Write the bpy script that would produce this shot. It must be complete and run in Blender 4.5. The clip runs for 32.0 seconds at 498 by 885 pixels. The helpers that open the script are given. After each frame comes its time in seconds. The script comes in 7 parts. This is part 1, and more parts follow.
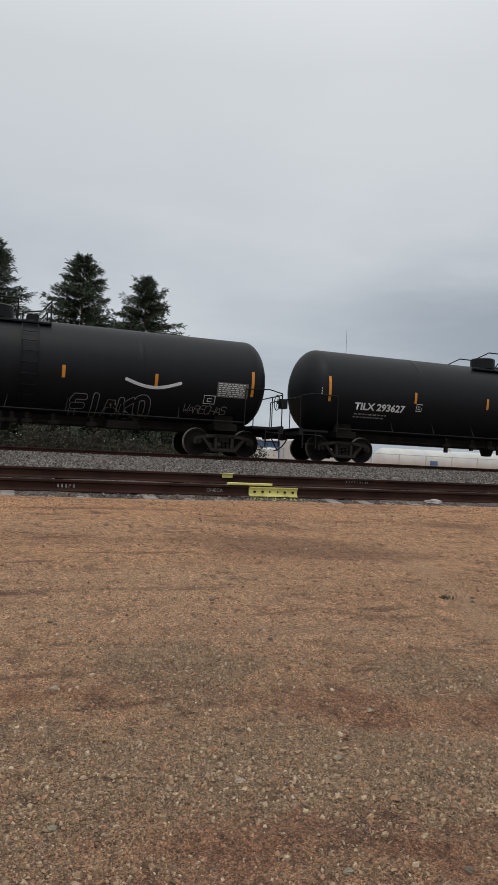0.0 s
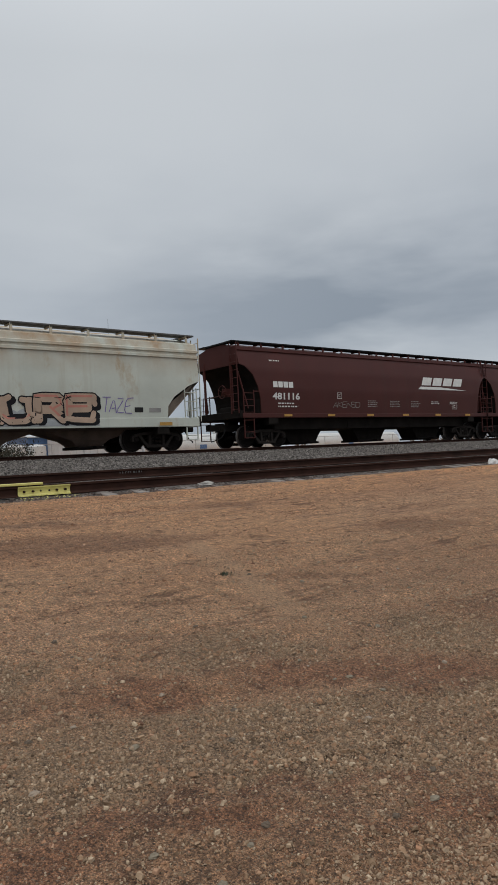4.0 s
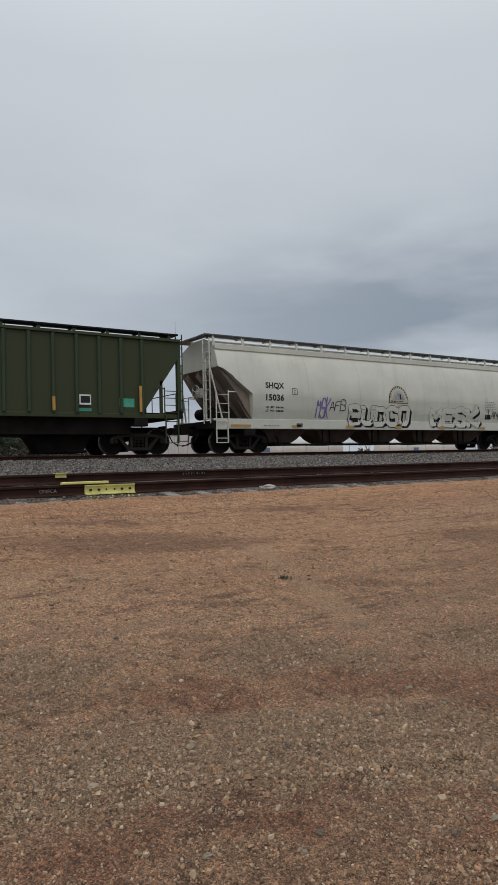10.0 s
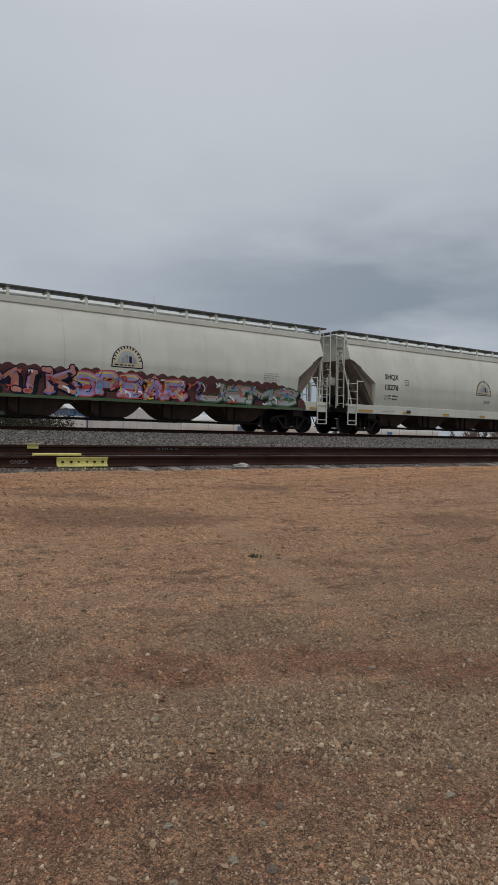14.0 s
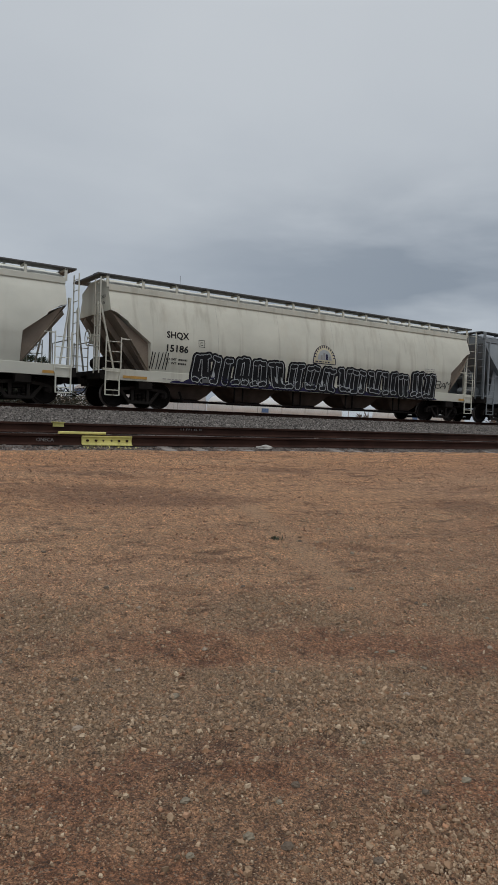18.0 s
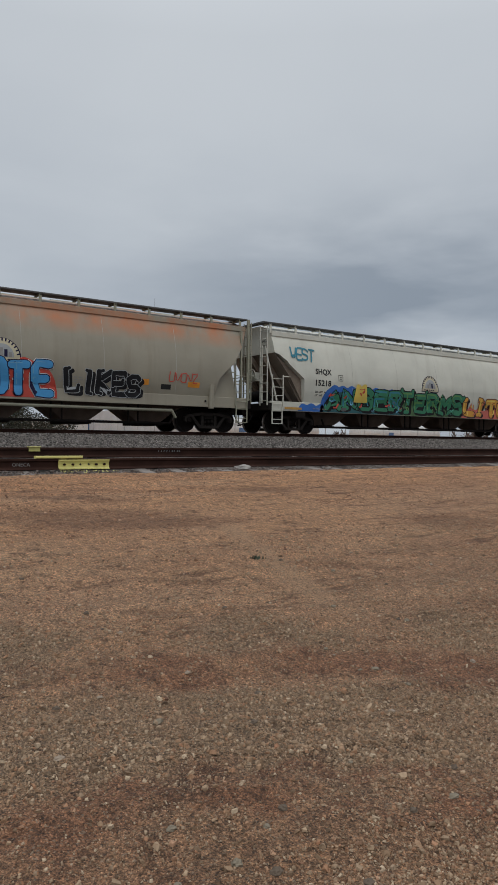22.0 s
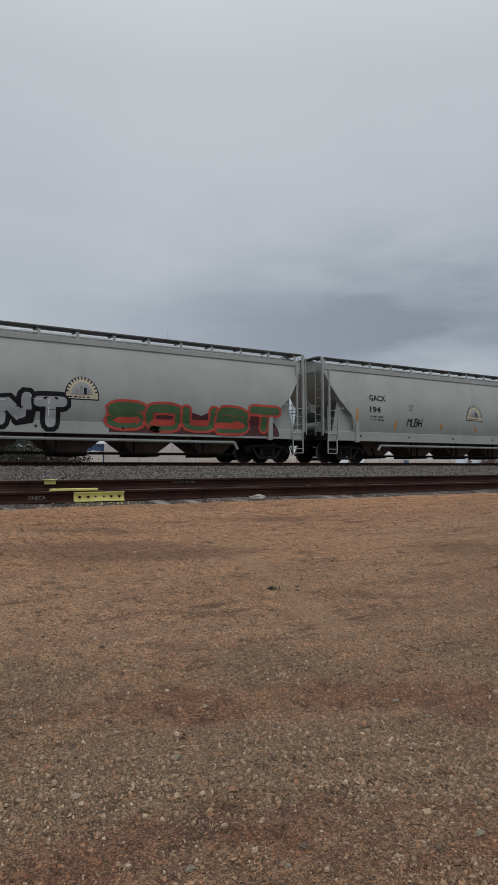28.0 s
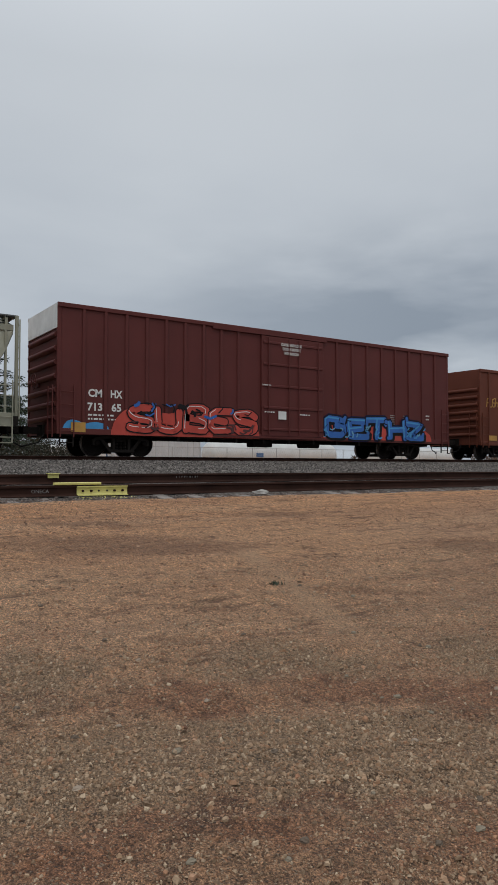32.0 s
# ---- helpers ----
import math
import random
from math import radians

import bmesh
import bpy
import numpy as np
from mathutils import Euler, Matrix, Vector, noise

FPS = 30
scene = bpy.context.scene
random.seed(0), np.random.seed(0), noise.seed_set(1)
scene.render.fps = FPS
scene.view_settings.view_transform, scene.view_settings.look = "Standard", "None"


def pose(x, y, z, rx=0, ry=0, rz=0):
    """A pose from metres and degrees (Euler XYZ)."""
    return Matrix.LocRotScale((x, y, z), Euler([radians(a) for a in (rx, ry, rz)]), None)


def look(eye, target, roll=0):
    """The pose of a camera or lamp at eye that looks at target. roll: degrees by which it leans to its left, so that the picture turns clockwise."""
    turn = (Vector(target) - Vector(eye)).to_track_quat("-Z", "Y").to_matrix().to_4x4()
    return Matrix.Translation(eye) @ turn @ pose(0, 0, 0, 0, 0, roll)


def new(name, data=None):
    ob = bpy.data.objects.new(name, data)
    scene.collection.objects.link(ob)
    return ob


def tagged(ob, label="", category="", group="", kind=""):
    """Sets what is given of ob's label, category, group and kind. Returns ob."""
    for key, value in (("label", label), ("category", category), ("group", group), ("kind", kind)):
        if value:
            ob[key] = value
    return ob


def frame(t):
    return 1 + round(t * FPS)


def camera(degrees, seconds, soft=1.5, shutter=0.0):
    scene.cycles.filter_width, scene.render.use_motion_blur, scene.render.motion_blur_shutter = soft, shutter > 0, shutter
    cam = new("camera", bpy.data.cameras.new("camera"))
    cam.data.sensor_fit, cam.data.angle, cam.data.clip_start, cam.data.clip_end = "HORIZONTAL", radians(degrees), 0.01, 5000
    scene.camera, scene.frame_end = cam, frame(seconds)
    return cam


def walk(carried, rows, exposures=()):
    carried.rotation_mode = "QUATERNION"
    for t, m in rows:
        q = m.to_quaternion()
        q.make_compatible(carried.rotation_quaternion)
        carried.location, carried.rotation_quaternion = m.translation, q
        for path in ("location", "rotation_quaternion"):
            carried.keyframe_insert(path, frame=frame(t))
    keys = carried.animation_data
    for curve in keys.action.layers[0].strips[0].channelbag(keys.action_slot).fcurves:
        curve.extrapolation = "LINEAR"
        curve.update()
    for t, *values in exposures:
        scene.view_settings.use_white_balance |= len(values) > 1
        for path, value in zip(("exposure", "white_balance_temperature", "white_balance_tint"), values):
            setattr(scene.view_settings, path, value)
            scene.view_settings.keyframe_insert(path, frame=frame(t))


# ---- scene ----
cam = camera(39.0, 32.0)
# seconds, heading, tilt and lean in degrees; the camera is held in the hand at one place
PATH = [
    (0, -20.11, 2.10, 2.39), (0.3, -24.67, 1.90, -1.65), (0.5, -24.79, 1.12, -1.02), (0.8, -28.02, -0.99, -2.79),
    (1, -29.01, 1.02, -5.69), (1.2, -33.54, 1.81, -11.41), (1.5, -36.75, 2.03, -2.35), (1.7, -38.73, 2.98, -3.72),
    (2, -41.53, 3.65, -1.53), (2.5, -39.86, 2.37, -1.69), (3, -40.08, 1.99, -2.71), (3.5, -39.67, 1.17, -2.80),
    (4, -38.61, 1.15, -2.83), (4.5, -37.24, 1.31, -2.36), (6.5, -34.57, 0.62, -2.61), (7, -34.15, 0.41, -2.70),
    (7.5, -33.68, 0.18, -2.38), (8, -33.84, 0.14, -1.60), (8.5, -34.06, -0.24, -2.30), (9, -34.27, 0.78, -1.77),
    (9.5, -34.02, 1.33, -1.56), (10, -33.50, 1.63, -1.38), (10.5, -33.42, 1.56, -1.34), (11, -33.48, 1.56, -1.32),
    (11.5, -33.62, 1.14, -0.95), (12, -33.96, 1.09, -0.82), (12.5, -33.77, 0.46, 0.27), (13, -34.24, 0.73, -0.52),
    (13.5, -35.88, -0.41, 0.90), (15.5, -33.50, 1.25, 0.07), (16, -33.58, 0.78, -0.14), (16.5, -33.67, -0.15, 1.02),
    (17, -34.05, 0.82, 0.30), (17.5, -33.99, -1.54, 1.66), (18, -33.67, -1.65, 1.90), (18.5, -32.46, 1.88, 2.11),
    (19, -32.42, 1.34, 3.02), (19.5, -33.65, 0.01, 2.34), (20, -32.08, -0.23, 1.53), (20.5, -33.54, -1.13, 1.32),
    (21, -33.37, -1.22, 0.68), (21.5, -33.90, -1.11, 0.50), (22, -35.43, -0.01, 0.49), (22.5, -35.10, 0.64, 0.11),
    (23, -34.89, 0.80, -0.19), (23.5, -34.15, 0.54, -0.46), (24, -34.29, 0.90, -0.79), (24.5, -34.37, 0.96, -0.50),
    (25, -34.32, 1.07, -0.56), (25.5, -34.48, 1.11, -0.40), (26, -34.48, 1.44, -0.24), (26.5, -34.42, 1.46, -0.28),
    (28.5, -34.26, 2.58, -0.39), (29, -34.27, 2.51, -0.36), (29.5, -34.21, 2.46, -0.32), (30, -34.22, 2.41, -0.48),
    (30.5, -34.26, 2.49, -0.47), (31, -33.90, 2.18, 0.03), (31.5, -33.95, 2.15, -0.10), (32, -34.00, 2.02, 0.00),
]
EYE = Vector((0.0, 0.0, 1.5))


def heading(yaw, pitch):
    y, p = radians(yaw), radians(pitch)
    return EYE + 10 * Vector((-math.sin(y) * math.cos(p), math.cos(y) * math.cos(p), math.sin(p)))


EXPOSURES = tuple((t, stops, 6700 if t < 3.5 else 6600 if t < 10 else 6500, 10) for t, stops in ((0.0, 0.20), (1.0, 0.20), (2.0, 0.10), (3.0, 0.0), (4.0, 0.0), (7.0, 0.12), (9.0, 0.15), (10.0, 0.06), (12.0, -0.07), (13.0, -0.06), (16.0, -0.08), (21.0, -0.02), (24.0, -0.05), (26.0, -0.05), (28.5, -0.10), (30.0, -0.09), (32.0, 0.0)))
walk(cam, [(t, look(EYE, heading(yaw, pitch), roll)) for t, yaw, pitch, roll in PATH], EXPOSURES)

# ---- light: an overcast sky with a weak, wide sun ----
SUN_ELEVATION, SUN_HEADING = 66.0, 215.0
SKY_SHIFT = (3.7, 1.2)
world = bpy.data.worlds.new("overcast_sky")
scene.world = world
world.use_nodes = True
wt = world.node_tree
wt.nodes.clear()


def wnode(kind, **inputs):
    n = wt.nodes.new(kind)
    for k, v in inputs.items():
        n.inputs[k].default_value = v
    return n


coord = wnode("ShaderNodeTexCoord")
sep = wnode("ShaderNodeSeparateXYZ")
wt.links.new(coord.outputs["Generated"], sep.inputs[0])
# clouds lie on a flat layer: the direction divided by its height
rise = wt.nodes.new("ShaderNodeMath")
rise.operation = "MAXIMUM"
rise.inputs[1].default_value = 0.0
wt.links.new(sep.outputs[2], rise.inputs[0])
lift = wt.nodes.new("ShaderNodeMath")
lift.operation = "ADD"
lift.inputs[1].default_value = 0.16
wt.links.new(rise.outputs[0], lift.inputs[0])
flat = wt.nodes.new("ShaderNodeVectorMath")
flat.operation = "DIVIDE"
both = wt.nodes.new("ShaderNodeCombineXYZ")
for k in range(3):
    wt.links.new(lift.outputs[0], both.inputs[k])
wt.links.new(coord.outputs["Generated"], flat.inputs[0])
wt.links.new(both.outputs[0], flat.inputs[1])
big = wnode("ShaderNodeTexNoise", Scale=0.8, Detail=5.0, Roughness=0.5, Distortion=0.15)
place = wnode("ShaderNodeMapping")
place.inputs[1].default_value = (SKY_SHIFT[0], SKY_SHIFT[1], 0.0)
wt.links.new(flat.outputs[0], place.inputs[0])
wt.links.new(place.outputs[0], big.inputs["Vector"])
ramp = wt.nodes.new("ShaderNodeValToRGB")
ramp.color_ramp.elements[0].position, ramp.color_ramp.elements[0].color = 0.34, (0.74, 0.77, 0.81, 1)
ramp.color_ramp.elements[1].position, ramp.color_ramp.elements[1].color = 0.60, (1.08, 1.08, 1.07, 1)
wt.links.new(big.outputs["Fac"], ramp.inputs[0])
# the cloud base is uneven low down and smooth overhead
soft = wt.nodes.new("ShaderNodeMapRange")
soft.inputs[1].default_value, soft.inputs[2].default_value = 0.14, 0.45
soft.inputs[3].default_value, soft.inputs[4].default_value = 0.0, 0.8
wt.links.new(rise.outputs[0], soft.inputs[0])
calm = wt.nodes.new("ShaderNodeMix")
calm.data_type = "RGBA"
calm.inputs[7].default_value = (1.0, 1.0, 1.0, 1)
wt.links.new(soft.outputs[0], calm.inputs[0])
wt.links.new(ramp.outputs[0], calm.inputs[6])
# brighter towards the zenith, as overcast skies are
up = wt.nodes.new("ShaderNodeValToRGB")
for pos, col in ((0.0, (0.43, 0.475, 0.53, 1)), (0.5, (0.575, 0.613, 0.652, 1)), (1.0, (1.17, 1.22, 1.27, 1))):
    e = up.color_ramp.elements.new(pos) if 0 < pos < 1 else up.color_ramp.elements[0 if pos == 0 else -1]
    e.position, e.color = pos, col
wt.links.new(rise.outputs[0], up.inputs[0])
mul = wt.nodes.new("ShaderNodeMix")
mul.data_type, mul.blend_type = "RGBA", "MULTIPLY"
mul.inputs[0].default_value = 1.0
wt.links.new(up.outputs[0], mul.inputs[6])
# a heavier cloud bank low over the far end of the line
bank = wt.nodes.new("ShaderNodeVectorMath")
bank.operation = "DOT_PRODUCT"
bank.inputs[1].default_value = (math.sin(radians(57)) * math.cos(radians(9)), math.cos(radians(57)) * math.cos(radians(9)), math.sin(radians(9)))
wt.links.new(coord.outputs["Generated"], bank.inputs[0])
reach = wt.nodes.new("ShaderNodeMapRange")
reach.inputs[1].default_value, reach.inputs[2].default_value = 0.83, 0.985
wt.links.new(bank.outputs["Value"], reach.inputs[0])
ragged = wnode("ShaderNodeTexNoise", Scale=2.5, Detail=5.0, Roughness=0.5, Distortion=0.12)
shape = wnode("ShaderNodeMapping")
shape.inputs[1].default_value, shape.inputs[2].default_value, shape.inputs[3].default_value = (0.0, 0.0, 0.375), (0.0, 0.0, radians(14)), (1.0, 1.0, 3.6)
wt.links.new(coord.outputs["Generated"], shape.inputs[0])
wt.links.new(shape.outputs[0], ragged.inputs["Vector"])
torn = wt.nodes.new("ShaderNodeMapRange")
torn.inputs[1].default_value, torn.inputs[2].default_value = 0.40, 0.60
wt.links.new(ragged.outputs["Fac"], torn.inputs[0])
low = wt.nodes.new("ShaderNodeMapRange")
low.inputs[1].default_value, low.inputs[2].default_value = 0.36, 0.24
wt.links.new(rise.outputs[0], low.inputs[0])
banked = wt.nodes.new("ShaderNodeMath")
banked.operation = "MULTIPLY"
wt.links.new(reach.outputs[0], banked.inputs[0])
wt.links.new(low.outputs[0], banked.inputs[1])
heavy = wt.nodes.new("ShaderNodeMath")
heavy.operation = "MULTIPLY"
wt.links.new(banked.outputs[0], heavy.inputs[0])
wt.links.new(torn.outputs[0], heavy.inputs[1])
gloom = wt.nodes.new("ShaderNodeMix")
gloom.data_type = "RGBA"
gloom.inputs[7].default_value = (0.53, 0.57, 0.62, 1)
wt.links.new(heavy.outputs[0], gloom.inputs[0])
wt.links.new(calm.outputs[2], gloom.inputs[6])
wt.links.new(gloom.outputs[2], mul.inputs[7])
sky = wt.nodes.new("ShaderNodeTexSky")
sky.sky_type, sky.sun_disc = "NISHITA", False
sky.sun_elevation, sky.sun_rotation = radians(SUN_ELEVATION), radians(SUN_HEADING)
veil = wnode("ShaderNodeBackground", Strength=1.0)
clear = wnode("ShaderNodeBackground", Strength=0.08)
wt.links.new(mul.outputs[2], veil.inputs[0])
wt.links.new(sky.outputs[0], clear.inputs[0])
cover = wnode("ShaderNodeMixShader")
cover.inputs[0].default_value = 0.94
wt.links.new(clear.outputs[0], cover.inputs[1])
wt.links.new(veil.outputs[0], cover.inputs[2])
wout = wt.nodes.new("ShaderNodeOutputWorld")
wt.links.new(cover.outputs[0], wout.inputs[0])

sun = new("sun", bpy.data.lights.new("sun", "SUN"))
sun.data.energy, sun.data.angle, sun.data.color = 0.9, radians(40), (1.0, 0.965, 0.92)
sun.matrix_world = look(
    (0, 0, 50),
    (
        -40 * math.sin(radians(SUN_HEADING)) * math.cos(radians(SUN_ELEVATION)),
        -40 * math.cos(radians(SUN_HEADING)) * math.cos(radians(SUN_ELEVATION)),
        50 - 40 * math.sin(radians(SUN_ELEVATION)),
    ),
)

# ---- materials ----


def shader(name):
    m = bpy.data.materials.new(name)
    m.use_nodes = True
    t = m.node_tree
    return m, t, t.nodes["Principled BSDF"]


def add(t, kind, **props):
    n = t.nodes.new(kind)
    for k, v in props.items():
        n.inputs[k].default_value = v
    return n


def blend(t, fac, a, b):
    """Mix of two colours: sockets or tuples."""
    n = t.nodes.new("ShaderNodeMix")
    n.data_type = "RGBA"
    for v, s in ((fac, 0), (a, 6), (b, 7)):
        if isinstance(v, bpy.types.NodeSocket):
            t.links.new(v, n.inputs[s])
        else:
            n.inputs[s].default_value = v if s == 0 else (*v, 1)
    return n.outputs[2]


def ramped(t, value, lo, hi):
    n = t.nodes.new("ShaderNodeMapRange")
    n.inputs[1].default_value, n.inputs[2].default_value = lo, hi
    t.links.new(value, n.inputs[0])
    return n.outputs[0]


def grain(t, scale, stretch=(1, 1, 1), detail=4.0, rough=0.55, source="Object"):
    c = t.nodes.new("ShaderNodeTexCoord")
    m = t.nodes.new("ShaderNodeMapping")
    m.inputs[3].default_value = stretch
    t.links.new(c.outputs[source], m.inputs[0])
    n = add(t, "ShaderNodeTexNoise", Scale=scale, Detail=detail, Roughness=rough)
    t.links.new(m.outputs[0], n.inputs["Vector"])
    return n.outputs["Fac"]


def relief(t, bsdf, value, strength, distance):
    b = add(t, "ShaderNodeBump", Strength=strength, Distance=distance)
    t.links.new(value, b.inputs["Height"])
    t.links.new(b.outputs[0], bsdf.inputs["Normal"])


def height(t):
    c = t.nodes.new("ShaderNodeTexCoord")
    s = t.nodes.new("ShaderNodeSeparateXYZ")
    t.links.new(c.outputs["Object"], s.inputs[0])
    return s.outputs[2]


def times(t, a, b):
    n = t.nodes.new("ShaderNodeMath")
    n.operation = "MULTIPLY"
    for v, s in ((a, 0), (b, 1)):
        if isinstance(v, bpy.types.NodeSocket):
            t.links.new(v, n.inputs[s])
        else:
            n.inputs[s].default_value = v
    return n.outputs[0]


def plain(name, rgb, rough=0.7, metal=0.0, vary=0.35, scale=6.0, bump=0.15, distance=0.004):
    """A surface with grain at two scales."""
    m, t, b = shader(name)
    dark, light = [c * (1 - vary) for c in rgb], [min(1, c * (1 + vary * 0.6)) for c in rgb]
    coarse, fine = grain(t, scale * 0.25), grain(t, scale * 6)
    c = blend(t, ramped(t, coarse, 0.3, 0.7), dark, light)
    c = blend(t, times(t, ramped(t, fine, 0.45, 0.75), 0.35), c, dark)
    t.links.new(c, b.inputs["Base Color"])
    b.inputs["Roughness"].default_value, b.inputs["Metallic"].default_value = rough, metal
    if max(rgb) < 0.06:  # soot and grease take the gloss away
        b.inputs["Specular IOR Level"].default_value = 0.12
    relief(t, b, fine, bump, distance)
    return m


def paint(name, rgb, dirt=(0.12, 0.1, 0.08), grime=0.35, rough=0.5, gloss=0.5, rust=None, rust_from=3.6, rust_to=4.0, blotch=0.0, tint=None):
    """Vehicle paint with dust, fine run-down streaks, road grime low down and, where asked, rust that has run from the eaves."""
    m, t, b = shader(name)
    wide = grain(t, 0.7, (1, 1, 1.2))
    runs = grain(t, 2.2, (1.5, 1, 0.08), detail=5)
    fine = grain(t, 45)
    c = blend(t, ramped(t, wide, 0.3, 0.75), [v * 0.86 for v in rgb], [min(1, v * 1.06) for v in rgb])
    c = blend(t, times(t, ramped(t, runs, 0.52, 0.82), grime), c, dirt)
    c = blend(t, times(t, ramped(t, fine, 0.55, 0.8), 0.12), c, dirt)
    if tint:
        c = blend(t, times(t, ramped(t, grain(t, 0.22, (1, 1, 0.4), detail=3), 0.40, 0.56), 0.85), c, tint)
    if rust:
        edge = ramped(t, height(t), rust_from, rust_to)
        patch = ramped(t, grain(t, 1.3, (0.6, 1, 0.5), detail=6, rough=0.65), 0.34, 0.60)
        c = blend(t, times(t, times(t, edge, patch), 0.85), c, rust)
    if blotch:
        spots = ramped(t, grain(t, 1.1, (0.9, 1, 0.45), detail=7, rough=0.7), 0.56, 0.72)
        c = blend(t, times(t, spots, blotch), c, (0.33, 0.19, 0.07))
    t.links.new(c, b.inputs["Base Color"])
    b.inputs["Roughness"].default_value, b.inputs["Specular IOR Level"].default_value = rough, gloss
    relief(t, b, wide, 0.06, 0.03)
    return m


TYRE = ((0.952, -0.304, 0.0), 2.10)


def tinted(t, c, fac, lo, hi):
    """The colour made darker or lighter by a value from 0 to 1."""
    n = t.nodes.new("ShaderNodeMix")
    n.data_type, n.blend_type = "RGBA", "MULTIPLY"
    n.inputs[0].default_value = 1.0
    t.links.new(c, n.inputs[6])
    t.links.new(blend(t, fac, lo, hi), n.inputs[7])
    return n.outputs[2]


def earth():
    m, t, b = shader("packed_red_dirt")
    pos = t.nodes.new("ShaderNodeTexCoord")
    xyz = t.nodes.new("ShaderNodeSeparateXYZ")
    t.links.new(pos.outputs["Object"], xyz.inputs[0])
    drift = grain(t, 0.30, (0.35, 1, 1), detail=6, rough=0.6)
    patch_ = grain(t, 0.62, (0.40, 1.3, 1), detail=8, rough=0.62)
    ruts = grain(t, 1.5, (0.30, 2.0, 1), detail=8, rough=0.70)
    shaded_furrows = grain(t, 3.2, (0.35, 1.5, 1), detail=8, rough=0.72)
    clod = grain(t, 8, (1, 0.7, 1), detail=6, rough=0.7)
    grit = grain(t, 30, detail=5, rough=0.75)
    # brown yard dirt, darker towards the camera; clean orange sand lies in a strip before the rails
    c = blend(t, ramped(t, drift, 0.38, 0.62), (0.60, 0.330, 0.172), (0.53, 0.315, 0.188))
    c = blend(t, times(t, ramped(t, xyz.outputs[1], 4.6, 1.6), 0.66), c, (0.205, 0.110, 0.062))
    sand = times(t, ramped(t, xyz.outputs[1], 7.0, 10.2), ramped(t, drift, 0.28, 0.52))
    c = blend(t, sand, c, (0.68, 0.350, 0.168))
    c = blend(t, times(t, ramped(t, patch_, 0.50, 0.60), 0.32), c, (0.30, 0.145, 0.078))
    # shadow streaks of ruts and furrows put into the colour: dark hollows, pale ridges
    c = blend(t, times(t, ramped(t, ruts, 0.59, 0.68), 0.75), c, (0.19, 0.080, 0.042))
    c = blend(t, times(t, ramped(t, shaded_furrows, 0.555, 0.63), 0.75), c, (0.14, 0.064, 0.036))
    c = blend(t, times(t, times(t, ramped(t, shaded_furrows, 0.42, 0.34), ramped(t, xyz.outputs[1], 2.5, 5.0)), 0.5), c, (0.52, 0.29, 0.15))
    streak = grain(t, 0.85, (0.24, 2.3, 1), detail=7, rough=0.62)
    away_ = ramped(t, xyz.outputs[1], 2.6, 4.2)
    c = blend(t, times(t, times(t, ramped(t, streak, 0.52, 0.62), away_), 0.55), c, (0.60, 0.365, 0.215))
    c = blend(t, times(t, times(t, ramped(t, streak, 0.46, 0.36), away_), 0.32), c, (0.30, 0.158, 0.092))
    # washed gravel, bare red dirt and dark scars, where the yard has them
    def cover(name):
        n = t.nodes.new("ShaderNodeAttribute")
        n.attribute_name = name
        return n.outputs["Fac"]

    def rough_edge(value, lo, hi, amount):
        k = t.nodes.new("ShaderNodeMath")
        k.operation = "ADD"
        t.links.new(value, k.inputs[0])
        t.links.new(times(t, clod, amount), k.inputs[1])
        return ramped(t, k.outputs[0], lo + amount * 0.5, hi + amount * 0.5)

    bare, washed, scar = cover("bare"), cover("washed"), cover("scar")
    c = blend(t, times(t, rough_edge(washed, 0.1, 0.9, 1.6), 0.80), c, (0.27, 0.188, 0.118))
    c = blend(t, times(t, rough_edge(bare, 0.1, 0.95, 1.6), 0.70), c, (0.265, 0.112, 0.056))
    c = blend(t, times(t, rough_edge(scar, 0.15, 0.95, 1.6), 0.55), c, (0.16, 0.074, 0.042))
    c = blend(t, times(t, ramped(t, clod, 0.55, 0.66), 0.62), c, (0.11, 0.052, 0.028))
    # grains at three sizes, dark and light
    for size, amount, long in ((15, 0.17, 0.6), (55, 0.40, 0.8), (160, 0.54, 1.0)):
        f = grain(t, size, (1, long, 1), detail=3, rough=0.7)
        lo, hi = 1 - amount, 1 + amount
        c = tinted(t, c, ramped(t, f, 0.36, 0.64), (lo, lo, lo), (hi, hi, hi))
    # the pale line of a tyre across the yard
    line = t.nodes.new("ShaderNodeVectorMath")
    line.operation = "DOT_PRODUCT"
    line.inputs[1].default_value = TYRE[0]
    t.links.new(pos.outputs["Object"], line.inputs[0])
    away = t.nodes.new("ShaderNodeMath")
    away.operation = "ABSOLUTE"
    shift = t.nodes.new("ShaderNodeMath")
    shift.operation = "SUBTRACT"
    shift.inputs[1].default_value = TYRE[1]
    t.links.new(line.outputs["Value"], shift.inputs[0])
    t.links.new(shift.outputs[0], away.inputs[0])
    band = times(t, ramped(t, away.outputs[0], 0.20, 0.07), times(t, ramped(t, xyz.outputs[1], 3.3, 4.0), ramped(t, xyz.outputs[1], 6.6, 6.2)))
    c = blend(t, times(t, band, 0.70), c, (0.56, 0.345, 0.205))
    cells = add(t, "ShaderNodeTexVoronoi", Scale=125.0)
    t.links.new(pos.outputs["Object"], cells.inputs["Vector"])
    tone = t.nodes.new("ShaderNodeSeparateXYZ")
    t.links.new(cells.outputs["Color"], tone.inputs[0])
    c = tinted(t, c, tone.outputs[0], (0.66, 0.655, 0.65), (1.40, 1.39, 1.37))
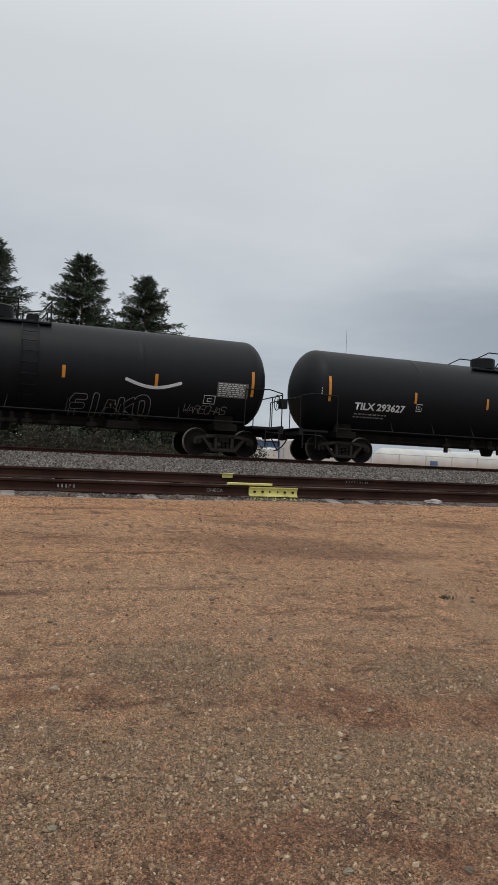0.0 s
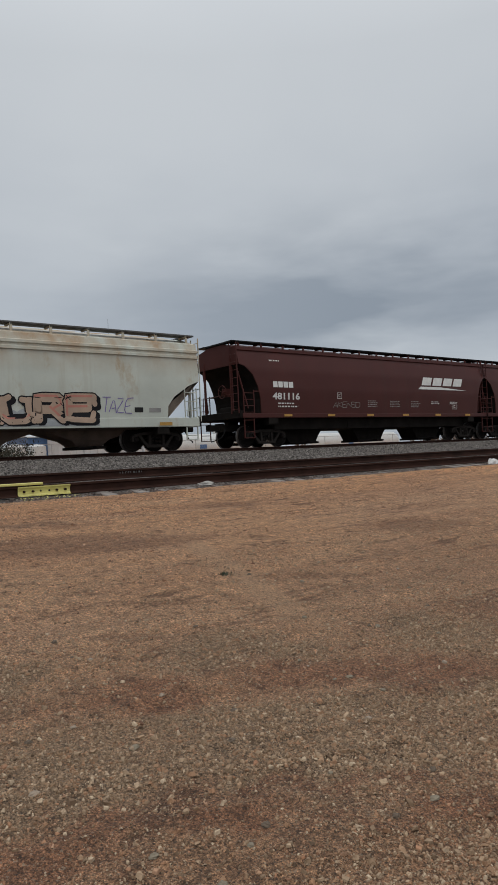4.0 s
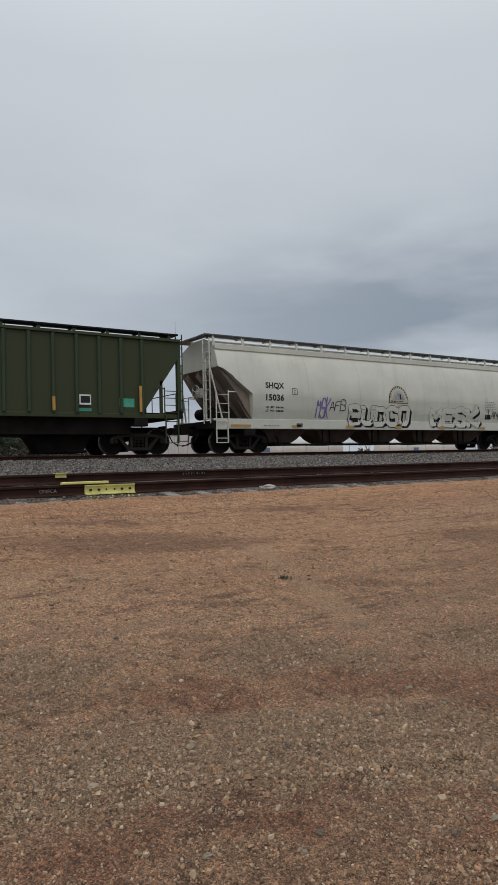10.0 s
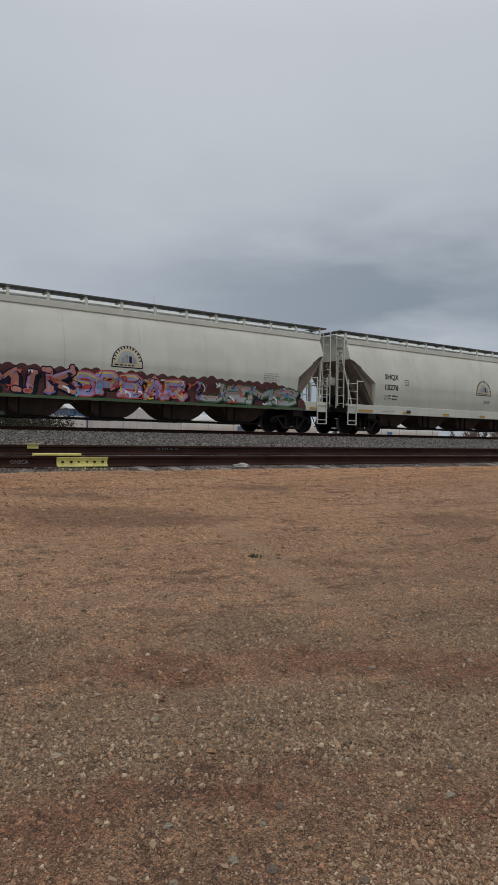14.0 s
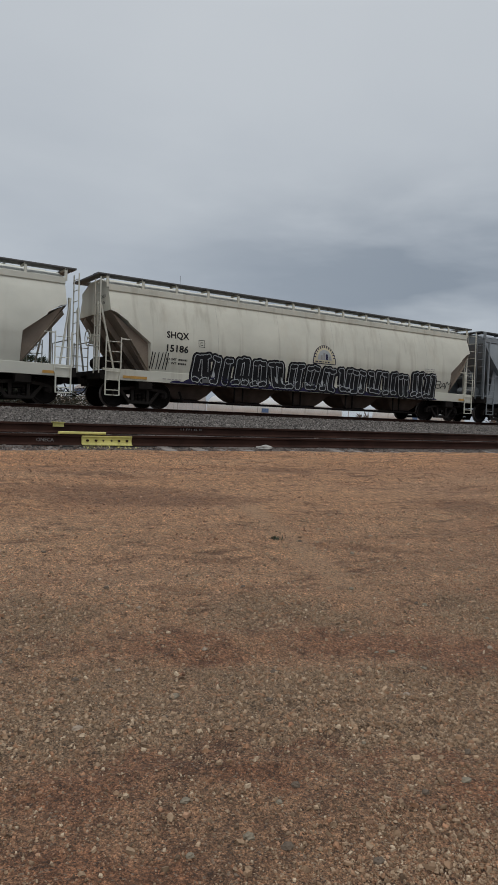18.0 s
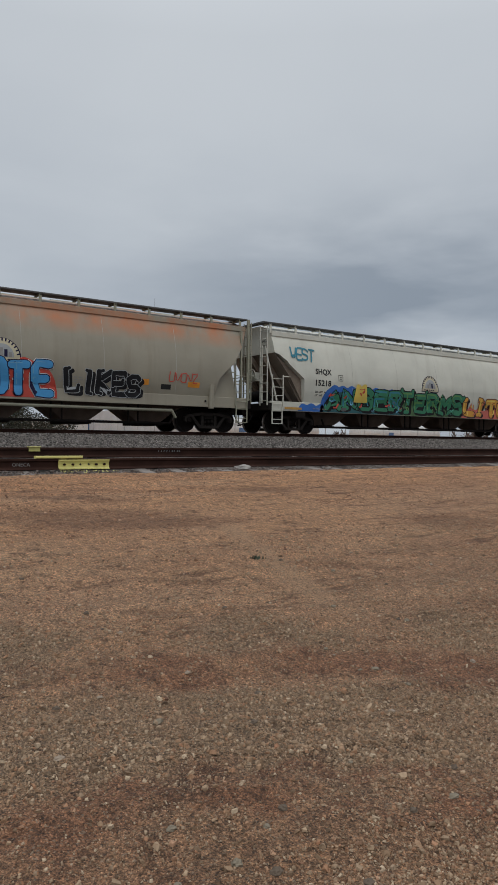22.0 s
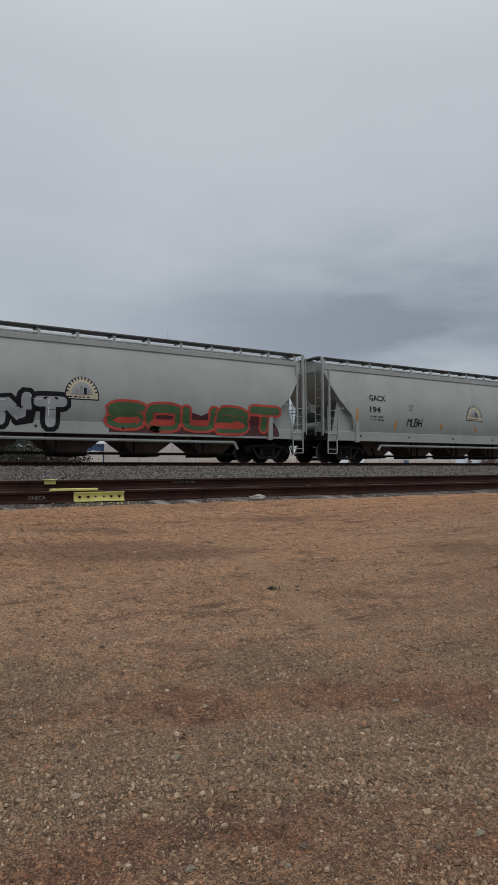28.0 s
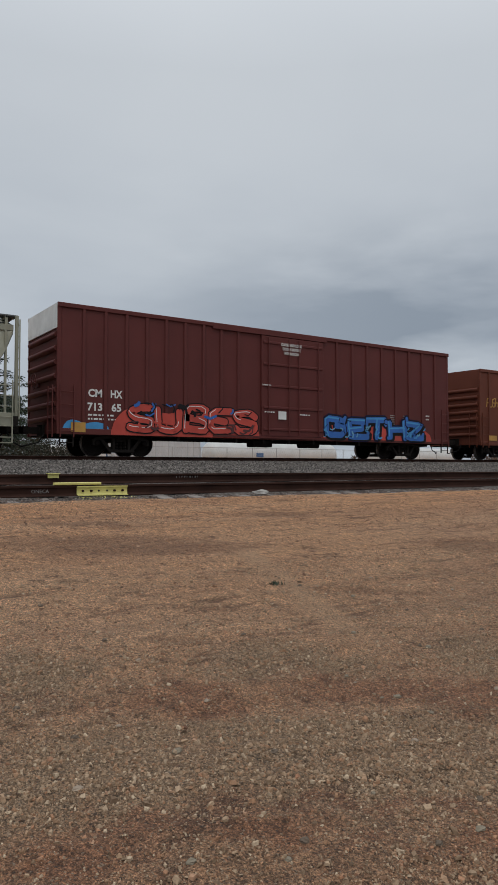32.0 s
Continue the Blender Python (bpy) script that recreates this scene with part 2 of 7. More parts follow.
    c = blend(t, times(t, ramped(t, tone.outputs[1], 0.95, 0.965), 0.55), c, (0.46, 0.35, 0.25))
    c = blend(t, times(t, ramped(t, tone.outputs[2], 0.06, 0.05), 0.75), c, (0.07, 0.042, 0.028))
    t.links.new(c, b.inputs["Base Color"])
    b.inputs["Roughness"].default_value = 0.95
    sum_ = t.nodes.new("ShaderNodeMath")
    sum_.operation = "ADD"
    t.links.new(grit, sum_.inputs[0])
    lows = t.nodes.new("ShaderNodeMath")
    lows.operation = "SUBTRACT"
    t.links.new(times(t, clod, 2.0), lows.inputs[0])
    t.links.new(times(t, shaded_furrows, 4.0), lows.inputs[1])
    t.links.new(lows.outputs[0], sum_.inputs[1])
    pits = t.nodes.new("ShaderNodeMath")
    pits.operation = "SUBTRACT"
    t.links.new(sum_.outputs[0], pits.inputs[0])
    t.links.new(times(t, cells.outputs["Distance"], 0.9), pits.inputs[1])
    relief(t, b, pits.outputs[0], 1.0, 0.034)
    return m


def stones(name, tones, rough=0.9):
    """Broken stone: each piece has its own tone."""
    m, t, b = shader(name)
    g = t.nodes.new("ShaderNodeNewGeometry")
    r = t.nodes.new("ShaderNodeValToRGB")
    r.color_ramp.elements[0].color, r.color_ramp.elements[1].color = (*tones[0], 1), (*tones[-1], 1)
    for k, tone in enumerate(tones[1:-1], 1):
        r.color_ramp.elements.new(k / (len(tones) - 1)).color = (*tone, 1)
    t.links.new(g.outputs["Random Per Island"], r.inputs[0])
    fine = grain(t, 120)
    c = blend(t, times(t, ramped(t, fine, 0.5, 0.8), 0.4), r.outputs[0], [v * 0.5 for v in tones[0]])
    t.links.new(c, b.inputs["Base Color"])
    b.inputs["Roughness"].default_value = rough
    return m


def gravel_bed():
    m, t, b = shader("ballast_bed")
    c = t.nodes.new("ShaderNodeTexCoord")
    v = add(t, "ShaderNodeTexVoronoi", Scale=27.0)
    t.links.new(c.outputs["Object"], v.inputs["Vector"])
    s = t.nodes.new("ShaderNodeSeparateXYZ")
    t.links.new(v.outputs["Color"], s.inputs[0])
    col = blend(t, s.outputs[0], (0.04, 0.035, 0.032), (0.19, 0.17, 0.155))
    col = blend(t, times(t, ramped(t, grain(t, 0.5), 0.45, 0.7), 0.35), col, (0.16, 0.12, 0.10))
    t.links.new(col, b.inputs["Base Color"])
    b.inputs["Roughness"].default_value = 0.95
    relief(t, b, v.outputs["Distance"], 1.0, -0.05)
    return m


def leafage(name, dark, light):
    m, t, b = shader(name)
    g = t.nodes.new("ShaderNodeNewGeometry")
    c = blend(t, g.outputs["Random Per Island"], dark, light)
    t.links.new(c, b.inputs["Base Color"])
    b.inputs["Roughness"].default_value = 0.8
    return m


def mesh_wire(name, rgb):
    m, t, b = shader(name)
    b.inputs["Base Color"].default_value = (*rgb, 1)
    b.inputs["Roughness"].default_value, b.inputs["Metallic"].default_value = 0.5, 0.6
    return m


M = {
    "dirt": earth(),
    "ballast": gravel_bed(),
    "ballast_stone": stones("ballast_stone", [(0.035, 0.031, 0.028), (0.10, 0.089, 0.08), (0.155, 0.138, 0.125), (0.25, 0.225, 0.205)]),
    "pebble": stones("pebble", [(0.09, 0.056, 0.033), (0.25, 0.158, 0.092), (0.31, 0.165, 0.09), (0.34, 0.228, 0.14), (0.17, 0.108, 0.064), (0.39, 0.275, 0.175), (0.26, 0.178, 0.112), (0.52, 0.40, 0.275)]),
    "spill": stones("spilled_stone", [(0.035, 0.028, 0.025), (0.09, 0.072, 0.064), (0.14, 0.112, 0.098), (0.10, 0.066, 0.052), (0.22, 0.19, 0.17)]),
    "clod": stones("dirt_clod", [(0.11, 0.054, 0.031), (0.24, 0.122, 0.068), (0.38, 0.205, 0.115), (0.30, 0.148, 0.08), (0.43, 0.265, 0.165), (0.17, 0.086, 0.05)]),
    "rail": plain("rusty_rail", (0.040, 0.019, 0.014), 0.85, 0.0, 0.4, 8),
    "rail_head": plain("worn_rail_head", (0.16, 0.13, 0.12), 0.45, 0.8, 0.3, 10),
    "tie": plain("weathered_tie", (0.215, 0.188, 0.168), 0.9, 0, 0.5, 12, 0.5, 0.01),
    "yellow": plain("yellow_paint", (0.62, 0.57, 0.19), 0.6, 0, 0.2, 14),
    "pale_stone": plain("pale_stone", (0.30, 0.235, 0.175), 0.85, 0, 0.3, 40),
    "green_stone": plain("grey_green_stone", (0.21, 0.175, 0.125), 0.85, 0, 0.3, 40),
    "dark_stone": plain("dark_stone", (0.12, 0.088, 0.062), 0.85, 0, 0.3, 40),
    "chalk": plain("chalk_white", (0.62, 0.62, 0.6), 0.9, 0, 0.25, 12, 0.6, 0.02),
    "slab": plain("pale_grey_slab", (0.36, 0.345, 0.32), 0.9, 0, 0.35, 14, 0.5, 0.01),
    "letter_white": plain("white_lettering", (0.66, 0.66, 0.64), 0.6, 0, 0.15, 10, 0, 0),
    "badge_cream": plain("badge_cream", (0.52, 0.47, 0.33), 0.6, 0, 0.15, 10, 0, 0),
    "letter_black": plain("black_lettering", (0.025, 0.025, 0.025), 0.6, 0, 0.15, 10, 0, 0),
    "faded_orange": plain("faded_orange_emblem", (0.27, 0.075, 0.03), 0.7, 0, 0.35, 6, 0, 0),
    "letter_dim": plain("worn_dark_lettering", (0.13, 0.125, 0.115), 0.7, 0, 0.25, 10, 0, 0),
    "letter_grey": plain("faded_lettering", (0.27, 0.26, 0.25), 0.7, 0, 0.25, 10, 0, 0),
    "amber": plain("amber_reflector", (0.62, 0.24, 0.025), 0.4, 0, 0.15, 12, 0, 0),
    "gold": plain("faded_yellow_reflector", (0.46, 0.25, 0.05), 0.5, 0, 0.2, 12, 0, 0),
    "mint": plain("mint_patch", (0.06, 0.33, 0.22), 0.7, 0, 0.25, 12, 0, 0),
    "tank_black": paint("black_tank_paint", (0.008, 0.009, 0.011), (0.022, 0.02, 0.019), 0.2, 0.5, 0.18),
    "truck_frame": plain("dusty_cast_frame", (0.032, 0.027, 0.024), 0.85, 0.0, 0.4, 7),
    "under": plain("grimy_running_gear", (0.015, 0.0125, 0.011), 0.9, 0.0, 0.5, 8),
    "wheel": plain("rusty_wheel_plate", (0.014, 0.011, 0.010), 0.8, 0.1, 0.4, 9),
    "tread": plain("bright_wheel_tread", (0.22, 0.20, 0.19), 0.45, 0.7, 0.2, 9),
    "bay": plain("rust_stained_bay", (0.105, 0.074, 0.057), 0.9, 0.0, 0.5, 5),
    "seam": plain("weld_seam_paint", (0.40, 0.395, 0.35), 0.6, 0.0, 0.2, 5),
    "hose": plain("rubber_hose", (0.015, 0.015, 0.015), 0.7, 0, 0.2),
    "black_steel": plain("black_steel", (0.018, 0.018, 0.019), 0.6, 0.1, 0.4),
    "cream": paint("cream_grey_paint", (0.56, 0.56, 0.49), (0.32, 0.29, 0.23), 0.30),
    "cream_dirty": paint("streaked_cream_paint", (0.55, 0.54, 0.46), (0.22, 0.18, 0.13), 0.65, blotch=0.12),
    "taupe": plain("dust_caked_steel", (0.235, 0.190, 0.150), 0.9, 0, 0.35, 4),
    "pale_grey": paint("pale_grey_paint", (0.335, 0.36, 0.345), (0.24, 0.22, 0.19), 0.3, rough=0.42),
    "mid_grey": paint("blue_grey_paint", (0.20, 0.22, 0.235), (0.15, 0.14, 0.125), 0.3, rough=0.4),
    "olive_grey": paint("olive_grey_paint", (0.268, 0.263, 0.198), (0.16, 0.132, 0.09), 0.45),
    "tan_rusted": paint("tan_paint_rusted_eaves", (0.29, 0.265, 0.205), (0.16, 0.125, 0.085), 0.45, rust=(0.46, 0.16, 0.06), rust_from=3.15, rust_to=3.7),
    "white_rusted": paint("white_paint_rust_stained", (0.52, 0.55, 0.49), (0.30, 0.24, 0.16), 0.4, rust=(0.34, 0.19, 0.075), rust_from=2.7, rust_to=4.1, blotch=0.7),
    "maroon": paint("maroon_paint", (0.066, 0.0165, 0.0135), (0.045, 0.028, 0.022), 0.3, 0.5, 0.25),
    "maroon_light": paint("weathered_maroon_paint", (0.10, 0.021, 0.017), (0.07, 0.03, 0.022), 0.35, 0.55, 0.25),
    "brick_red": paint("boxcar_red_paint", (0.105, 0.024, 0.021), (0.07, 0.03, 0.026), 0.25, 0.55, 0.25),
    "rust_red": paint("faded_rust_red_paint", (0.13, 0.036, 0.02), (0.06, 0.03, 0.022), 0.5, 0.6, 0.25),
    "forest": paint("faded_green_paint", (0.020, 0.056, 0.027), (0.042, 0.038, 0.018), 0.6, 0.6, 0.25, tint=(0.045, 0.050, 0.022)),
    "forest_light": paint("green_rib_paint", (0.036, 0.060, 0.033), (0.05, 0.045, 0.028), 0.5, 0.6, 0.25),
    "grating": plain("galvanised_grating", (0.10, 0.10, 0.10), 0.6, 0.4, 0.3),
    "bark": plain("bark", (0.07, 0.05, 0.035), 0.95, 0, 0.4, 9, 0.6, 0.02),
    "needles": leafage("spruce_needles", (0.014, 0.026, 0.015), (0.045, 0.068, 0.038)),
    "scrub": leafage("scrub_leaves", (0.011, 0.014, 0.007), (0.034, 0.033, 0.019)),
    "twig": leafage("bare_twigs", (0.05, 0.038, 0.03), (0.11, 0.085, 0.07)),
    "tank_white": paint("white_storage_tank_paint", (0.50, 0.51, 0.50), (0.4, 0.38, 0.33), 0.15),
    "panel_white": plain("white_metal_panel", (0.45, 0.47, 0.48), 0.6, 0, 0.12, 3),
    "panel_blue": plain("blue_metal_panel", (0.06, 0.13, 0.27), 0.6, 0, 0.2, 3),
    "fence": mesh_wire("galvanised_steel", (0.35, 0.36, 0.36)),
    "dark_mast": plain("dark_steel_mast", (0.1, 0.1, 0.11), 0.6, 0.4, 0.2),
}


def ink(name, rgb):
    """Spray paint."""
    if name not in M:
        M[name] = plain(name, rgb, 0.55, 0, 0.22, 5, 0.03, 0.002)
    return M[name]


INKS = {
    "ink_black": (0.014, 0.014, 0.016), "ink_white": (0.68, 0.69, 0.70), "ink_teal": (0.025, 0.195, 0.27), "ink_coral": (0.52, 0.12, 0.09),
    "ink_pale_coral": (0.50, 0.20, 0.15), "ink_sky": (0.13, 0.33, 0.50), "ink_tan": (0.42, 0.30, 0.22), "ink_blue": (0.02, 0.12, 0.42), "ink_green": (0.02, 0.17, 0.085),
    "ink_lime": (0.30, 0.40, 0.05), "ink_orange": (0.50, 0.18, 0.03), "ink_yellow": (0.68, 0.50, 0.10), "ink_pink": (0.55, 0.36, 0.52), "ink_violet": (0.18, 0.13, 0.36),
    "ink_navy": (0.018, 0.016, 0.05), "ink_red": (0.48, 0.055, 0.035), "ink_maroon": (0.075, 0.018, 0.018), "ink_silver": (0.34, 0.36, 0.37), "ink_mint": (0.08, 0.36, 0.28),
    "ink_deep": (0.012, 0.09, 0.105), "ink_lilac": (0.34, 0.30, 0.52), "ink_olive": (0.05, 0.11, 0.04), "ink_azure": (0.05, 0.27, 0.55), "ink_fern": (0.10, 0.25, 0.07), "ink_amber": (0.60, 0.29, 0.035),
}
for key, rgb in INKS.items():
    ink(key, rgb)

# ---- geometry helpers ----


class Geo:
    """Corners and faces of one part."""

    def __init__(self):
        self.v, self.f = [], []

    def put(self, verts, faces):
        n = len(self.v)
        self.v += [tuple(p) for p in verts]
        self.f += [tuple(i + n for i in face) for face in faces]
        return self

    def box(self, x0, x1, y0, y1, z0, z1, c=0.0):
        """A box; c chamfers its four long edges, along its longest side."""
        if c <= 0:
            return self.put(
                [(x, y, z) for x in (x0, x1) for y in (y0, y1) for z in (z0, z1)],
                [(0, 1, 3, 2), (4, 6, 7, 5), (0, 4, 5, 1), (2, 3, 7, 6), (0, 2, 6, 4), (1, 5, 7, 3)],
            )
        size = (x1 - x0, y1 - y0, z1 - z0)
        ax = size.index(max(size))
        lo, hi = (x0, y0, z0), (x1, y1, z1)
        a, b = [k for k in range(3) if k != ax]
        ring = [(lo[a] + c, lo[b]), (hi[a] - c, lo[b]), (hi[a], lo[b] + c), (hi[a], hi[b] - c), (hi[a] - c, hi[b]), (lo[a] + c, hi[b]), (lo[a], hi[b] - c), (lo[a], lo[b] + c)]
        verts = []
        for end in (lo[ax], hi[ax]):
            for p, q in ring:
                w = [0, 0, 0]
                w[ax], w[a], w[b] = end, p, q
                verts.append(w)
        faces = [tuple(range(7, -1, -1)), tuple(range(8, 16))] + [(k, (k + 1) % 8, 8 + (k + 1) % 8, 8 + k) for k in range(8)]
        return self.put(verts, faces)

    def tube(self, p, q, r, n=6, r2=None):
        p, q = Vector(p), Vector(q)
        d = (q - p).normalized()
        s = d.orthogonal().normalized()
        u = d.cross(s)
        r2 = r if r2 is None else r2
        ring = [s * math.cos(2 * math.pi * k / n) + u * math.sin(2 * math.pi * k / n) for k in range(n)]
        verts = [p + w * r for w in ring] + [q + w * r2 for w in ring]
        return self.put(verts, [(k, (k + 1) % n, n + (k + 1) % n, n + k) for k in range(n)] + [tuple(range(n - 1, -1, -1)), tuple(range(n, 2 * n))])

    def pipe(self, pts, r, n=6):
        for p, q in zip(pts, pts[1:]):
            self.tube(p, q, r, n)
        return self

    def prism(self, outline, y0, y1):
        """An outline in x and z, drawn out from y0 to y1."""
        n = len(outline)
        verts = [(x, y0, z) for x, z in outline] + [(x, y1, z) for x, z in outline]
        return self.put(verts, [tuple(range(n)), tuple(range(2 * n - 1, n - 1, -1))] + [(k, n + k, n + (k + 1) % n, (k + 1) % n) for k in range(n)])

    def lathe(self, profile, n=24, cap=True):
        """Turned about the y axis: profile of (radius, y)."""
        m = len(profile)
        verts = [(r * math.cos(2 * math.pi * k / n), y, r * math.sin(2 * math.pi * k / n)) for k in range(n) for r, y in profile]
        faces = [(k * m + j, k * m + j + 1, ((k + 1) % n) * m + j + 1, ((k + 1) % n) * m + j) for k in range(n) for j in range(m - 1)]
        return self.put(verts, faces)

    def moved(self, dx=0, dy=0, dz=0):
        self.v = [(x + dx, y + dy, z + dz) for x, y, z in self.v]
        return self


MESHES = {}


def part(name, geo, material, parent=None, label="", key=None, smooth=0, at=None):
    """One mesh object; parts made with the same key share their mesh."""
    me = MESHES.get(key) if key else None
    if me is None:
        g = geo() if callable(geo) else geo
        me = bpy.data.meshes.new(name)
        me.from_pydata(g.v, [], g.f)
        me.materials.append(material)
        if smooth:
            me.polygons.foreach_set("use_smooth", [True] * len(me.polygons))
            me.set_sharp_from_angle(angle=radians(smooth))
        if key:
            MESHES[key] = me
    ob = new(name, me)
    ob.material_slots[0].link = "OBJECT"
    ob.material_slots[0].material = material
    if parent:
        ob.parent = parent
    if at:
        ob.location = at
    if label:
        ob["label"] = label
    return ob


# ---- ground and tracks ----
TRACK_Y, RAIL_Z, SPEED = 23.9, 1.88, 13.0


def ground_z(y):
    ys = (-3000, -4, 0, 10.65, 11.05, 12.6, 14.0, 20.0, 27.0, 31.0, 3000)
    zs = (-0.1, -0.1, 0.0, 0.968, 0.90, 0.93, 1.0, 1.05, 1.0, 0.8, 0.8)
    return float(np.interp(y, ys, zs))


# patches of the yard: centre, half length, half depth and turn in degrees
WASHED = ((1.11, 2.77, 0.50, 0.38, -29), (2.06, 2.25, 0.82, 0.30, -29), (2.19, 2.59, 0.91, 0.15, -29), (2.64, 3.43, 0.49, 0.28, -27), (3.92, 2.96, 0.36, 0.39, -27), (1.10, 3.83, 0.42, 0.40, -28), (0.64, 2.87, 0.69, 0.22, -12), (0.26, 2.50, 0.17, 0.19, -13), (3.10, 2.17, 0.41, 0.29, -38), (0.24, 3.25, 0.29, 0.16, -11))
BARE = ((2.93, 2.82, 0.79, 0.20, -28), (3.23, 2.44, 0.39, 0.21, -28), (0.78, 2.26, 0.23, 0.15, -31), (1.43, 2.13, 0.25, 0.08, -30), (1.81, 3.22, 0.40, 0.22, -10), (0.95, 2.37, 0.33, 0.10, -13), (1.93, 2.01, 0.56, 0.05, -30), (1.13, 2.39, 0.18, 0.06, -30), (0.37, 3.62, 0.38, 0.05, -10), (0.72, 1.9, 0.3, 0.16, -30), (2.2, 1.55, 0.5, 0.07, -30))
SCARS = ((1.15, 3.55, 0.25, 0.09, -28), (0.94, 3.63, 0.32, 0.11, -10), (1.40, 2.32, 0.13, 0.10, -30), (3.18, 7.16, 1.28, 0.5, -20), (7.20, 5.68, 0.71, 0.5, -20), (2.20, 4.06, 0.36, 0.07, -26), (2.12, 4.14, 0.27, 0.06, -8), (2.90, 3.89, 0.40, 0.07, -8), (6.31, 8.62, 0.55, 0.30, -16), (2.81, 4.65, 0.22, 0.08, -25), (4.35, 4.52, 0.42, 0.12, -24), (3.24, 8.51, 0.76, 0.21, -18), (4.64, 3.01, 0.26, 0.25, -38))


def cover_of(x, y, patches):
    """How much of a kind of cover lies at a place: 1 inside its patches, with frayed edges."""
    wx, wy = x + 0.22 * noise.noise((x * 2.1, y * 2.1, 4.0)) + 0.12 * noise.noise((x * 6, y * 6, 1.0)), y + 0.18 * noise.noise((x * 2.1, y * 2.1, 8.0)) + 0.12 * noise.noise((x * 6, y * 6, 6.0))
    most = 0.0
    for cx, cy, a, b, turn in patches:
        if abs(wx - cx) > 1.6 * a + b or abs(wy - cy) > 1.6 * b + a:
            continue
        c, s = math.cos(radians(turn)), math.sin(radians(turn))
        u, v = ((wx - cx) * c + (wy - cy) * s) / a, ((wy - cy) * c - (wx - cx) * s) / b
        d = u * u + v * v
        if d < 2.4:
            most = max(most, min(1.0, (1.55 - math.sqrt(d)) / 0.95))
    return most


def surface_z(x, y):
    """The yard's surface: rain ripples across the slope, and small clods."""
    z = ground_z(y)
    if -0.5 < y < 10.9 and -4 < x < 16:
        fade = min(1.0, (10.9 - y) / 1.5)
        v = y + 0.35 * x * min(1.0, 4 / max(y, 1.0)) * 0.6
        z += 0.022 * noise.noise((x * 0.35, v * 1.3, 0)) + 0.010 * noise.noise((x * 1.7, v * 3.1, 5)) + 0.007 * noise.noise((x * 6, y * 6, 9))
        ridge = 1 - abs(noise.noise((x * 0.55, v * 3.4, 3))) * 2.2
        z += fade * (0.018 * max(0.0, ridge) ** 2 + 0.006 * noise.noise((x * 3, v * 11, 2)))
    return z


def ground():
    xs = [-2000, -600, -200, -80, -30, -12, -6, -3, -1.6] + [k * 0.05 - 1 for k in range(170)] + [7.5 + k * 0.12 for k in range(72)] + [17, 19, 22, 27, 35, 60, 150, 400, 900, 2500]
    ys = [-2000, -500, -100, -30, -10, -4, -1, 0, 0.5] + [1.0 + k * 0.05 for k in range(100)] + [6.0 + k * 0.08 for k in range(60)] + [10.85, 11.05, 11.3, 11.8, 12.6, 14, 20, 27, 31, 40, 80, 200, 600, 2500]
    verts = [(x, y, surface_z(x, y)) for y in ys for x in xs]
    n = len(xs)
    g = Geo()
    g.put(verts, [(j * n + i, j * n + i + 1, (j + 1) * n + i + 1, (j + 1) * n + i) for j in range(len(ys) - 1) for i in range(n - 1)])
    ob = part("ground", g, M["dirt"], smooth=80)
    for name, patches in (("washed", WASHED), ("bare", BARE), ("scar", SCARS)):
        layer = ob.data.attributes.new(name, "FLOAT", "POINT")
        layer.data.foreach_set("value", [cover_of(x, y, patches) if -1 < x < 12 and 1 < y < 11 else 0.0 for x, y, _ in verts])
    tagged(ob, "packed reddish dirt yard with loose grey gravel", "ground", kind="structure")


def stone_mesh(name, places, material, label, category="gravel"):
    """Loose stones: each a small, uneven eight-cornered lump. places: x, y, z, size."""
    base = np.array([(-1, -1, -1), (1, -1, -1), (1, 1, -1), (-1, 1, -1), (-1, -1, 1), (1, -1, 1), (1, 1, 1), (-1, 1, 1)], float) * 0.5
    faces = np.array([(0, 3, 2, 1), (4, 5, 6, 7), (0, 1, 5, 4), (1, 2, 6, 5), (2, 3, 7, 6), (3, 0, 4, 7)])
    r = np.random.default_rng(7)
    n = len(places)
    p = np.array(places)
    v = np.repeat(base[None], n, 0)
    v[:, 4:, :2] *= r.uniform(0.35, 0.85, (n, 1, 2))
    v += r.uniform(-0.22, 0.22, v.shape)
    v *= (p[:, 3, None] * np.stack([r.uniform(0.8, 1.5, n), r.uniform(0.7, 1.2, n), r.uniform(0.45, 0.8, n)], 1))[:, None, :]
    v[..., 2] += v[..., 0] * r.uniform(-0.4, 0.4, (n, 1)) + v[..., 1] * r.uniform(-0.4, 0.4, (n, 1))
    a = r.uniform(0, 2 * np.pi, n)
    c, s = np.cos(a)[:, None], np.sin(a)[:, None]
    x, y = v[..., 0] * c - v[..., 1] * s, v[..., 0] * s + v[..., 1] * c
    v = np.stack([x, y, v[..., 2]], -1) + p[:, None, :3]
    f = faces[None] + (np.arange(n) * 8)[:, None, None]
    me = bpy.data.meshes.new(name)
    me.from_pydata(v.reshape(-1, 3).tolist(), [], f.reshape(-1, 4).tolist())
    me.materials.append(material)
    return tagged(new(name, me), label, category, kind="stuff")


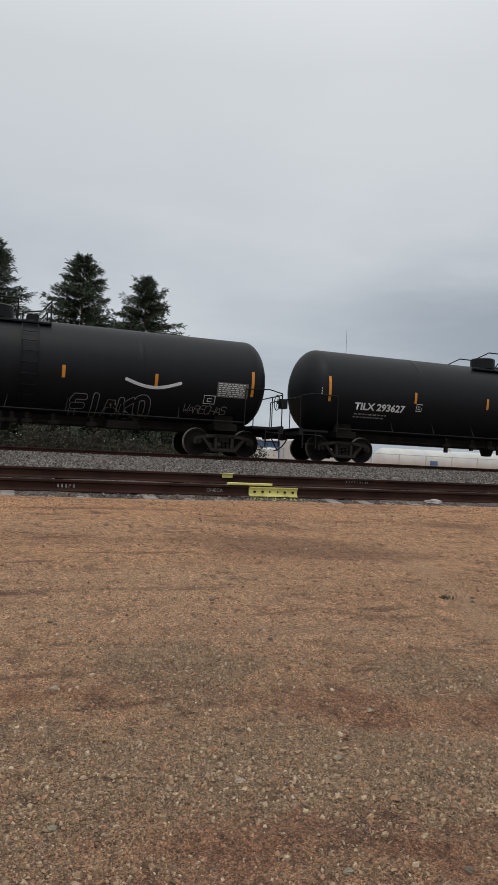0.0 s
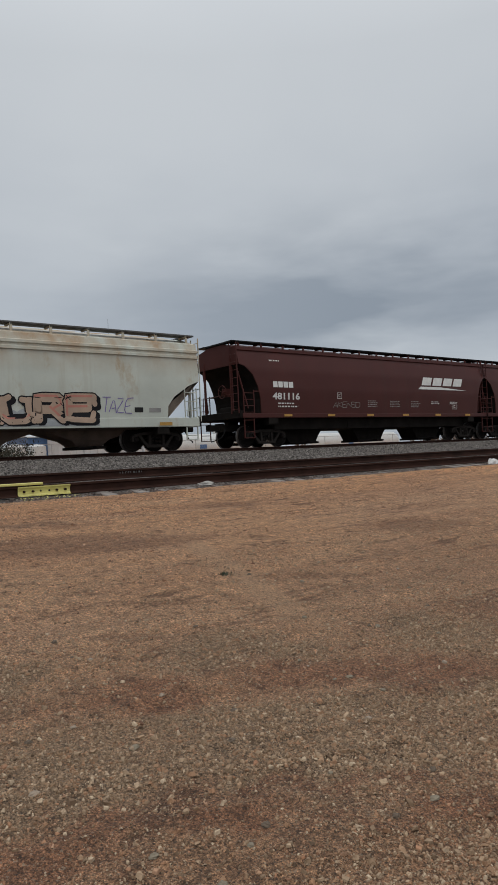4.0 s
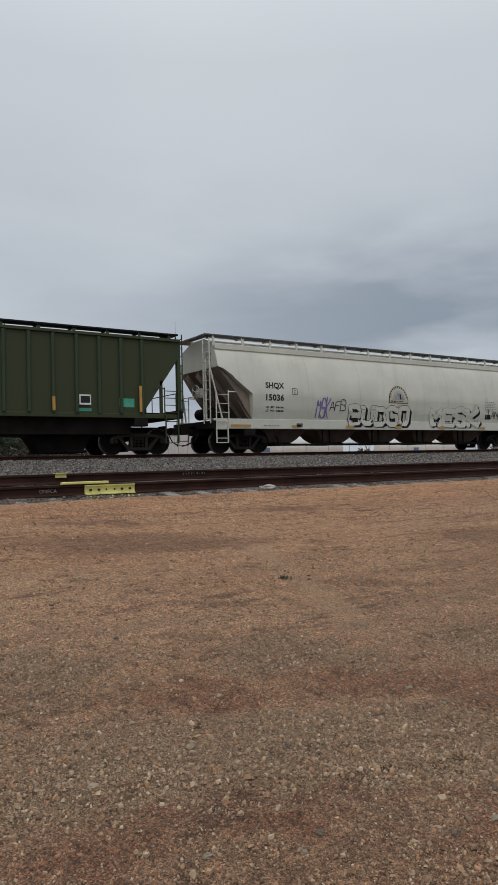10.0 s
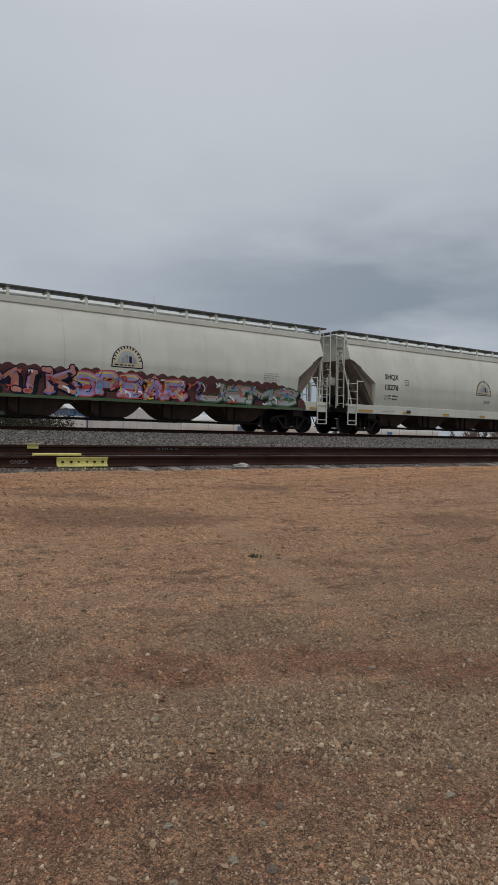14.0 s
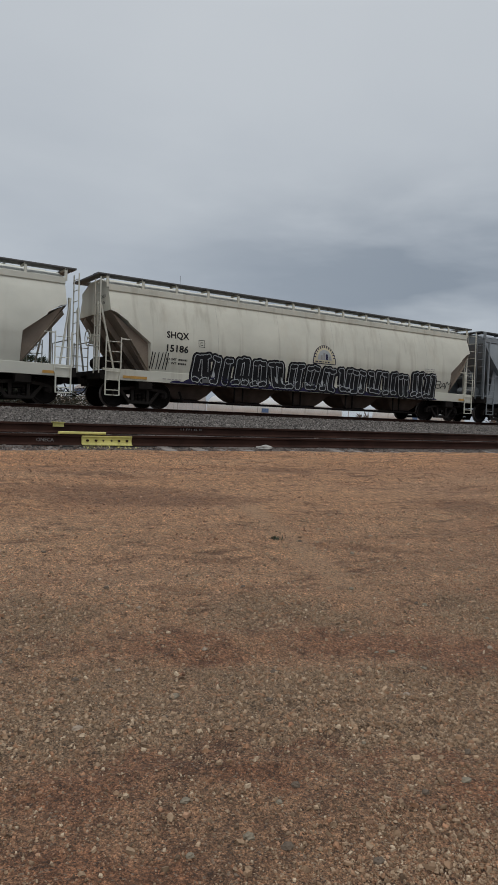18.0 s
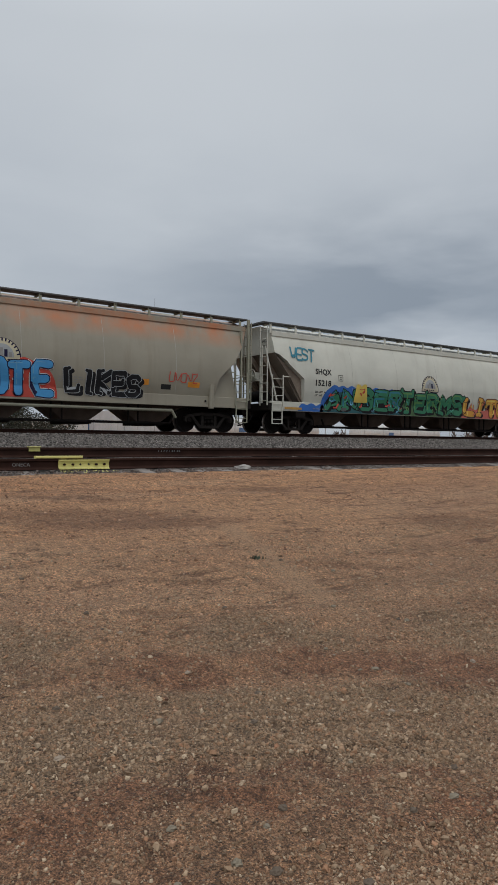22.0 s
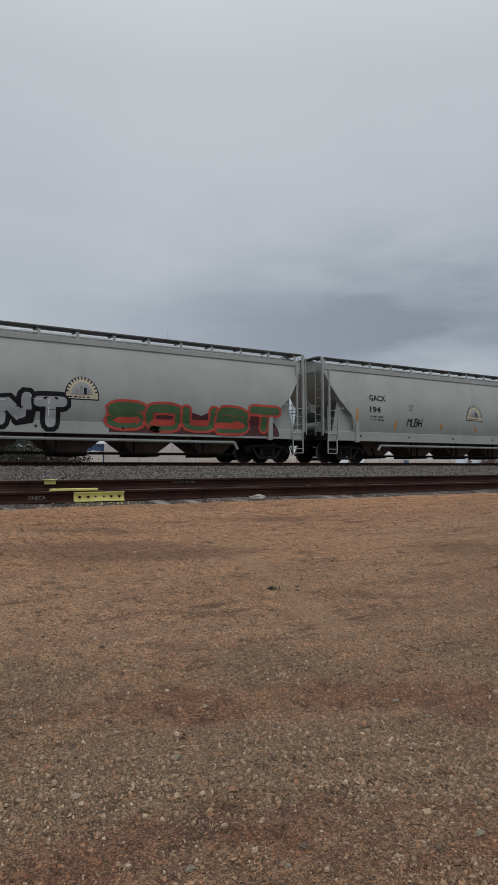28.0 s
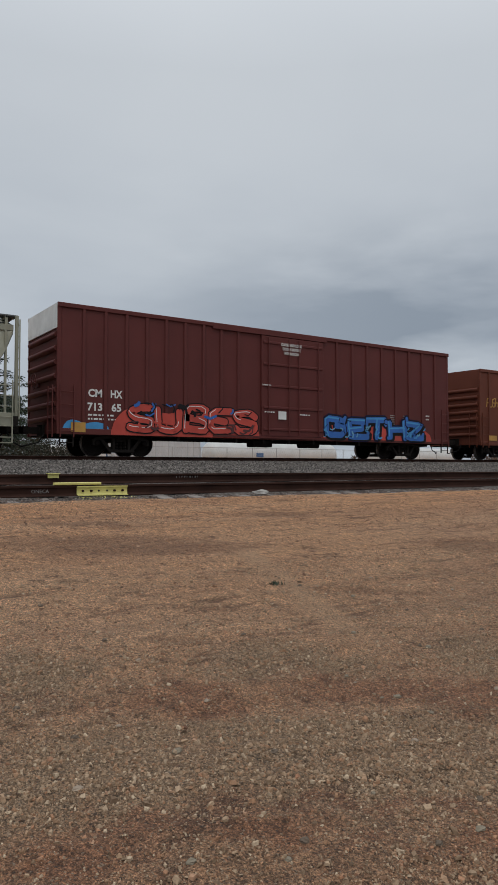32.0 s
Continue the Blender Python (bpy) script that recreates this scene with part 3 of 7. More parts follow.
def yard_gravel():
    r = random.Random(3)
    gravel, clods = [], []
    while len(gravel) < 118000:
        y = 1.25 + 4.6 * r.random() ** 1.25
        x = r.uniform(-0.05 * y - 0.1, 1.62 * y + 0.3)
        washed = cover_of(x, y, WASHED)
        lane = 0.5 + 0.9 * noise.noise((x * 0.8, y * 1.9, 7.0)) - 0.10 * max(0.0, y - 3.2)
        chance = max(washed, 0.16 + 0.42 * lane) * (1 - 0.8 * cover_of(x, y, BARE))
        if r.random() > chance:
            continue
        size = min(0.022, 0.0042 * math.exp(r.gauss(0.0, 0.55)))
        gravel.append((x, y, surface_z(x, y) + size * 0.26, size))
    for _ in range(1500):  # coarser stones
        y = 1.3 + 4.5 * r.random() ** 1.2
        x = r.uniform(0, 1.6 * y)
        if r.random() < max(0.25, cover_of(x, y, WASHED)):
            size = r.uniform(0.010, 0.020)
            gravel.append((x, y, surface_z(x, y) + size * 0.15, size))
    stone_mesh("loose_gravel", gravel, M["pebble"], "loose grey and tan pebbles on the dirt yard")
    while len(clods) < 24000:
        y = 1.3 + 9.4 * r.random() ** 0.9
        x = r.uniform(-0.05 * y - 0.1, 1.5 * y + 0.3)
        lane = 0.35 + noise.noise((x * 0.35, y * 1.5, 2.0)) + 0.6 * noise.noise((x * 1.1, y * 3.5, 12.0))
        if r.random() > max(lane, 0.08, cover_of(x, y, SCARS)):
            continue
        size = min(0.026, (0.0045 + 0.0007 * y) * math.exp(r.gauss(0.0, 0.42)))
        clods.append((x, y, surface_z(x, y) + size * 0.12, size))
    stone_mesh("dirt_clods", clods, M["clod"], "crumbled brown dirt clods and coated pebbles in the yard")
    # larger stones, each to be seen by itself
    for k in range(70):
        y = 1.45 + 4.0 * r.random() ** 1.5
        x = r.uniform(0.08 * y, 1.35 * y)
        s = r.uniform(0.008, 0.017)
        tone = r.choice(("pale_stone", "green_stone", "green_stone", "dark_stone", "dark_stone"))
        lump("stone", x, y, surface_z(x, y) + 0.002, s * r.uniform(1, 1.5), s, s * r.uniform(0.6, 0.95), M[tone], "rounded field stone lying on the dirt", "stone", k)["group"] = "stones in the yard"


def weed(x, y):
    r = random.Random(8)
    g = Geo()
    for _ in range(60):
        a, tilt, ln = r.uniform(0, 6.28), r.uniform(0.1, 0.9), r.uniform(0.02, 0.05)
        p = Vector((r.gauss(0, 0.025), r.gauss(0, 0.02), 0))
        q = p + Vector((math.cos(a) * tilt, math.sin(a) * tilt, 1)).normalized() * ln
        w = Vector((-math.sin(a), math.cos(a), 0)) * 0.004
        g.put([p - w, p + w, p.lerp(q, 0.6) + w * 0.8, q, p.lerp(q, 0.6) - w * 0.8], [(0, 1, 2, 3, 4)])
    tagged(part("weed", g, M["needles"], at=(x, y, surface_z(x, y) - 0.004)), "small dark weed tuft growing in the dirt", "weed")


BED = ((10.85, 0.90), (11.0, 0.922), (11.2, 0.955), (11.42, 1.0), (12.85, 1.17), (13.4, 1.235), (15.0, 1.32), (18.5, 1.50), (21.2, 1.695), (22.3, 1.70), (25.6, 1.70), (28.8, 0.9))


def bed_z(y):
    return float(np.interp(y, [p[0] for p in BED], [p[1] for p in BED]))


def ballast():
    xs = [-700, -250, -60, -20] + [-6 + 0.5 * k for k in range(100)] + [48, 60, 100, 200, 700]
    ys = sorted({p[0] for p in BED} | {11 + 0.35 * k for k in range(33)})
    g = Geo()
    n = len(xs)
    verts = [(x, y, bed_z(y) + (0.03 * noise.noise((x * 0.9, y * 0.9, 1)) if 11 < y < 22 else 0)) for y in ys for x in xs]
    g.put(verts, [(j * n + i, j * n + i + 1, (j + 1) * n + i + 1, (j + 1) * n + i) for j in range(len(ys) - 1) for i in range(n - 1)])
    ob = part("ballast", g, M["ballast"], smooth=60)
    tagged(ob, "grey crushed stone ballast under the tracks", "ballast", kind="structure")
    r = random.Random(5)
    places = []
    for _ in range(46000):
        y = r.uniform(13.1, 22.9)
        x = r.uniform(-2, 2.0 * y)
        places.append((x, y, bed_z(y) + 0.008 + r.uniform(-0.01, 0.02), r.uniform(0.022, 0.055)))
    stone_mesh("ballast_stones", places, M["ballast_stone"], "grey crushed ballast stones beside the main track")
    places = []
    for _ in range(7000):
        y = r.gauss(11.18, 0.12) if r.random() < 0.6 else r.uniform(11.6, 12.8)
        x = r.uniform(-2, 27)
        if 11.42 < y < 11.58:
            continue
        places.append((x, y, max(bed_z(y), ground_z(y)) + 0.01, r.uniform(0.012, 0.042)))
    stone_mesh("siding_stones", places, M["spill"], "grey stones spilled along the siding rail")


def rail_profile(y, top):
    half = ((0.076, 0), (0.076, 0.012), (0.02, 0.03), (0.009, 0.05), (0.009, 0.135), (0.036, 0.148), (0.036, 0.178), (0.028, 0.186))
    pts = [(w, h) for w, h in half] + [(-w, h) for w, h in reversed(half)]
    return [(y + w, top - 0.186 + h) for w, h in pts]


def rail(y, top, head):
    ring = rail_profile(y, top)
    xs = (-700.0, -250.0, -100.0, -20.0, 0.0, 20.0, 45.0, 120.0, 700.0)
    g = Geo()
    n = len(ring)
    g.put([(x, p, q) for x in xs for p, q in ring], [(j * n + k, j * n + (k + 1) % n, (j + 1) * n + (k + 1) % n, (j + 1) * n + k) for j in range(len(xs) - 1) for k in range(n)])
    ob = part("rail", g, M["rail"])
    # the worn running surface on top
    cap = Geo().box(-700, 700, y - 0.03, y + 0.03, top + 0.0005, top + 0.003)
    part("running_surface", cap, head, ob, "worn steel running surface")
    return ob


def tracks():
    for y, top in ((TRACK_Y - 0.7525, RAIL_Z), (TRACK_Y + 0.7525, RAIL_Z)):
        tagged(rail(y, top, M["tread"]), "rusty steel rail of the main track", "rail", "main track rails", "structure")
    for y, top in ((11.5, 1.20), (12.935, 1.372)):
        tagged(rail(y, top, M["rail_head"]), "dark rusty steel rail of the disused siding", "rail", "siding rails", "structure")
    # siding ties, tilted with the two rails; main track ties, almost buried
    r = random.Random(11)
    for k in range(64):
        x = -3.0 + 0.55 * k + r.uniform(-0.05, 0.05)
        g = Geo().box(-0.11, 0.11, -1.27, 1.2, -0.16, 0.0, 0.015)
        sunk = r.uniform(0.0, 0.03)
        ob = part("tie", g, M["tie"], key="siding_tie")
        ob.matrix_world = pose(x, 12.22 + r.uniform(-0.09, 0.10), 1.100 - sunk, 6.4, 0, r.uniform(-3, 3))
        tagged(ob, "grey weathered wooden tie under the siding", "railway tie", "siding ties")
    for k in range(110):
        x = -6.0 + 0.5 * k
        ob = part("tie", lambda: Geo().box(-0.12, 0.12, -1.3, 1.3, -0.18, 0.0, 0.015), M["tie"], key="main_tie", at=(x, TRACK_Y, RAIL_Z - 0.188 + 0.002))
        tagged(ob, "wooden tie sunk in ballast under the main track", "railway tie", "main track ties")


def joint_bar():
    """Yellow six-hole joint bar bolted to the siding's near rail."""
    y0 = 11.5
    outline = [(y0 - 0.105, 1.022), (y0 - 0.06, 1.03), (y0 - 0.045, 1.06), (y0 - 0.04, 1.10), (y0 - 0.05, 1.14), (y0 - 0.066, 1.165), (y0 - 0.066, 1.182), (y0 - 0.02, 1.182), (y0 - 0.012, 1.05), (y0 - 0.012, 1.022)]
    g = Geo()
    n = len(outline)
    g.put([(x, p, q) for x in (4.235, 5.145) for p, q in outline], [tuple(range(n)), tuple(range(2 * n - 1, n - 1, -1))] + [(k, n + k, n + (k + 1) % n, (k + 1) % n) for k in range(n)])
    bar = part("joint_bar", g, M["yellow"])
    tagged(bar, "yellow-painted steel joint bar bolted to the siding rail", "joint bar")
    for k, x in enumerate((4.33, 4.48, 4.62, 4.77, 4.90, 5.05)):
        if k in (2, 3):
            part("bolt_hole", Geo().tube((x, y0 - 0.047, 1.10), (x, y0 - 0.038, 1.10), 0.017, 10), M["black_steel"], bar, "dark empty bolt hole", key=None)
        else:
            b = Geo().tube((x, y0 - 0.085, 1.10), (x, y0 - 0.04, 1.10), 0.02, 6).tube((x, y0 - 0.10, 1.10), (x, y0 - 0.085, 1.10), 0.012, 8)
            part("bolt", b, M["rail"], bar)
    strap = part("strap", Geo().box(3.85, 4.66, y0 - 0.055, y0 + 0.05, 1.2035, 1.246, 0.008), M["yellow"])
    tagged(strap, "yellow-painted flat steel strap lying on the siding rail", "steel strap")
    r = random.Random(6)
    spots = []
    while len(spots) < 90:
        x, y = r.uniform(4.2, 5.25), 11.36 - abs(r.gauss(0, 0.09))
        spots.append((x, y, max(bed_z(y), ground_z(y)) + 0.012, r.uniform(0.006, 0.02)))
    stone_mesh("oversprayed_stones", spots, M["yellow"], "stones under the joint bar dusted with yellow paint")
    clip = Geo().box(4.19, 4.42, 12.85, 12.975, 1.3755, 1.39, 0.005).box(4.2, 4.41, 12.885, 12.897, 1.30, 1.376)
    tagged(part("rail_clip", clip, M["yellow"]), "yellow-painted steel clip on the siding's far rail", "rail clip")
    # painted marks on the webs
    r = random.Random(2)
    curve = bpy.data.curves.new("words", "FONT")
    curve.body, curve.size, curve.resolution_u = "ONECA", 0.085, 2
    tmp = new("words", curve)
    bpy.context.view_layer.update()
    me = bpy.data.meshes.new_from_object(tmp)
    bpy.data.objects.remove(tmp)
    me.materials.clear()
    me.materials.append(M["letter_grey"])
    word = new("rail_marking", me)
    word.matrix_world = pose(3.47, 11.5 - 0.0105, 1.075, 90, 0, 0)
    tagged(word, "white stencilled letters on the web of the rail", "marking")
    for x0, x1, y, z in ((1.0, 1.25, 11.5, 1.075), (6.9, 7.45, 12.935, 1.285)):
        mark = Geo()
        x = x0
        while x < x1:
            mark.box(x, x + 0.012, y - 0.0125, y - 0.009, z, z + 0.055)
            mark.box(x, x + 0.035, y - 0.0125, y - 0.009, z + r.choice((0, 0.025, 0.045)), z + 0.055)
            x += 0.062
        tagged(part("rail_marking", mark, M["letter_grey"]), "white paint marking on the web of the rail", "marking")


def lump(name, x, y, z, sx, sy, sz, material, label, category, seed=1):
    me = bpy.data.meshes.new(name)
    bm = bmesh.new()
    bmesh.ops.create_icosphere(bm, subdivisions=3, radius=1)
    for v in bm.verts:
        k = 1 + 0.35 * noise.noise(v.co * 1.7 + Vector((seed, 0, 0))) + 0.15 * noise.noise(v.co * 4 + Vector((0, seed, 0)))
        v.co = Vector((v.co.x * sx * k, v.co.y * sy * k, max(-0.2, v.co.z) * sz * k))
    bm.to_mesh(me)
    bm.free()
    me.materials.append(material)
    ob = new(name, me)
    ob.location = (x, y, z)
    return tagged(ob, label, category)


ground()
yard_gravel()
weed(3.64, 4.99)
ballast()
tracks()
joint_bar()
lump("concrete_lump", 7.9, 11.30, 1.0, 0.19, 0.09, 0.06, M["slab"], "pale grey crumbled concrete lump beside the siding rail", "concrete lump", 3)
for k, (x, y, s) in enumerate(((17.75, 11.25, 0.20), (18.15, 11.15, 0.26), (18.55, 11.3, 0.22), (18.9, 11.1, 0.15))):
    lump("concrete_lump", x, y, 0.95, s, s * 0.6, s * 0.8, M["chalk"], "white crumbled concrete lump beside the siding rail", "concrete lump", 5 + k)["group"] = "white lumps by the siding"

# ---- the train: every car stands in its own space, x along the track, z up from the railhead, the seen side at -y ----
SECTIONS = {
    "round": ((0.95, 1.50), (1.29, 1.50), (1.7, 1.585), (2.25, 1.63), (2.8, 1.58), (3.3, 1.47), (3.7, 1.34), (3.92, 1.24), (3.95, 1.28), (4.13, 1.28), (4.16, 1.18), (4.42, 0.5)),
    "belted": ((0.95, 1.50), (1.33, 1.50), (1.5, 1.545), (1.75, 1.595), (2.05, 1.622), (2.35, 1.625), (2.65, 1.605), (3.0, 1.55), (3.35, 1.465), (3.7, 1.36), (3.93, 1.28), (3.96, 1.32), (4.13, 1.32), (4.16, 1.2), (4.4, 0.5)),
    "smooth": ((1.2, 1.53), (1.39, 1.56), (2.4, 1.61), (3.2, 1.56), (3.75, 1.43), (3.98, 1.36), (4.01, 1.41), (4.14, 1.40), (4.18, 1.2), (4.34, 0.5)),
    "ribbed": ((1.25, 1.49), (1.4, 1.50), (3.98, 1.50), (4.01, 1.58), (4.10, 1.58), (4.13, 1.2), (4.28, 0.5)),
    "flat": ((0.88, 1.55), (1.22, 1.57), (2.4, 1.60), (3.46, 1.55), (3.49, 1.60), (3.58, 1.595), (3.61, 1.54), (3.68, 1.535), (3.71, 1.585), (3.80, 1.575), (3.83, 1.52), (4.05, 1.47), (4.12, 1.25), (4.38, 0.5)),
}
CUTS = {
    "round": ((0, 3.25), (0.22, 3.18), (0.62, 2.92), (0.66, 2.84), (1.44, 2.25), (1.48, 1.29)),
    "belted": ((0.05, 3.9), (0.35, 3.25), (0.75, 2.65), (1.45, 2.0), (1.6, 1.33)),
    "smooth": ((0, 3.42), (0.3, 3.32), (0.65, 3.0), (0.88, 2.5), (1.0, 2.0), (1.03, 1.39)),
    "ribbed": ((0, 3.5), (1.5, 1.4)),
    "flat": ((0, 2.62), (0.5, 2.42), (1.15, 2.0), (1.42, 1.65), (1.45, 1.22)),
}
BAYS = {
    "round": ((1.36, 0.96), (1.12, 0.90), (0.95, 0.74), (0.80, 0.57), (0.58, 0.42), (0.36, 0.36)),
    "belted": ((1.40, 0.96), (1.22, 0.90), (0.50, 0.36), (0.44, 0.28)),
    "smooth": ((2.25, 1.26), (2.24, 0.72), (1.2, 0.68), (1.0, 0.45), (0.85, 0.22), (0.80, 0.15)),
    "ribbed": ((2.25, 1.30), (2.24, 0.70), (1.1, 0.66), (0.95, 0.45), (0.80, 0.22), (0.75, 0.15)),
    "flat": ((1.95, 0.9), (1.8, 0.82), (0.75, 0.5), (0.55, 0.34), (0.5, 0.24)),
}


def side_of(kind):
    zs, ys = zip(*SECTIONS[kind])
    return lambda z: float(np.interp(z, zs, ys))


def shell(kind, half):
    """The body: its section drawn along the car, cut away under the sloping ends."""
    sec, cut = SECTIONS[kind], CUTS[kind]
    side, top = side_of(kind), sec[-1][0]
    low = cut[-1][1]
    stations = [(-half + dx, z) for dx, z in cut] + [(-half + cut[-1][0] + 0.02 + (2 * half - 2 * cut[-1][0] - 0.04) * k / 10, low) for k in range(11)] + [(half - dx, z) for dx, z in reversed(cut)]
    upper = [z for z, _ in sec]
    marks = sorted({z for z in upper if low < z < 3.9} | {low + (3.9 - low) * k / 9 for k in range(10)})
    marks = [z for k, z in enumerate(marks) if z in upper or k in (0, len(marks) - 1) or min(abs(z - u) for u in upper) > 0.06]
    g = Geo()
    rings = []
    for x, zb in stations:
        levels = [max(z, zb + 0.004 * q) for q, z in enumerate(marks)] + [z for z in upper if z > 3.9]
        near = [(x, -side(z), z) for z in levels]
        rings.append(near + [(x, -y, z) for _, y, z in reversed(near)])
    n = len(rings[0])
    g.put([p for r in rings for p in r], [(j * n + k, (j + 1) * n + k, (j + 1) * n + (k + 1) % n, j * n + (k + 1) % n) for j in range(len(rings) - 1) for k in range(n)])
    g.f.append(tuple(range(n)))
    g.f.append(tuple(range(len(rings) * n - 1, (len(rings) - 1) * n - 1, -1)))
    return g


def slope(kind, half, sign):
    """The sloping end sheet that shows under the cut-away end."""
    cut = CUTS[kind]
    side = side_of(kind)
    g = Geo()
    if kind in ("round", "flat"):  # a straight sheet from the end sill up to the end wall
        cut = (cut[0], (cut[0][0] * 0.5 + cut[-1][0] * 0.5, cut[0][1] * 0.5 + cut[-1][1] * 0.5), cut[-1])
    pts = [(sign * (half - dx + 0.012), z - 0.012) for dx, z in cut]
    w = [side(z) - 0.03 for _, z in cut]
    verts = [(x, -y, z) for (x, z), y in zip(pts, w)] + [(x, y, z) for (x, z), y in zip(pts, w)]
    n = len(pts)
    return g.put(verts, [(k, k + 1, n + k + 1, n + k) for k in range(n - 1)])


def bay(kind):
    g = Geo()
    prof = BAYS[kind]
    rings = []
    for k, (hx, z) in enumerate(prof):
        wy = 1.2 if k == 0 or (k == 1 and kind in ("smooth", "ribbed")) else 0.5 if kind in ("smooth", "ribbed") else 0.85 - 0.45 * k / (len(prof) - 1)
        rings.append([(-hx, -wy, z), (hx, -wy, z), (hx, wy, z), (-hx, wy, z)])
    g.put([p for r in rings for p in r], [(j * 4 + k, j * 4 + (k + 1) % 4, j * 4 + 4 + (k + 1) % 4, j * 4 + 4 + k) for j in range(len(rings) - 1) for k in range(4)] + [(3, 2, 1, 0)])
    m = (len(rings) - 1) * 4
    g.f.append((m, m + 1, m + 2, m + 3))
    return g


def gate(kind):
    z = BAYS[kind][-1][1]
    hx = BAYS[kind][-1][0]
    return Geo().box(-hx - 0.05, hx + 0.05, -0.62, 0.62, z - 0.07, z + 0.03, 0.015).tube((-hx - 0.1, -0.62, z - 0.02), (hx + 0.1, -0.62, z - 0.02), 0.03, 8).tube((0.1, -0.9, z), (0.1, -0.6, z), 0.035, 8)


def side_frame():
    """Cast truck side frame: arched, with two windows and the journal ends."""
    g = Geo()
    y0, y1 = -0.075, 0.075
    g.prism([(-1.06, 0.40), (-1.06, 0.56), (-0.95, 0.64), (-0.62, 0.70), (-0.30, 0.74), (0.30, 0.74), (0.62, 0.70), (0.95, 0.64), (1.06, 0.56), (1.06, 0.40), (0.98, 0.36), (0.92, 0.54), (0.62, 0.60), (0.30, 0.63), (-0.30, 0.63), (-0.62, 0.60), (-0.92, 0.54), (-0.98, 0.36)], y0, y1)
    for s in (-1, 1):
        g.prism([(s * 0.80, 0.60), (s * 0.68, 0.60), (s * 0.30, 0.18), (s * 0.46, 0.18)][:: s], y0 + 0.01, y1 - 0.01)
        g.prism([(s * 0.34, 0.66), (s * 0.24, 0.66), (s * 0.24, 0.16), (s * 0.34, 0.16)][:: s], y0, y1)
    g.box(-0.46, 0.46, y0 - 0.01, y1 + 0.01, 0.13, 0.24, 0.02)
    return g


def springs():
    g = Geo()
    for x in (-0.15, 0.0, 0.15):
        for k in range(6):
            g.tube((x, 0, 0.245 + k * 0.05), (x, 0, 0.27 + k * 0.05), 0.062, 8)
    return g


def wheelset():
    """Two wheels on their axle; treads and flanges are bright, the plates are not."""
    me = bpy.data.meshes.new("wheelset")
    g = Geo()
    marks = []

    def lathe(prof, slot):
        n = len(g.f)
        g.lathe(prof, 28)
        marks.extend([slot] * (len(g.f) - n))

    for s in (-1, 1):
        plate = [(0.0, 0.84), (0.10, 0.84), (0.11, 0.80), (0.22, 0.745), (0.36, 0.765), (0.385, 0.795), (0.452, 0.795)]
        tread = [(0.452, 0.795), (0.457, 0.785), (0.457, 0.70), (0.483, 0.685), (0.483, 0.665), (0.45, 0.655)]
        back = [(0.45, 0.655), (0.38, 0.66), (0.2, 0.70), (0.09, 0.68), (0.09, 0.0)]
        for prof, slot in ((plate, 0), (tread, 1), (back, 0)):
            lathe([(r, s * y) for r, y in prof], slot)
        # three marks on the hub, so that the turn shows
        for k in range(3):
            a = 2 * math.pi * k / 3
            n = len(g.f)
            g.tube((0.27 * math.cos(a), s * 0.74, 0.27 * math.sin(a)), (0.27 * math.cos(a), s * 0.765, 0.27 * math.sin(a)), 0.022, 6)
            marks.extend([0] * (len(g.f) - n))
    me.from_pydata(g.v, [], g.f)
    me.materials.append(M["wheel"])
    me.materials.append(M["tread"])
    me.polygons.foreach_set("material_index", marks)
    me.polygons.foreach_set("use_smooth", [True] * len(me.polygons))
    me.set_sharp_from_angle(angle=radians(40))
    return me


WHEELSET = wheelset()
WHEELS = []  # (wheelset, its middle in the truck, the car's place)


def truck(car, x, place):
    def bolster():
        return Geo().box(-0.2, 0.2, -1.05, 1.05, 0.50, 0.68, 0.03).tube((0, 0, 0.68), (0, 0, 0.84), 0.2, 12).box(-0.95, 0.95, -0.08, 0.08, 0.30, 0.36).box(-0.5, -0.42, -0.75, 0.75, 0.32, 0.42).box(0.42, 0.5, -0.75, 0.75, 0.32, 0.42)

    base = part("truck", bolster, M["under"], car, key="bolster", at=(x, 0, 0))
    for s in (-1, 1):
        part("side_frame", side_frame, M["truck_frame"], base, key="side_frame", at=(0, s * 1.0, 0))
        part("spring", springs, M["truck_frame"], base, key="springs", at=(0, s * 1.0, 0))
        for e in (-1, 1):
            part("bearing_cap", lambda: Geo().lathe([(0.0, -0.09), (0.07, -0.09), (0.10, -0.06), (0.105, 0.06), (0.0, 0.06)], 12), M["wheel"], base, key="bearing_cap", smooth=40, at=(e * 0.89, s * 1.03, 0.457))
    for e in (-1, 1):
        w = new("wheelset", WHEELSET)
        w.parent = base
        WHEELS.append((w, e * 0.89, place))
    return base


def ladder_geo(x0, x1, y, z0, z1, rungs, r=0.017):
    g = Geo().box(x0 - r, x0 + r, y - r, y + r, z0, z1).box(x1 - r, x1 + r, y - r, y + r, z0, z1)
    for k in range(rungs):
        z = z0 + (z1 - z0) * (k + 0.5) / rungs
        g.tube((x0, y, z), (x1, y, z), r * 0.85, 6)
    return g


def end_ladder_geo(x, y0, y1, z0, z1, rungs, r=0.017):
    g = Geo().box(x - r, x + r, y0 - r, y0 + r, z0, z1).box(x - r, x + r, y1 - r, y1 + r, z0, z1)
    for k in range(rungs):
        z = z0 + (z1 - z0) * (k + 0.5) / rungs
        g.tube((x, y0, z), (x, y1, z), r * 0.85, 6)
    return g


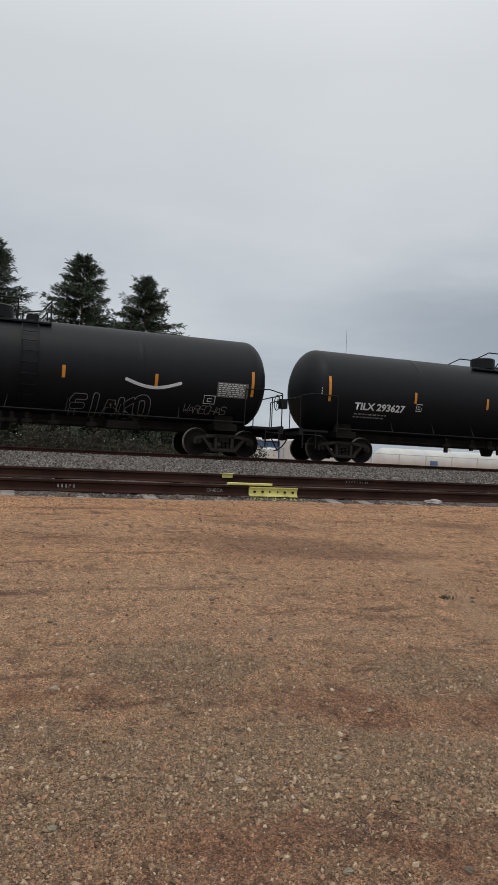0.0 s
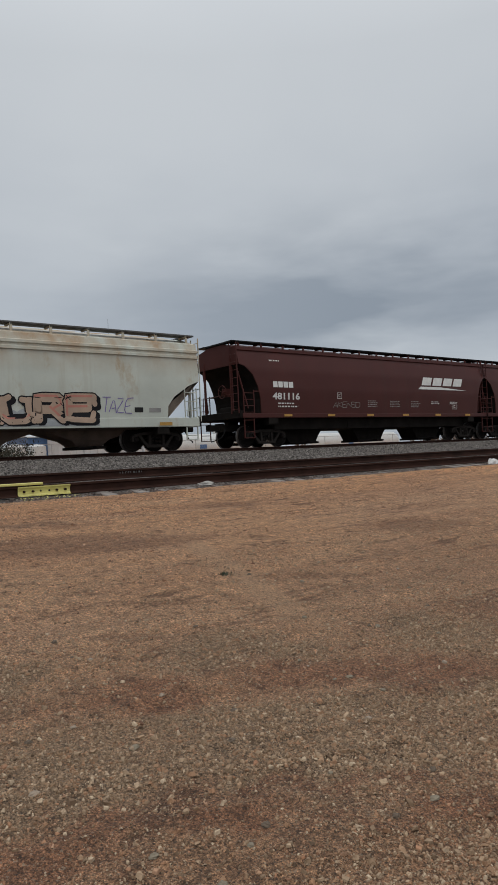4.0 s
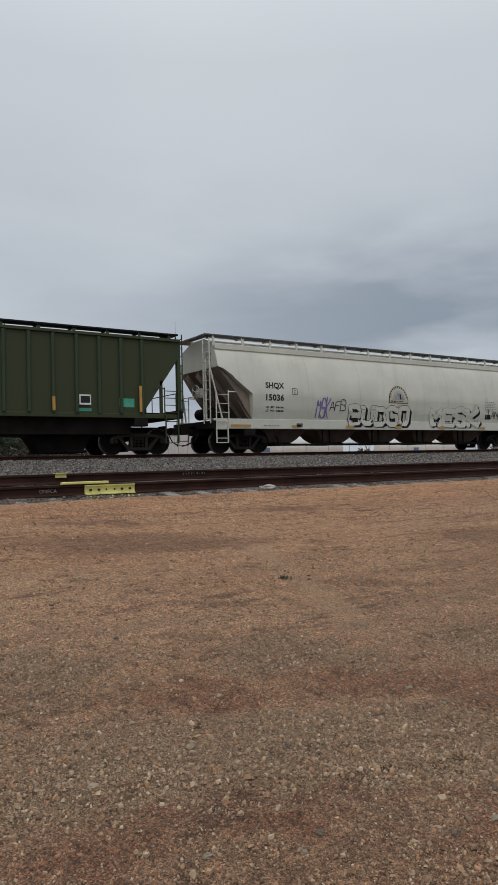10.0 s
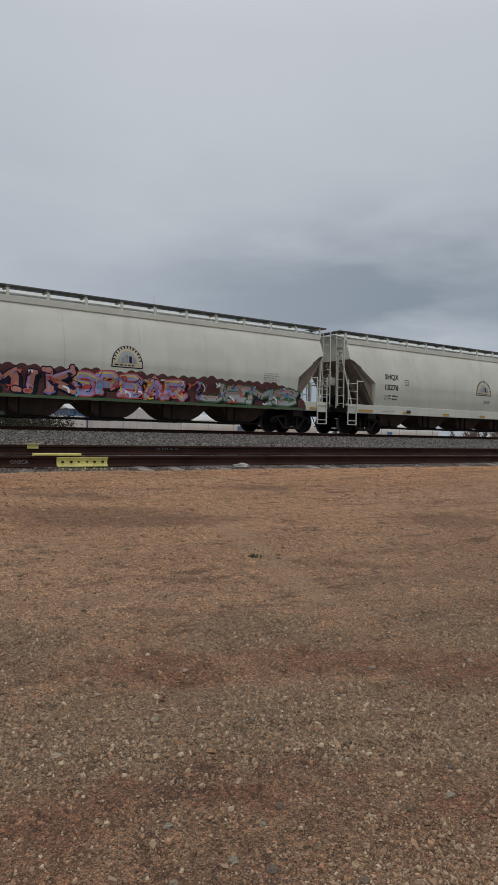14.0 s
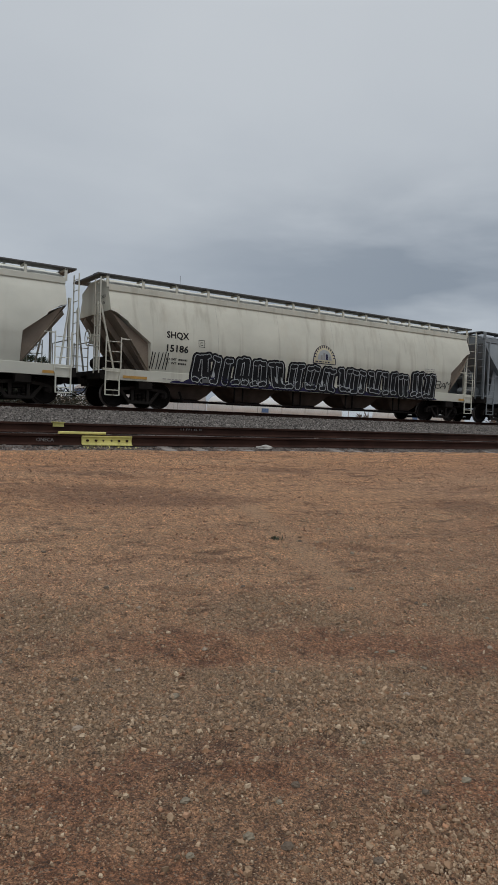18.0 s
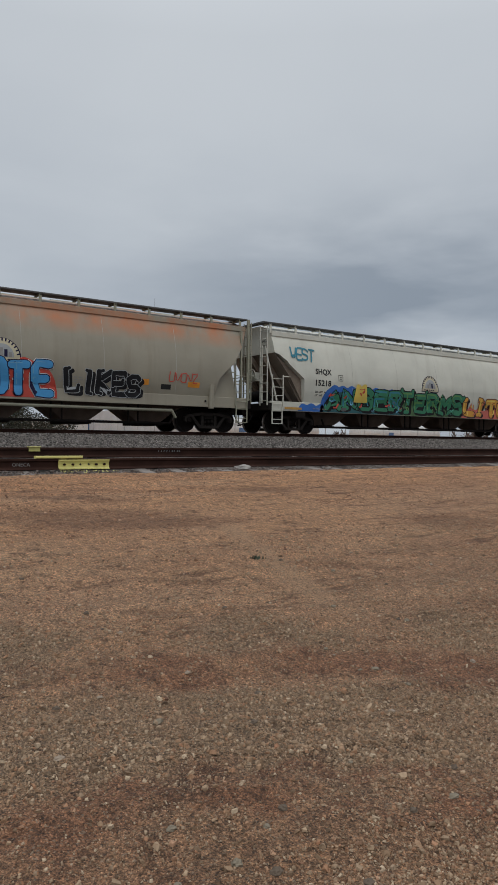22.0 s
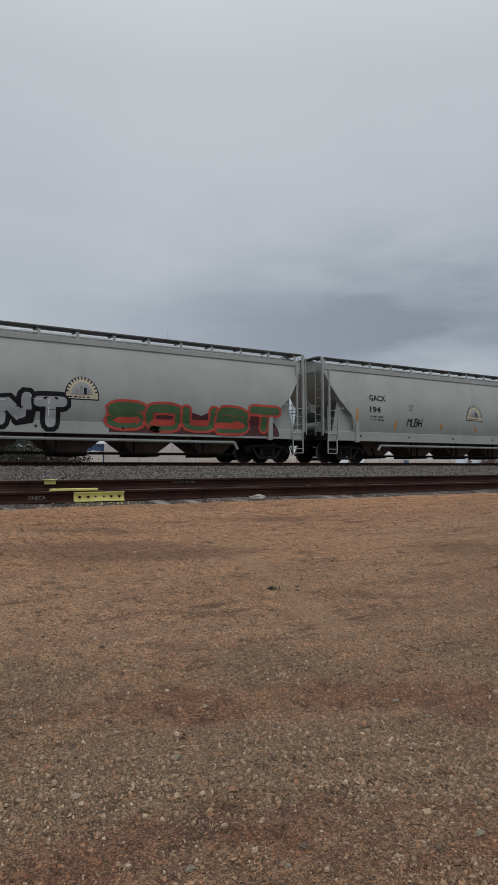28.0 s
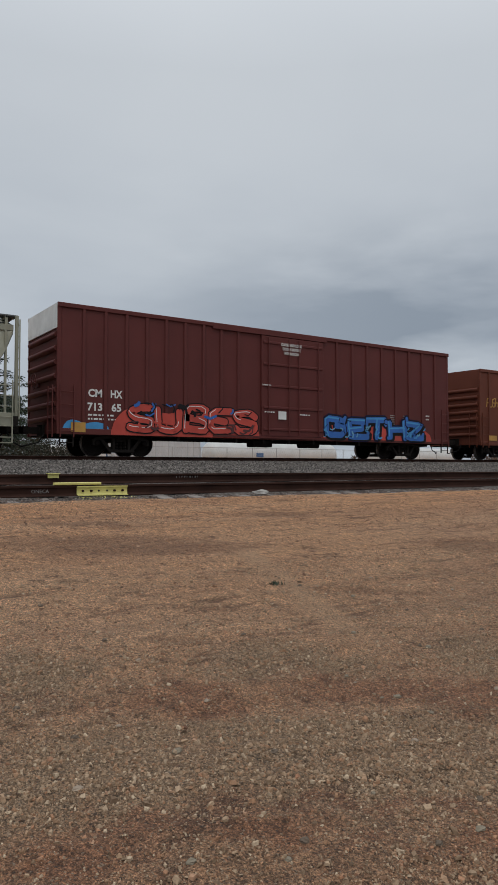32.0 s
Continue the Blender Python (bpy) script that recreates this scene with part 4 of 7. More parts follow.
def coupler(car, half, reach, tone):
    """Coupler, its striker and the air hose, at both ends."""
    for s in (-1, 1):
        def make(s=s):
            g = Geo().box(s * (half - 0.3), s * (reach - 0.12), -0.09, 0.09, 0.76, 0.98, 0.02).box(s * (reach - 0.2), s * (reach + 0.10), -0.15, 0.13, 0.74, 1.0, 0.03)
            return g.box(s * (half - 0.05), s * (half + 0.06), -0.26, 0.26, 0.70, 1.06, 0.02)

        part("coupler", make, M["under"], car, key=("coupler", half, reach, s))
        pts = [(s * (half + 0.02), -0.42, 0.78), (s * (half + 0.12), -0.42, 0.60), (s * (half + 0.22), -0.38, 0.45), (s * (reach - 0.02), -0.25, 0.33), (s * (reach + 0.05), -0.12, 0.30)]
        part("air_hose", Geo().pipe(pts, 0.022, 6), M["hose"], car, "black rubber air hose", key=("hose", half, reach, s))


def brake_wheel(car, x, y, z, m):
    g = Geo()
    n = 16
    for k in range(n):
        a, b = 2 * math.pi * k / n, 2 * math.pi * (k + 1) / n
        g.tube((x, y + 0.27 * math.cos(a), z + 0.27 * math.sin(a)), (x, y + 0.27 * math.cos(b), z + 0.27 * math.sin(b)), 0.016, 5)
    for k in range(4):
        a = math.pi * k / 2 + 0.4
        g.tube((x, y, z), (x, y + 0.27 * math.cos(a), z + 0.27 * math.sin(a)), 0.012, 5)
    g.tube((x, y, z), (x + 0.3, y, z), 0.04, 8).box(x + 0.1, x + 0.35, y - 0.14, y + 0.14, z - 0.2, z + 0.14)
    part("brake_wheel", g, m, car, key=("brake_wheel", x, y, z))


# ---- lettering and spray paint on the sides ----


def lettering(car, words, x, z, h, material, side, width=None, label="", off=0.006, name="lettering"):
    """Words in the built-in typeface, laid on the car's side. x, z: the left foot of the line; h: the height of a capital."""
    curve = bpy.data.curves.new("words", "FONT")
    curve.body, curve.size, curve.resolution_u, curve.offset = words, h * 1.42, 2, h * 0.045
    tmp = new("words", curve)
    bpy.context.view_layer.update()
    me = bpy.data.meshes.new_from_object(tmp)
    bpy.data.objects.remove(tmp)
    n = len(me.vertices)
    co = np.zeros(n * 3)
    me.vertices.foreach_get("co", co)
    co = co.reshape(-1, 3)
    k = width / max(1e-6, co[:, 0].max() - co[:, 0].min()) if width else 1.0
    xs, zs = x + (co[:, 0] - co[:, 0].min()) * k, z + co[:, 1]
    out = np.stack([xs, [-(side(q) + off) for q in zs], zs], 1)
    me.vertices.foreach_set("co", out.ravel())
    me.materials.clear()
    me.materials.append(material)
    ob = new(name, me)
    ob.parent = car
    if label:
        ob["label"] = label
    return ob


def end_lettering(car, words, x, y, z, h, material):
    """Words on the end that faces -x, read from outside."""
    curve = bpy.data.curves.new("words", "FONT")
    curve.body, curve.size, curve.resolution_u = words, h * 1.42, 2
    tmp = new("words", curve)
    bpy.context.view_layer.update()
    me = bpy.data.meshes.new_from_object(tmp)
    bpy.data.objects.remove(tmp)
    co = np.zeros(len(me.vertices) * 3)
    me.vertices.foreach_get("co", co)
    co = co.reshape(-1, 3)
    me.vertices.foreach_set("co", np.stack([np.full(len(co), x), y - co[:, 0], z + co[:, 1]], 1).ravel())
    me.materials.clear()
    me.materials.append(material)
    ob = new("end_lettering", me)
    ob.parent = car


def small_print(car, x, z, w, rows, h, material, side, off=0.005, seed=1):
    """Lines of print too small to read: broken bars."""
    r = random.Random(seed)
    g = Geo()
    for k in range(rows):
        zz = z - k * h * 1.9
        xx = x
        end = x + w * r.uniform(0.75, 1.0)
        while xx < end:
            ww = r.uniform(0.05, 0.16) * min(1, w)
            y = -(side(zz) + off)
            g.put([(xx, y, zz), (min(end, xx + ww), y, zz), (min(end, xx + ww), -(side(zz + h * 0.8) + off), zz + h * 0.8), (xx, -(side(zz + h * 0.8) + off), zz + h * 0.8)], [(0, 1, 2, 3)])
            xx += ww + 0.045 * min(1, w)
    part("small_print", g, material, car)["kind"] = "stuff"


def patch(car, name, x0, x1, z0, z1, material, side, label="", off=0.007, rows=4):
    g = Geo()
    zs = [z0 + (z1 - z0) * k / rows for k in range(rows + 1)]
    g.put([(x, -(side(z) + off), z) for z in zs for x in (x0, x1)], [(2 * k, 2 * k + 1, 2 * k + 3, 2 * k + 2) for k in range(rows)])
    return part(name, g, material, car, label)


def outline_box(car, x, z, w, h, material, side, t=0.02, name="stencil_box"):
    g = Geo()
    for a, b, c, d in ((x, x + w, z, z + t), (x, x + w, z + h - t, z + h), (x, x + t, z + t, z + h - t), (x + w - t, x + w, z + t, z + h - t), (x + w * 0.3, x + w * 0.7, z + h * 0.25, z + h * 0.33), (x + w * 0.3, x + w * 0.36, z + h * 0.33, z + h * 0.6), (x + w * 0.3, x + w * 0.7, z + h * 0.6, z + h * 0.68)):
        y0, y1 = -(side(c) + 0.006), -(side(d) + 0.006)
        g.put([(a, y0, c), (b, y0, c), (b, y1, d), (a, y1, d)], [(0, 1, 2, 3)])
    part(name, g, material, car)


GLYPHS = {
    "A": "002640/1232", "B": "00063645443303/3342413000", "C": "4536160501103041", "D": "00063645413000", "E": "46060040/0333", "F": "460600/0333", "G": "45361605011030414323",
    "H": "0006/4046/0343", "I": "2026", "J": "4641301001", "K": "0006/460340", "L": "060040", "M": "0006234640", "N": "00064046", "O": "100105163645413010", "P": "00063645443303",
    "R": "00063645443303/2340", "S": "453616050413334241301001", "T": "0646/2620", "U": "060110304146", "V": "062046", "Q": "100105163645413010/2240", "W": "0610233046", "X": "0046/0640", "Y": "062346/2320", "Z": "06460040", "|": "1016/3036",
}


def strokes(letter, seed, wobble=0.10, round_=True):
    r = random.Random(seed)
    out = []
    for s in GLYPHS[letter].split("/"):
        pts = [(int(s[k]) / 4 + r.uniform(-wobble, wobble) * 0.6, int(s[k + 1]) / 6 + r.uniform(-wobble, wobble) * 0.5) for k in range(0, len(s), 2)]
        for _ in range(1 if round_ else 0):  # take the corners off
            soft = [pts[0]]
            for a, b in zip(pts, pts[1:]):
                soft += [(a[0] * 0.78 + b[0] * 0.22, a[1] * 0.78 + b[1] * 0.22), (a[0] * 0.22 + b[0] * 0.78, a[1] * 0.22 + b[1] * 0.78)]
            pts = soft + [pts[-1]]
        out.append(pts)
    return out


def ribbon(g, pts, w, side, off):
    """A band of that width along points in x and z, laid on the side."""
    # short steps, so that the band follows the curved side
    fine = [pts[0]]
    for a, b in zip(pts, pts[1:]):
        d = math.hypot(b[0] - a[0], b[1] - a[1])
        if d < 1e-5:
            continue
        k = max(1, int(d / 0.16))
        fine += [(a[0] + (b[0] - a[0]) * i / k, a[1] + (b[1] - a[1]) * i / k) for i in range(1, k + 1)]
    if len(fine) < 2:
        return
    dirs = []
    for i in range(len(fine)):
        a, b = fine[max(0, i - 1)], fine[min(len(fine) - 1, i + 1)]
        d = math.hypot(b[0] - a[0], b[1] - a[1]) or 1
        dirs.append(((b[0] - a[0]) / d, (b[1] - a[1]) / d))
    d0, d1 = dirs[0], dirs[-1]
    rows = [((fine[0][0] - d0[0] * w * 0.45, fine[0][1] - d0[1] * w * 0.45), d0, w * 0.45), ((fine[0][0] - d0[0] * w * 0.25, fine[0][1] - d0[1] * w * 0.25), d0, w * 0.85)]
    rows += [(p, d, w) for p, d in zip(fine, dirs)]
    rows += [((fine[-1][0] + d1[0] * w * 0.25, fine[-1][1] + d1[1] * w * 0.25), d1, w * 0.85), ((fine[-1][0] + d1[0] * w * 0.45, fine[-1][1] + d1[1] * w * 0.45), d1, w * 0.45)]
    verts = []
    for (x, z), (dx, dz), ww in rows:
        for s in (-0.5, 0.0, 0.5):
            px, pz = x - dz * ww * s, z + dx * ww * s
            verts.append((px, -(side(pz) + off), pz))
    g.put(verts, [(3 * k + j, 3 * k + j + 1, 3 * k + j + 4, 3 * k + j + 3) for k in range(len(rows) - 1) for j in (0, 1)])


def graffiti(car, word, x0, z0, w, h, side, fill, edge="ink_black", shine=None, halo=None, thick=0.22, rim=0.05, seed=1, wobble=0.10, lean=0.0, halo_w=0.2, wild=None, fat=1.0):
    """Sprayed letters inside a frame of w by h: an outer glow, a cast side, a dark rim, a filled stroke and thin highlights, each a part."""
    r = random.Random(seed)
    n = len(word)
    wild = wobble >= 0.12 if wild is None else wild
    cw = w / n
    thick = fat * (min(thick, 0.26 * cw, 0.24 * h) if wild else min(thick, 0.36 * cw, 0.33 * h)) if edge else thick
    rim = min(max(rim, 0.045) if rim > 0.03 else rim, 0.3 * thick) if edge else 0
    inset = thick / 2 + rim
    ground = {"halo": Geo(), "shadow": Geo()}
    for i, ch in enumerate(word):
        if ch == " ":
            continue
        grow = 1.16 if edge else 1.12
        bx, lw = x0 + (i + 0.5 - grow / 2) * cw + r.uniform(-0.04, 0.04) * cw, cw * grow
        hh, bz = h * r.uniform(0.88, 1.0), z0 + r.uniform(0, 0.07) * h
        skew = lean + (r.uniform(-0.12, 0.12) if edge else 0)
        lift = 0.018 + i * 0.003
        letter = {"edge": Geo(), "fill": Geo(), "shine": Geo(), "line": Geo()}
        for j, s in enumerate(strokes(ch, seed * 31 + i, wobble, not (wild and edge))):
            pts = []
            for p, q in s:
                p, q = min(1.0, max(0.0, p)), min(1.0, max(0.0, q))
                z = bz + inset + q * max(0.05, hh - 2 * inset)
                pts.append((bx + inset + p * max(0.03, lw - 2 * inset) + skew * (z - bz - hh / 2), max(z0 + inset, z)))
            bits = [(pts, thick)]
            if wild and edge:  # arrow points and serifs
                for a, b in ((pts[0], pts[1]), (pts[-1], pts[-2])):
                    dx, dz = a[0] - b[0], a[1] - b[1]
                    d = math.hypot(dx, dz) or 1
                    k, side_ = thick * r.uniform(0.5, 0.9), r.choice((-1, 1))
                    tip = (a[0] - dz / d * k * side_ + dx / d * 0.3 * k, a[1] + dx / d * k * side_ + dz / d * 0.3 * k)
                    if z0 + inset * 0.7 < tip[1] < z0 + h + 0.1:
                        bits.append(([a, tip], thick * 0.62))
            for n_, (line, tw) in enumerate(bits):
                step = j * 0.0002 + n_ * 0.00008
                if halo:
                    ribbon(ground["halo"], line, tw + 2 * rim + halo_w, side, 0.006 + i * 0.0003 + step)
                if edge and wild:
                    ribbon(ground["shadow"], [(x + 0.11, max(z0 + inset, z - 0.09)) for x, z in line], tw + 2 * rim, side, 0.0125 + i * 0.0003 + step)
                if edge:
                    ribbon(letter["edge"], line, tw + 2 * rim, side, lift + step)
                ribbon(letter["fill"], line, tw, side, lift + 0.0012 + step)
            if shine:
                k0 = int(r.random() * 0.4 * (len(pts) - 2))
                k1 = max(k0 + 2, int(r.uniform(0.5, 1.0) * len(pts)))
                ribbon(letter["shine"], [(x - thick * 0.2, z + thick * 0.2) for x, z in pts[k0:k1]], thick * (0.26 if wild else 0.10), side, lift + 0.0022 + j * 0.0001)
                for _ in range(3 if wild and len(pts) > 2 else 0):  # cuts across the letter
                    k2 = r.randrange(1, len(pts) - 1)
                    x, z = pts[k2]
                    a = r.uniform(0, math.pi)
                    ribbon(letter["line"], [(x - 0.4 * thick * math.cos(a), z - 0.4 * thick * math.sin(a)), (x + 0.4 * thick * math.cos(a), z + 0.4 * thick * math.sin(a))], 0.025, side, lift + 0.0027)
        for key, name, tone in (("edge", "letter_outline", edge), ("fill", "graffiti_letter", fill), ("shine", "letter_shine", shine), ("line", "letter_cut", "ink_black")):
            if tone and letter[key].f:
                part(name, letter[key], M[tone], car)
    for key, name, tone in (("halo", "graffiti_halo", halo), ("shadow", "graffiti_shadow", "ink_black")):
        if tone and ground[key].f:
            part(name, ground[key], M[tone], car)


def splashes(car, x0, x1, z0, z1, count, side, tones, size=0.25, seed=1, off=0.036):
    """Sprayed patches and slashes between the letters."""
    r = random.Random(seed)
    made = {t: Geo() for t in tones}
    for k in range(count):
        x, z, a = r.uniform(x0, x1), r.uniform(z0 + size * 0.2, z1), r.uniform(-0.6, 2.2)
        d = size * r.uniform(0.5, 1.6)
        pts = [(x, z), (x + d * 0.5 * math.cos(a), min(z1, max(z0 + size * 0.2, z + d * 0.5 * math.sin(a)))), (x + d * math.cos(a + 0.5), min(z1, max(z0 + size * 0.2, z + d * math.sin(a + 0.5))))]
        ribbon(made[r.choice(tones)], pts, size * r.uniform(0.12, 0.42), side, off + k * 0.0002)
    for tone, g in made.items():
        if g.f:
            part("graffiti_patch", g, M[tone], car)["kind"] = "stuff"


def cloud(car, x0, x1, z0, z1, side, tone, step=0.35, off=0.008, seed=1, name="graffiti_cloud"):
    """A sprayed ground with a scalloped upper edge."""
    r = random.Random(seed)
    g = Geo()
    n = max(3, int((x1 - x0) / 0.09))
    rows = 6
    verts = []
    for k in range(n + 1):
        x = x0 + (x1 - x0) * k / n
        u = min(1.0, max(0.0, (x - x0) / (x1 - x0)))
        wave = abs(math.sin(math.pi * (x - x0) / step))
        top = z1 - 0.10 + (0.40 * (1 - wave) ** 2 - 0.15 if tone == "ink_coral" else 0.10 * wave) + 0.12 * noise.noise((x * 1.3, seed, 0))
        top = z0 + (top - z0) * min(1.0, 0.15 + (7 * u) ** 0.5, 0.15 + (7 * (1 - u)) ** 0.5)
        for j in range(rows + 1):
            z = z0 + (top - z0) * j / rows
            verts.append((x, -(side(z) + off), z))
    g.put(verts, [(k * (rows + 1) + j, (k + 1) * (rows + 1) + j, (k + 1) * (rows + 1) + j + 1, k * (rows + 1) + j + 1) for k in range(n) for j in range(rows)])
    part(name, g, M[tone], car)


def scrawl(car, word, x0, z0, w, h, side, tone, thick=0.035, seed=1):
    graffiti(car, word, x0, z0, w, h, side, tone, None, None, None, thick, 0, seed, 0.16, 0.15)


def mill_badge(car, x, z, side, r=0.60):
    """Half-round company badge: rim, field, hills and mill as plain shapes."""
    def disc(rad, dz, off, name, tone):
        g = Geo()
        n = 20
        verts = []
        for k in range(n + 1):
            a = math.pi * k / n
            for q in (0.0, 0.5, 1.0):
                zz = z + dz + q * rad * 1.12 * math.sin(a)
                verts.append((x + rad * math.cos(a), -(side(zz) + off), zz))
        g.put(verts, [(3 * k + j, 3 * k + j + 1, 3 * k + j + 4, 3 * k + j + 3) for k in range(n) for j in (0, 1)])
        part(name, g, M[tone], car, "half-round company badge" if name == "badge" else "")

    disc(r, -0.10, 0.006, "badge", "ink_navy")
    disc(r - 0.05, -0.06, 0.012, "badge_field", "badge_cream")
    disc(r * 0.62, -0.03, 0.018, "badge_scene", "ink_silver")
    patch(car, "badge_base", x - r, x + r, z - 0.20, z - 0.10, M["ink_navy"], side, off=0.007, rows=1)
    patch(car, "badge_bar", x - r + 0.04, x + r - 0.04, z - 0.165, z - 0.05, M["badge_cream"], side, off=0.013, rows=1)
    small_print(car, x - r + 0.12, z - 0.13, 2 * r - 0.2, 1, 0.05, M["ink_navy"], side, 0.018)
    for k, (dx, hh) in enumerate(((-0.22, 0.2), (-0.08, 0.32), (0.06, 0.26), (0.2, 0.16))):
        patch(car, "badge_mill", x + dx, x + dx + 0.10, z - 0.02, z + hh * 0.8, M["ink_navy" if k == 2 else "letter_grey"], side, off=0.024, rows=1)
    g = Geo()
    for k in range(13):  # the lettering round the rim, as bars
        a = math.pi * (k + 1) / 14
        rr = r * 0.80
        px, pz = x + rr * math.cos(a), z - 0.05 + rr * 1.12 * math.sin(a)
        ribbon(g, [(px, pz), (px + 0.07 * math.cos(a), pz + 0.07 * math.sin(a))], 0.045, side, 0.016)
    part("badge_print", g, M["ink_navy"], car)


# ---- kinds of car ----
CARS = []


def car_base(name, label, place, group):
    car = new(name)
    tagged(car, label, "tank car" if "tank" in name else "boxcar" if "box" in name else "hopper car", group)
    car.empty_display_size = 0.5
    CARS.append((car, place))
    return car


def weld(car, x, z0, z1, side, tone):
    g = Geo()
    ribbon(g, [(x, z0 + (z1 - z0) * k / 8) for k in range(9)], 0.013, side, 0.009)
    part("weld_seam", g, tone, car, key=("weld", x, z0, side(2.0), side(3.0)))


def hopper(kind, label, place, body, half, centres, bays, sill, seams=(), end=None, walk_tone="grating", pipe_run=True, name="covered_hopper"):
    """A covered hopper car with its body, end frames, walkway, bays and running gear."""
    car = car_base(name, label, place, "hopper cars of the train")
    side = side_of(kind)
    end = end or body
    low = CUTS[kind][-1][1]
    hull = half - 0.28 if kind == "round" else half
    part("body", lambda: shell(kind, hull), M[body], car, key=("shell", kind, half), smooth=32)
    for s in (-1, 1):
        part("slope_sheet", lambda s=s: slope(kind, hull, s), M["taupe" if kind in ("round", "flat") else end if kind == "belted" else "under"], car, "dust-caked sloping end sheet", key=("slope", kind, half, s))
        if kind in ("round", "flat", "belted"):
            (d0, h0), (d1, h1), (d2, h2) = CUTS[kind][2 if kind == "belted" else 0], CUTS[kind][-2], CUTS[kind][-1]
            for q in (-1, 1):
                y0, y1 = sorted((q * 1.36, q * 1.38))
                part("gusset_plate", lambda s=s: Geo().prism([(s * (hull - d0 - 0.04), h0 - 0.02), (s * (hull - d1), h1), (s * (hull - d2), h2), (s * (hull - (0.5 if kind == "belted" else d2 - 0.1)), h2)], y0, y1), M[body if kind == "belted" else "taupe"], car, "dust-caked gusset plate", key=("gusset", kind, half, s, q))
            for y in () if kind == "belted" else (-0.85, 0.0, 0.85):
                part("slope_rib", lambda s=s: Geo().prism([(s * (hull - d0 + 0.02), h0 - 0.05), (s * (hull - d0 + 0.12), h0 - 0.25), (s * (hull - d2 + 0.22), h2 + 0.05), (s * (hull - d2), h2)], y - 0.02, y + 0.02), M["taupe"], car, key=("slope_rib", kind, half, s, y))
        # end platform, corner posts and cross ties
        part("end_platform", lambda s=s: Geo().box(*sorted((s * (half - 1.9), s * half)), -1.45, 1.45, sill[0] + 0.12, sill[0] + 0.2).box(*sorted((s * (half - 0.12), s * (half + 0.06))), -1.55, 1.55, sill[0], sill[0] + 0.3, 0.02), M["under"], car, key=("platform", kind, half, s))
        top = 4.12 if kind != "belted" else 4.42
        for q in (-1, 1):
            if kind == "belted":
                post = lambda s=s, q=q: Geo().box(s * (half + 0.03) - 0.05, s * (half + 0.03) + 0.05, q * 1.40 - 0.06, q * 1.40 + 0.06, sill[0] + 0.2, top, 0.015).box(s * (half - 0.32) - 0.035, s * (half - 0.32) + 0.035, q * 1.42 - 0.04, q * 1.42 + 0.04, sill[0] + 0.2, 3.95)
            elif kind == "ribbed":
                post = lambda s=s, q=q: Geo().box(s * (half - 0.03) - 0.07, s * (half - 0.03) + 0.07, q * 1.46 - 0.05, q * 1.46 + 0.05, sill[0] + 0.05, 4.0, 0.02).box(s * (half - 0.75) - 0.05, s * (half - 0.75) + 0.05, q * 1.46 - 0.04, q * 1.46 + 0.04, sill[0] + 0.05, 2.6)
            else:
                post = lambda s=s, q=q: Geo().box(s * (half - 0.02) - 0.04, s * (half - 0.02) + 0.04, q * 0.95 - 0.05, q * 0.95 + 0.05, sill[0] + 0.2, CUTS[kind][0][1] + 0.3, 0.012).tube((s * (half - 0.05), q * 1.15, CUTS[kind][0][1] + 0.25), (s * (half - 0.45), q * 1.42, sill[0] + 0.4), 0.035, 6)
            part("end_post", post, M[end], car, key=("post", kind, half, s, q))
            # ladders at the corners of the side, and on the end
            lad = lambda s=s, q=q: ladder_geo(*sorted((s * (half - 0.12), s * (half - 0.66))), q * 1.56, sill[0] + 0.1, 2.35, 4).box(*sorted((s * (half - 0.66), s * (half - 1.02))), q * 1.56 - 0.012, q * 1.56 + 0.012, 2.28, 2.32)
            part("ladder", lad, M[end], car, key=("ladder", kind, half, s, q))
            step = lambda s=s, q=q: ladder_geo(*sorted((s * (half - 0.12), s * (half - 0.62))), q * 1.55, 0.38, sill[0] + 0.15, 2, 0.02).box(*sorted((s * (half - 0.12), s * (half - 0.62))), q * 1.55 - 0.03, q * 1.55 + 0.05, 0.37, 0.40)
            part("step", step, M[end], car, key=("step", kind, half, s, q))
        part("end_ladder", lambda s=s: end_ladder_geo(s * (half + 0.1), -1.5, -1.02, sill[0] + 0.2, 4.3, 9), M[end], car, key=("end_ladder", kind, half, s))
        part("end_rail", lambda s=s: Geo().pipe([(s * (half + 0.08), -1.0, sill[0] + 0.3), (s * (half + 0.08), -1.0, 2.2), (s * (half + 0.08), 1.0, 2.2), (s * (half + 0.08), 1.0, sill[0] + 0.3)], 0.018), M[end], car, key=("end_rail", kind, half, s))
        # side sheets of the sill and the jacking pad
        for q in (-1, 1):
            part("side_sill", lambda q=q: Geo().box(-half + 0.05, half - 0.05, *sorted((q * (side(sill[1]) - 0.11), q * (side(sill[1]) + 0.02))), sill[0], sill[1], 0.012), M[body], car, key=("sill", kind, half, q)) if s > 0 else None
            if kind == "belted":
                part("jacking_bracket", lambda s=s, q=q: Geo().box(*sorted((s * (half - 1.66), s * (half - 1.86))), *sorted((q * 1.46, q * 1.63)), sill[0] - 0.05, 1.78, 0.03), M[body], car, key=("jack", half, s, q))
            else:
                part("jacking_bracket", lambda s=s, q=q: Geo().box(*sorted((s * (centres / 2 - 0.25), s * (centres / 2 + 0.25))), *sorted((q * 1.2, q * (side(sill[1]) + 0.01))), sill[0] - 0.28, sill[0] + 0.02, 0.03), M["under"], car, key=("jack", kind, half, s, q))
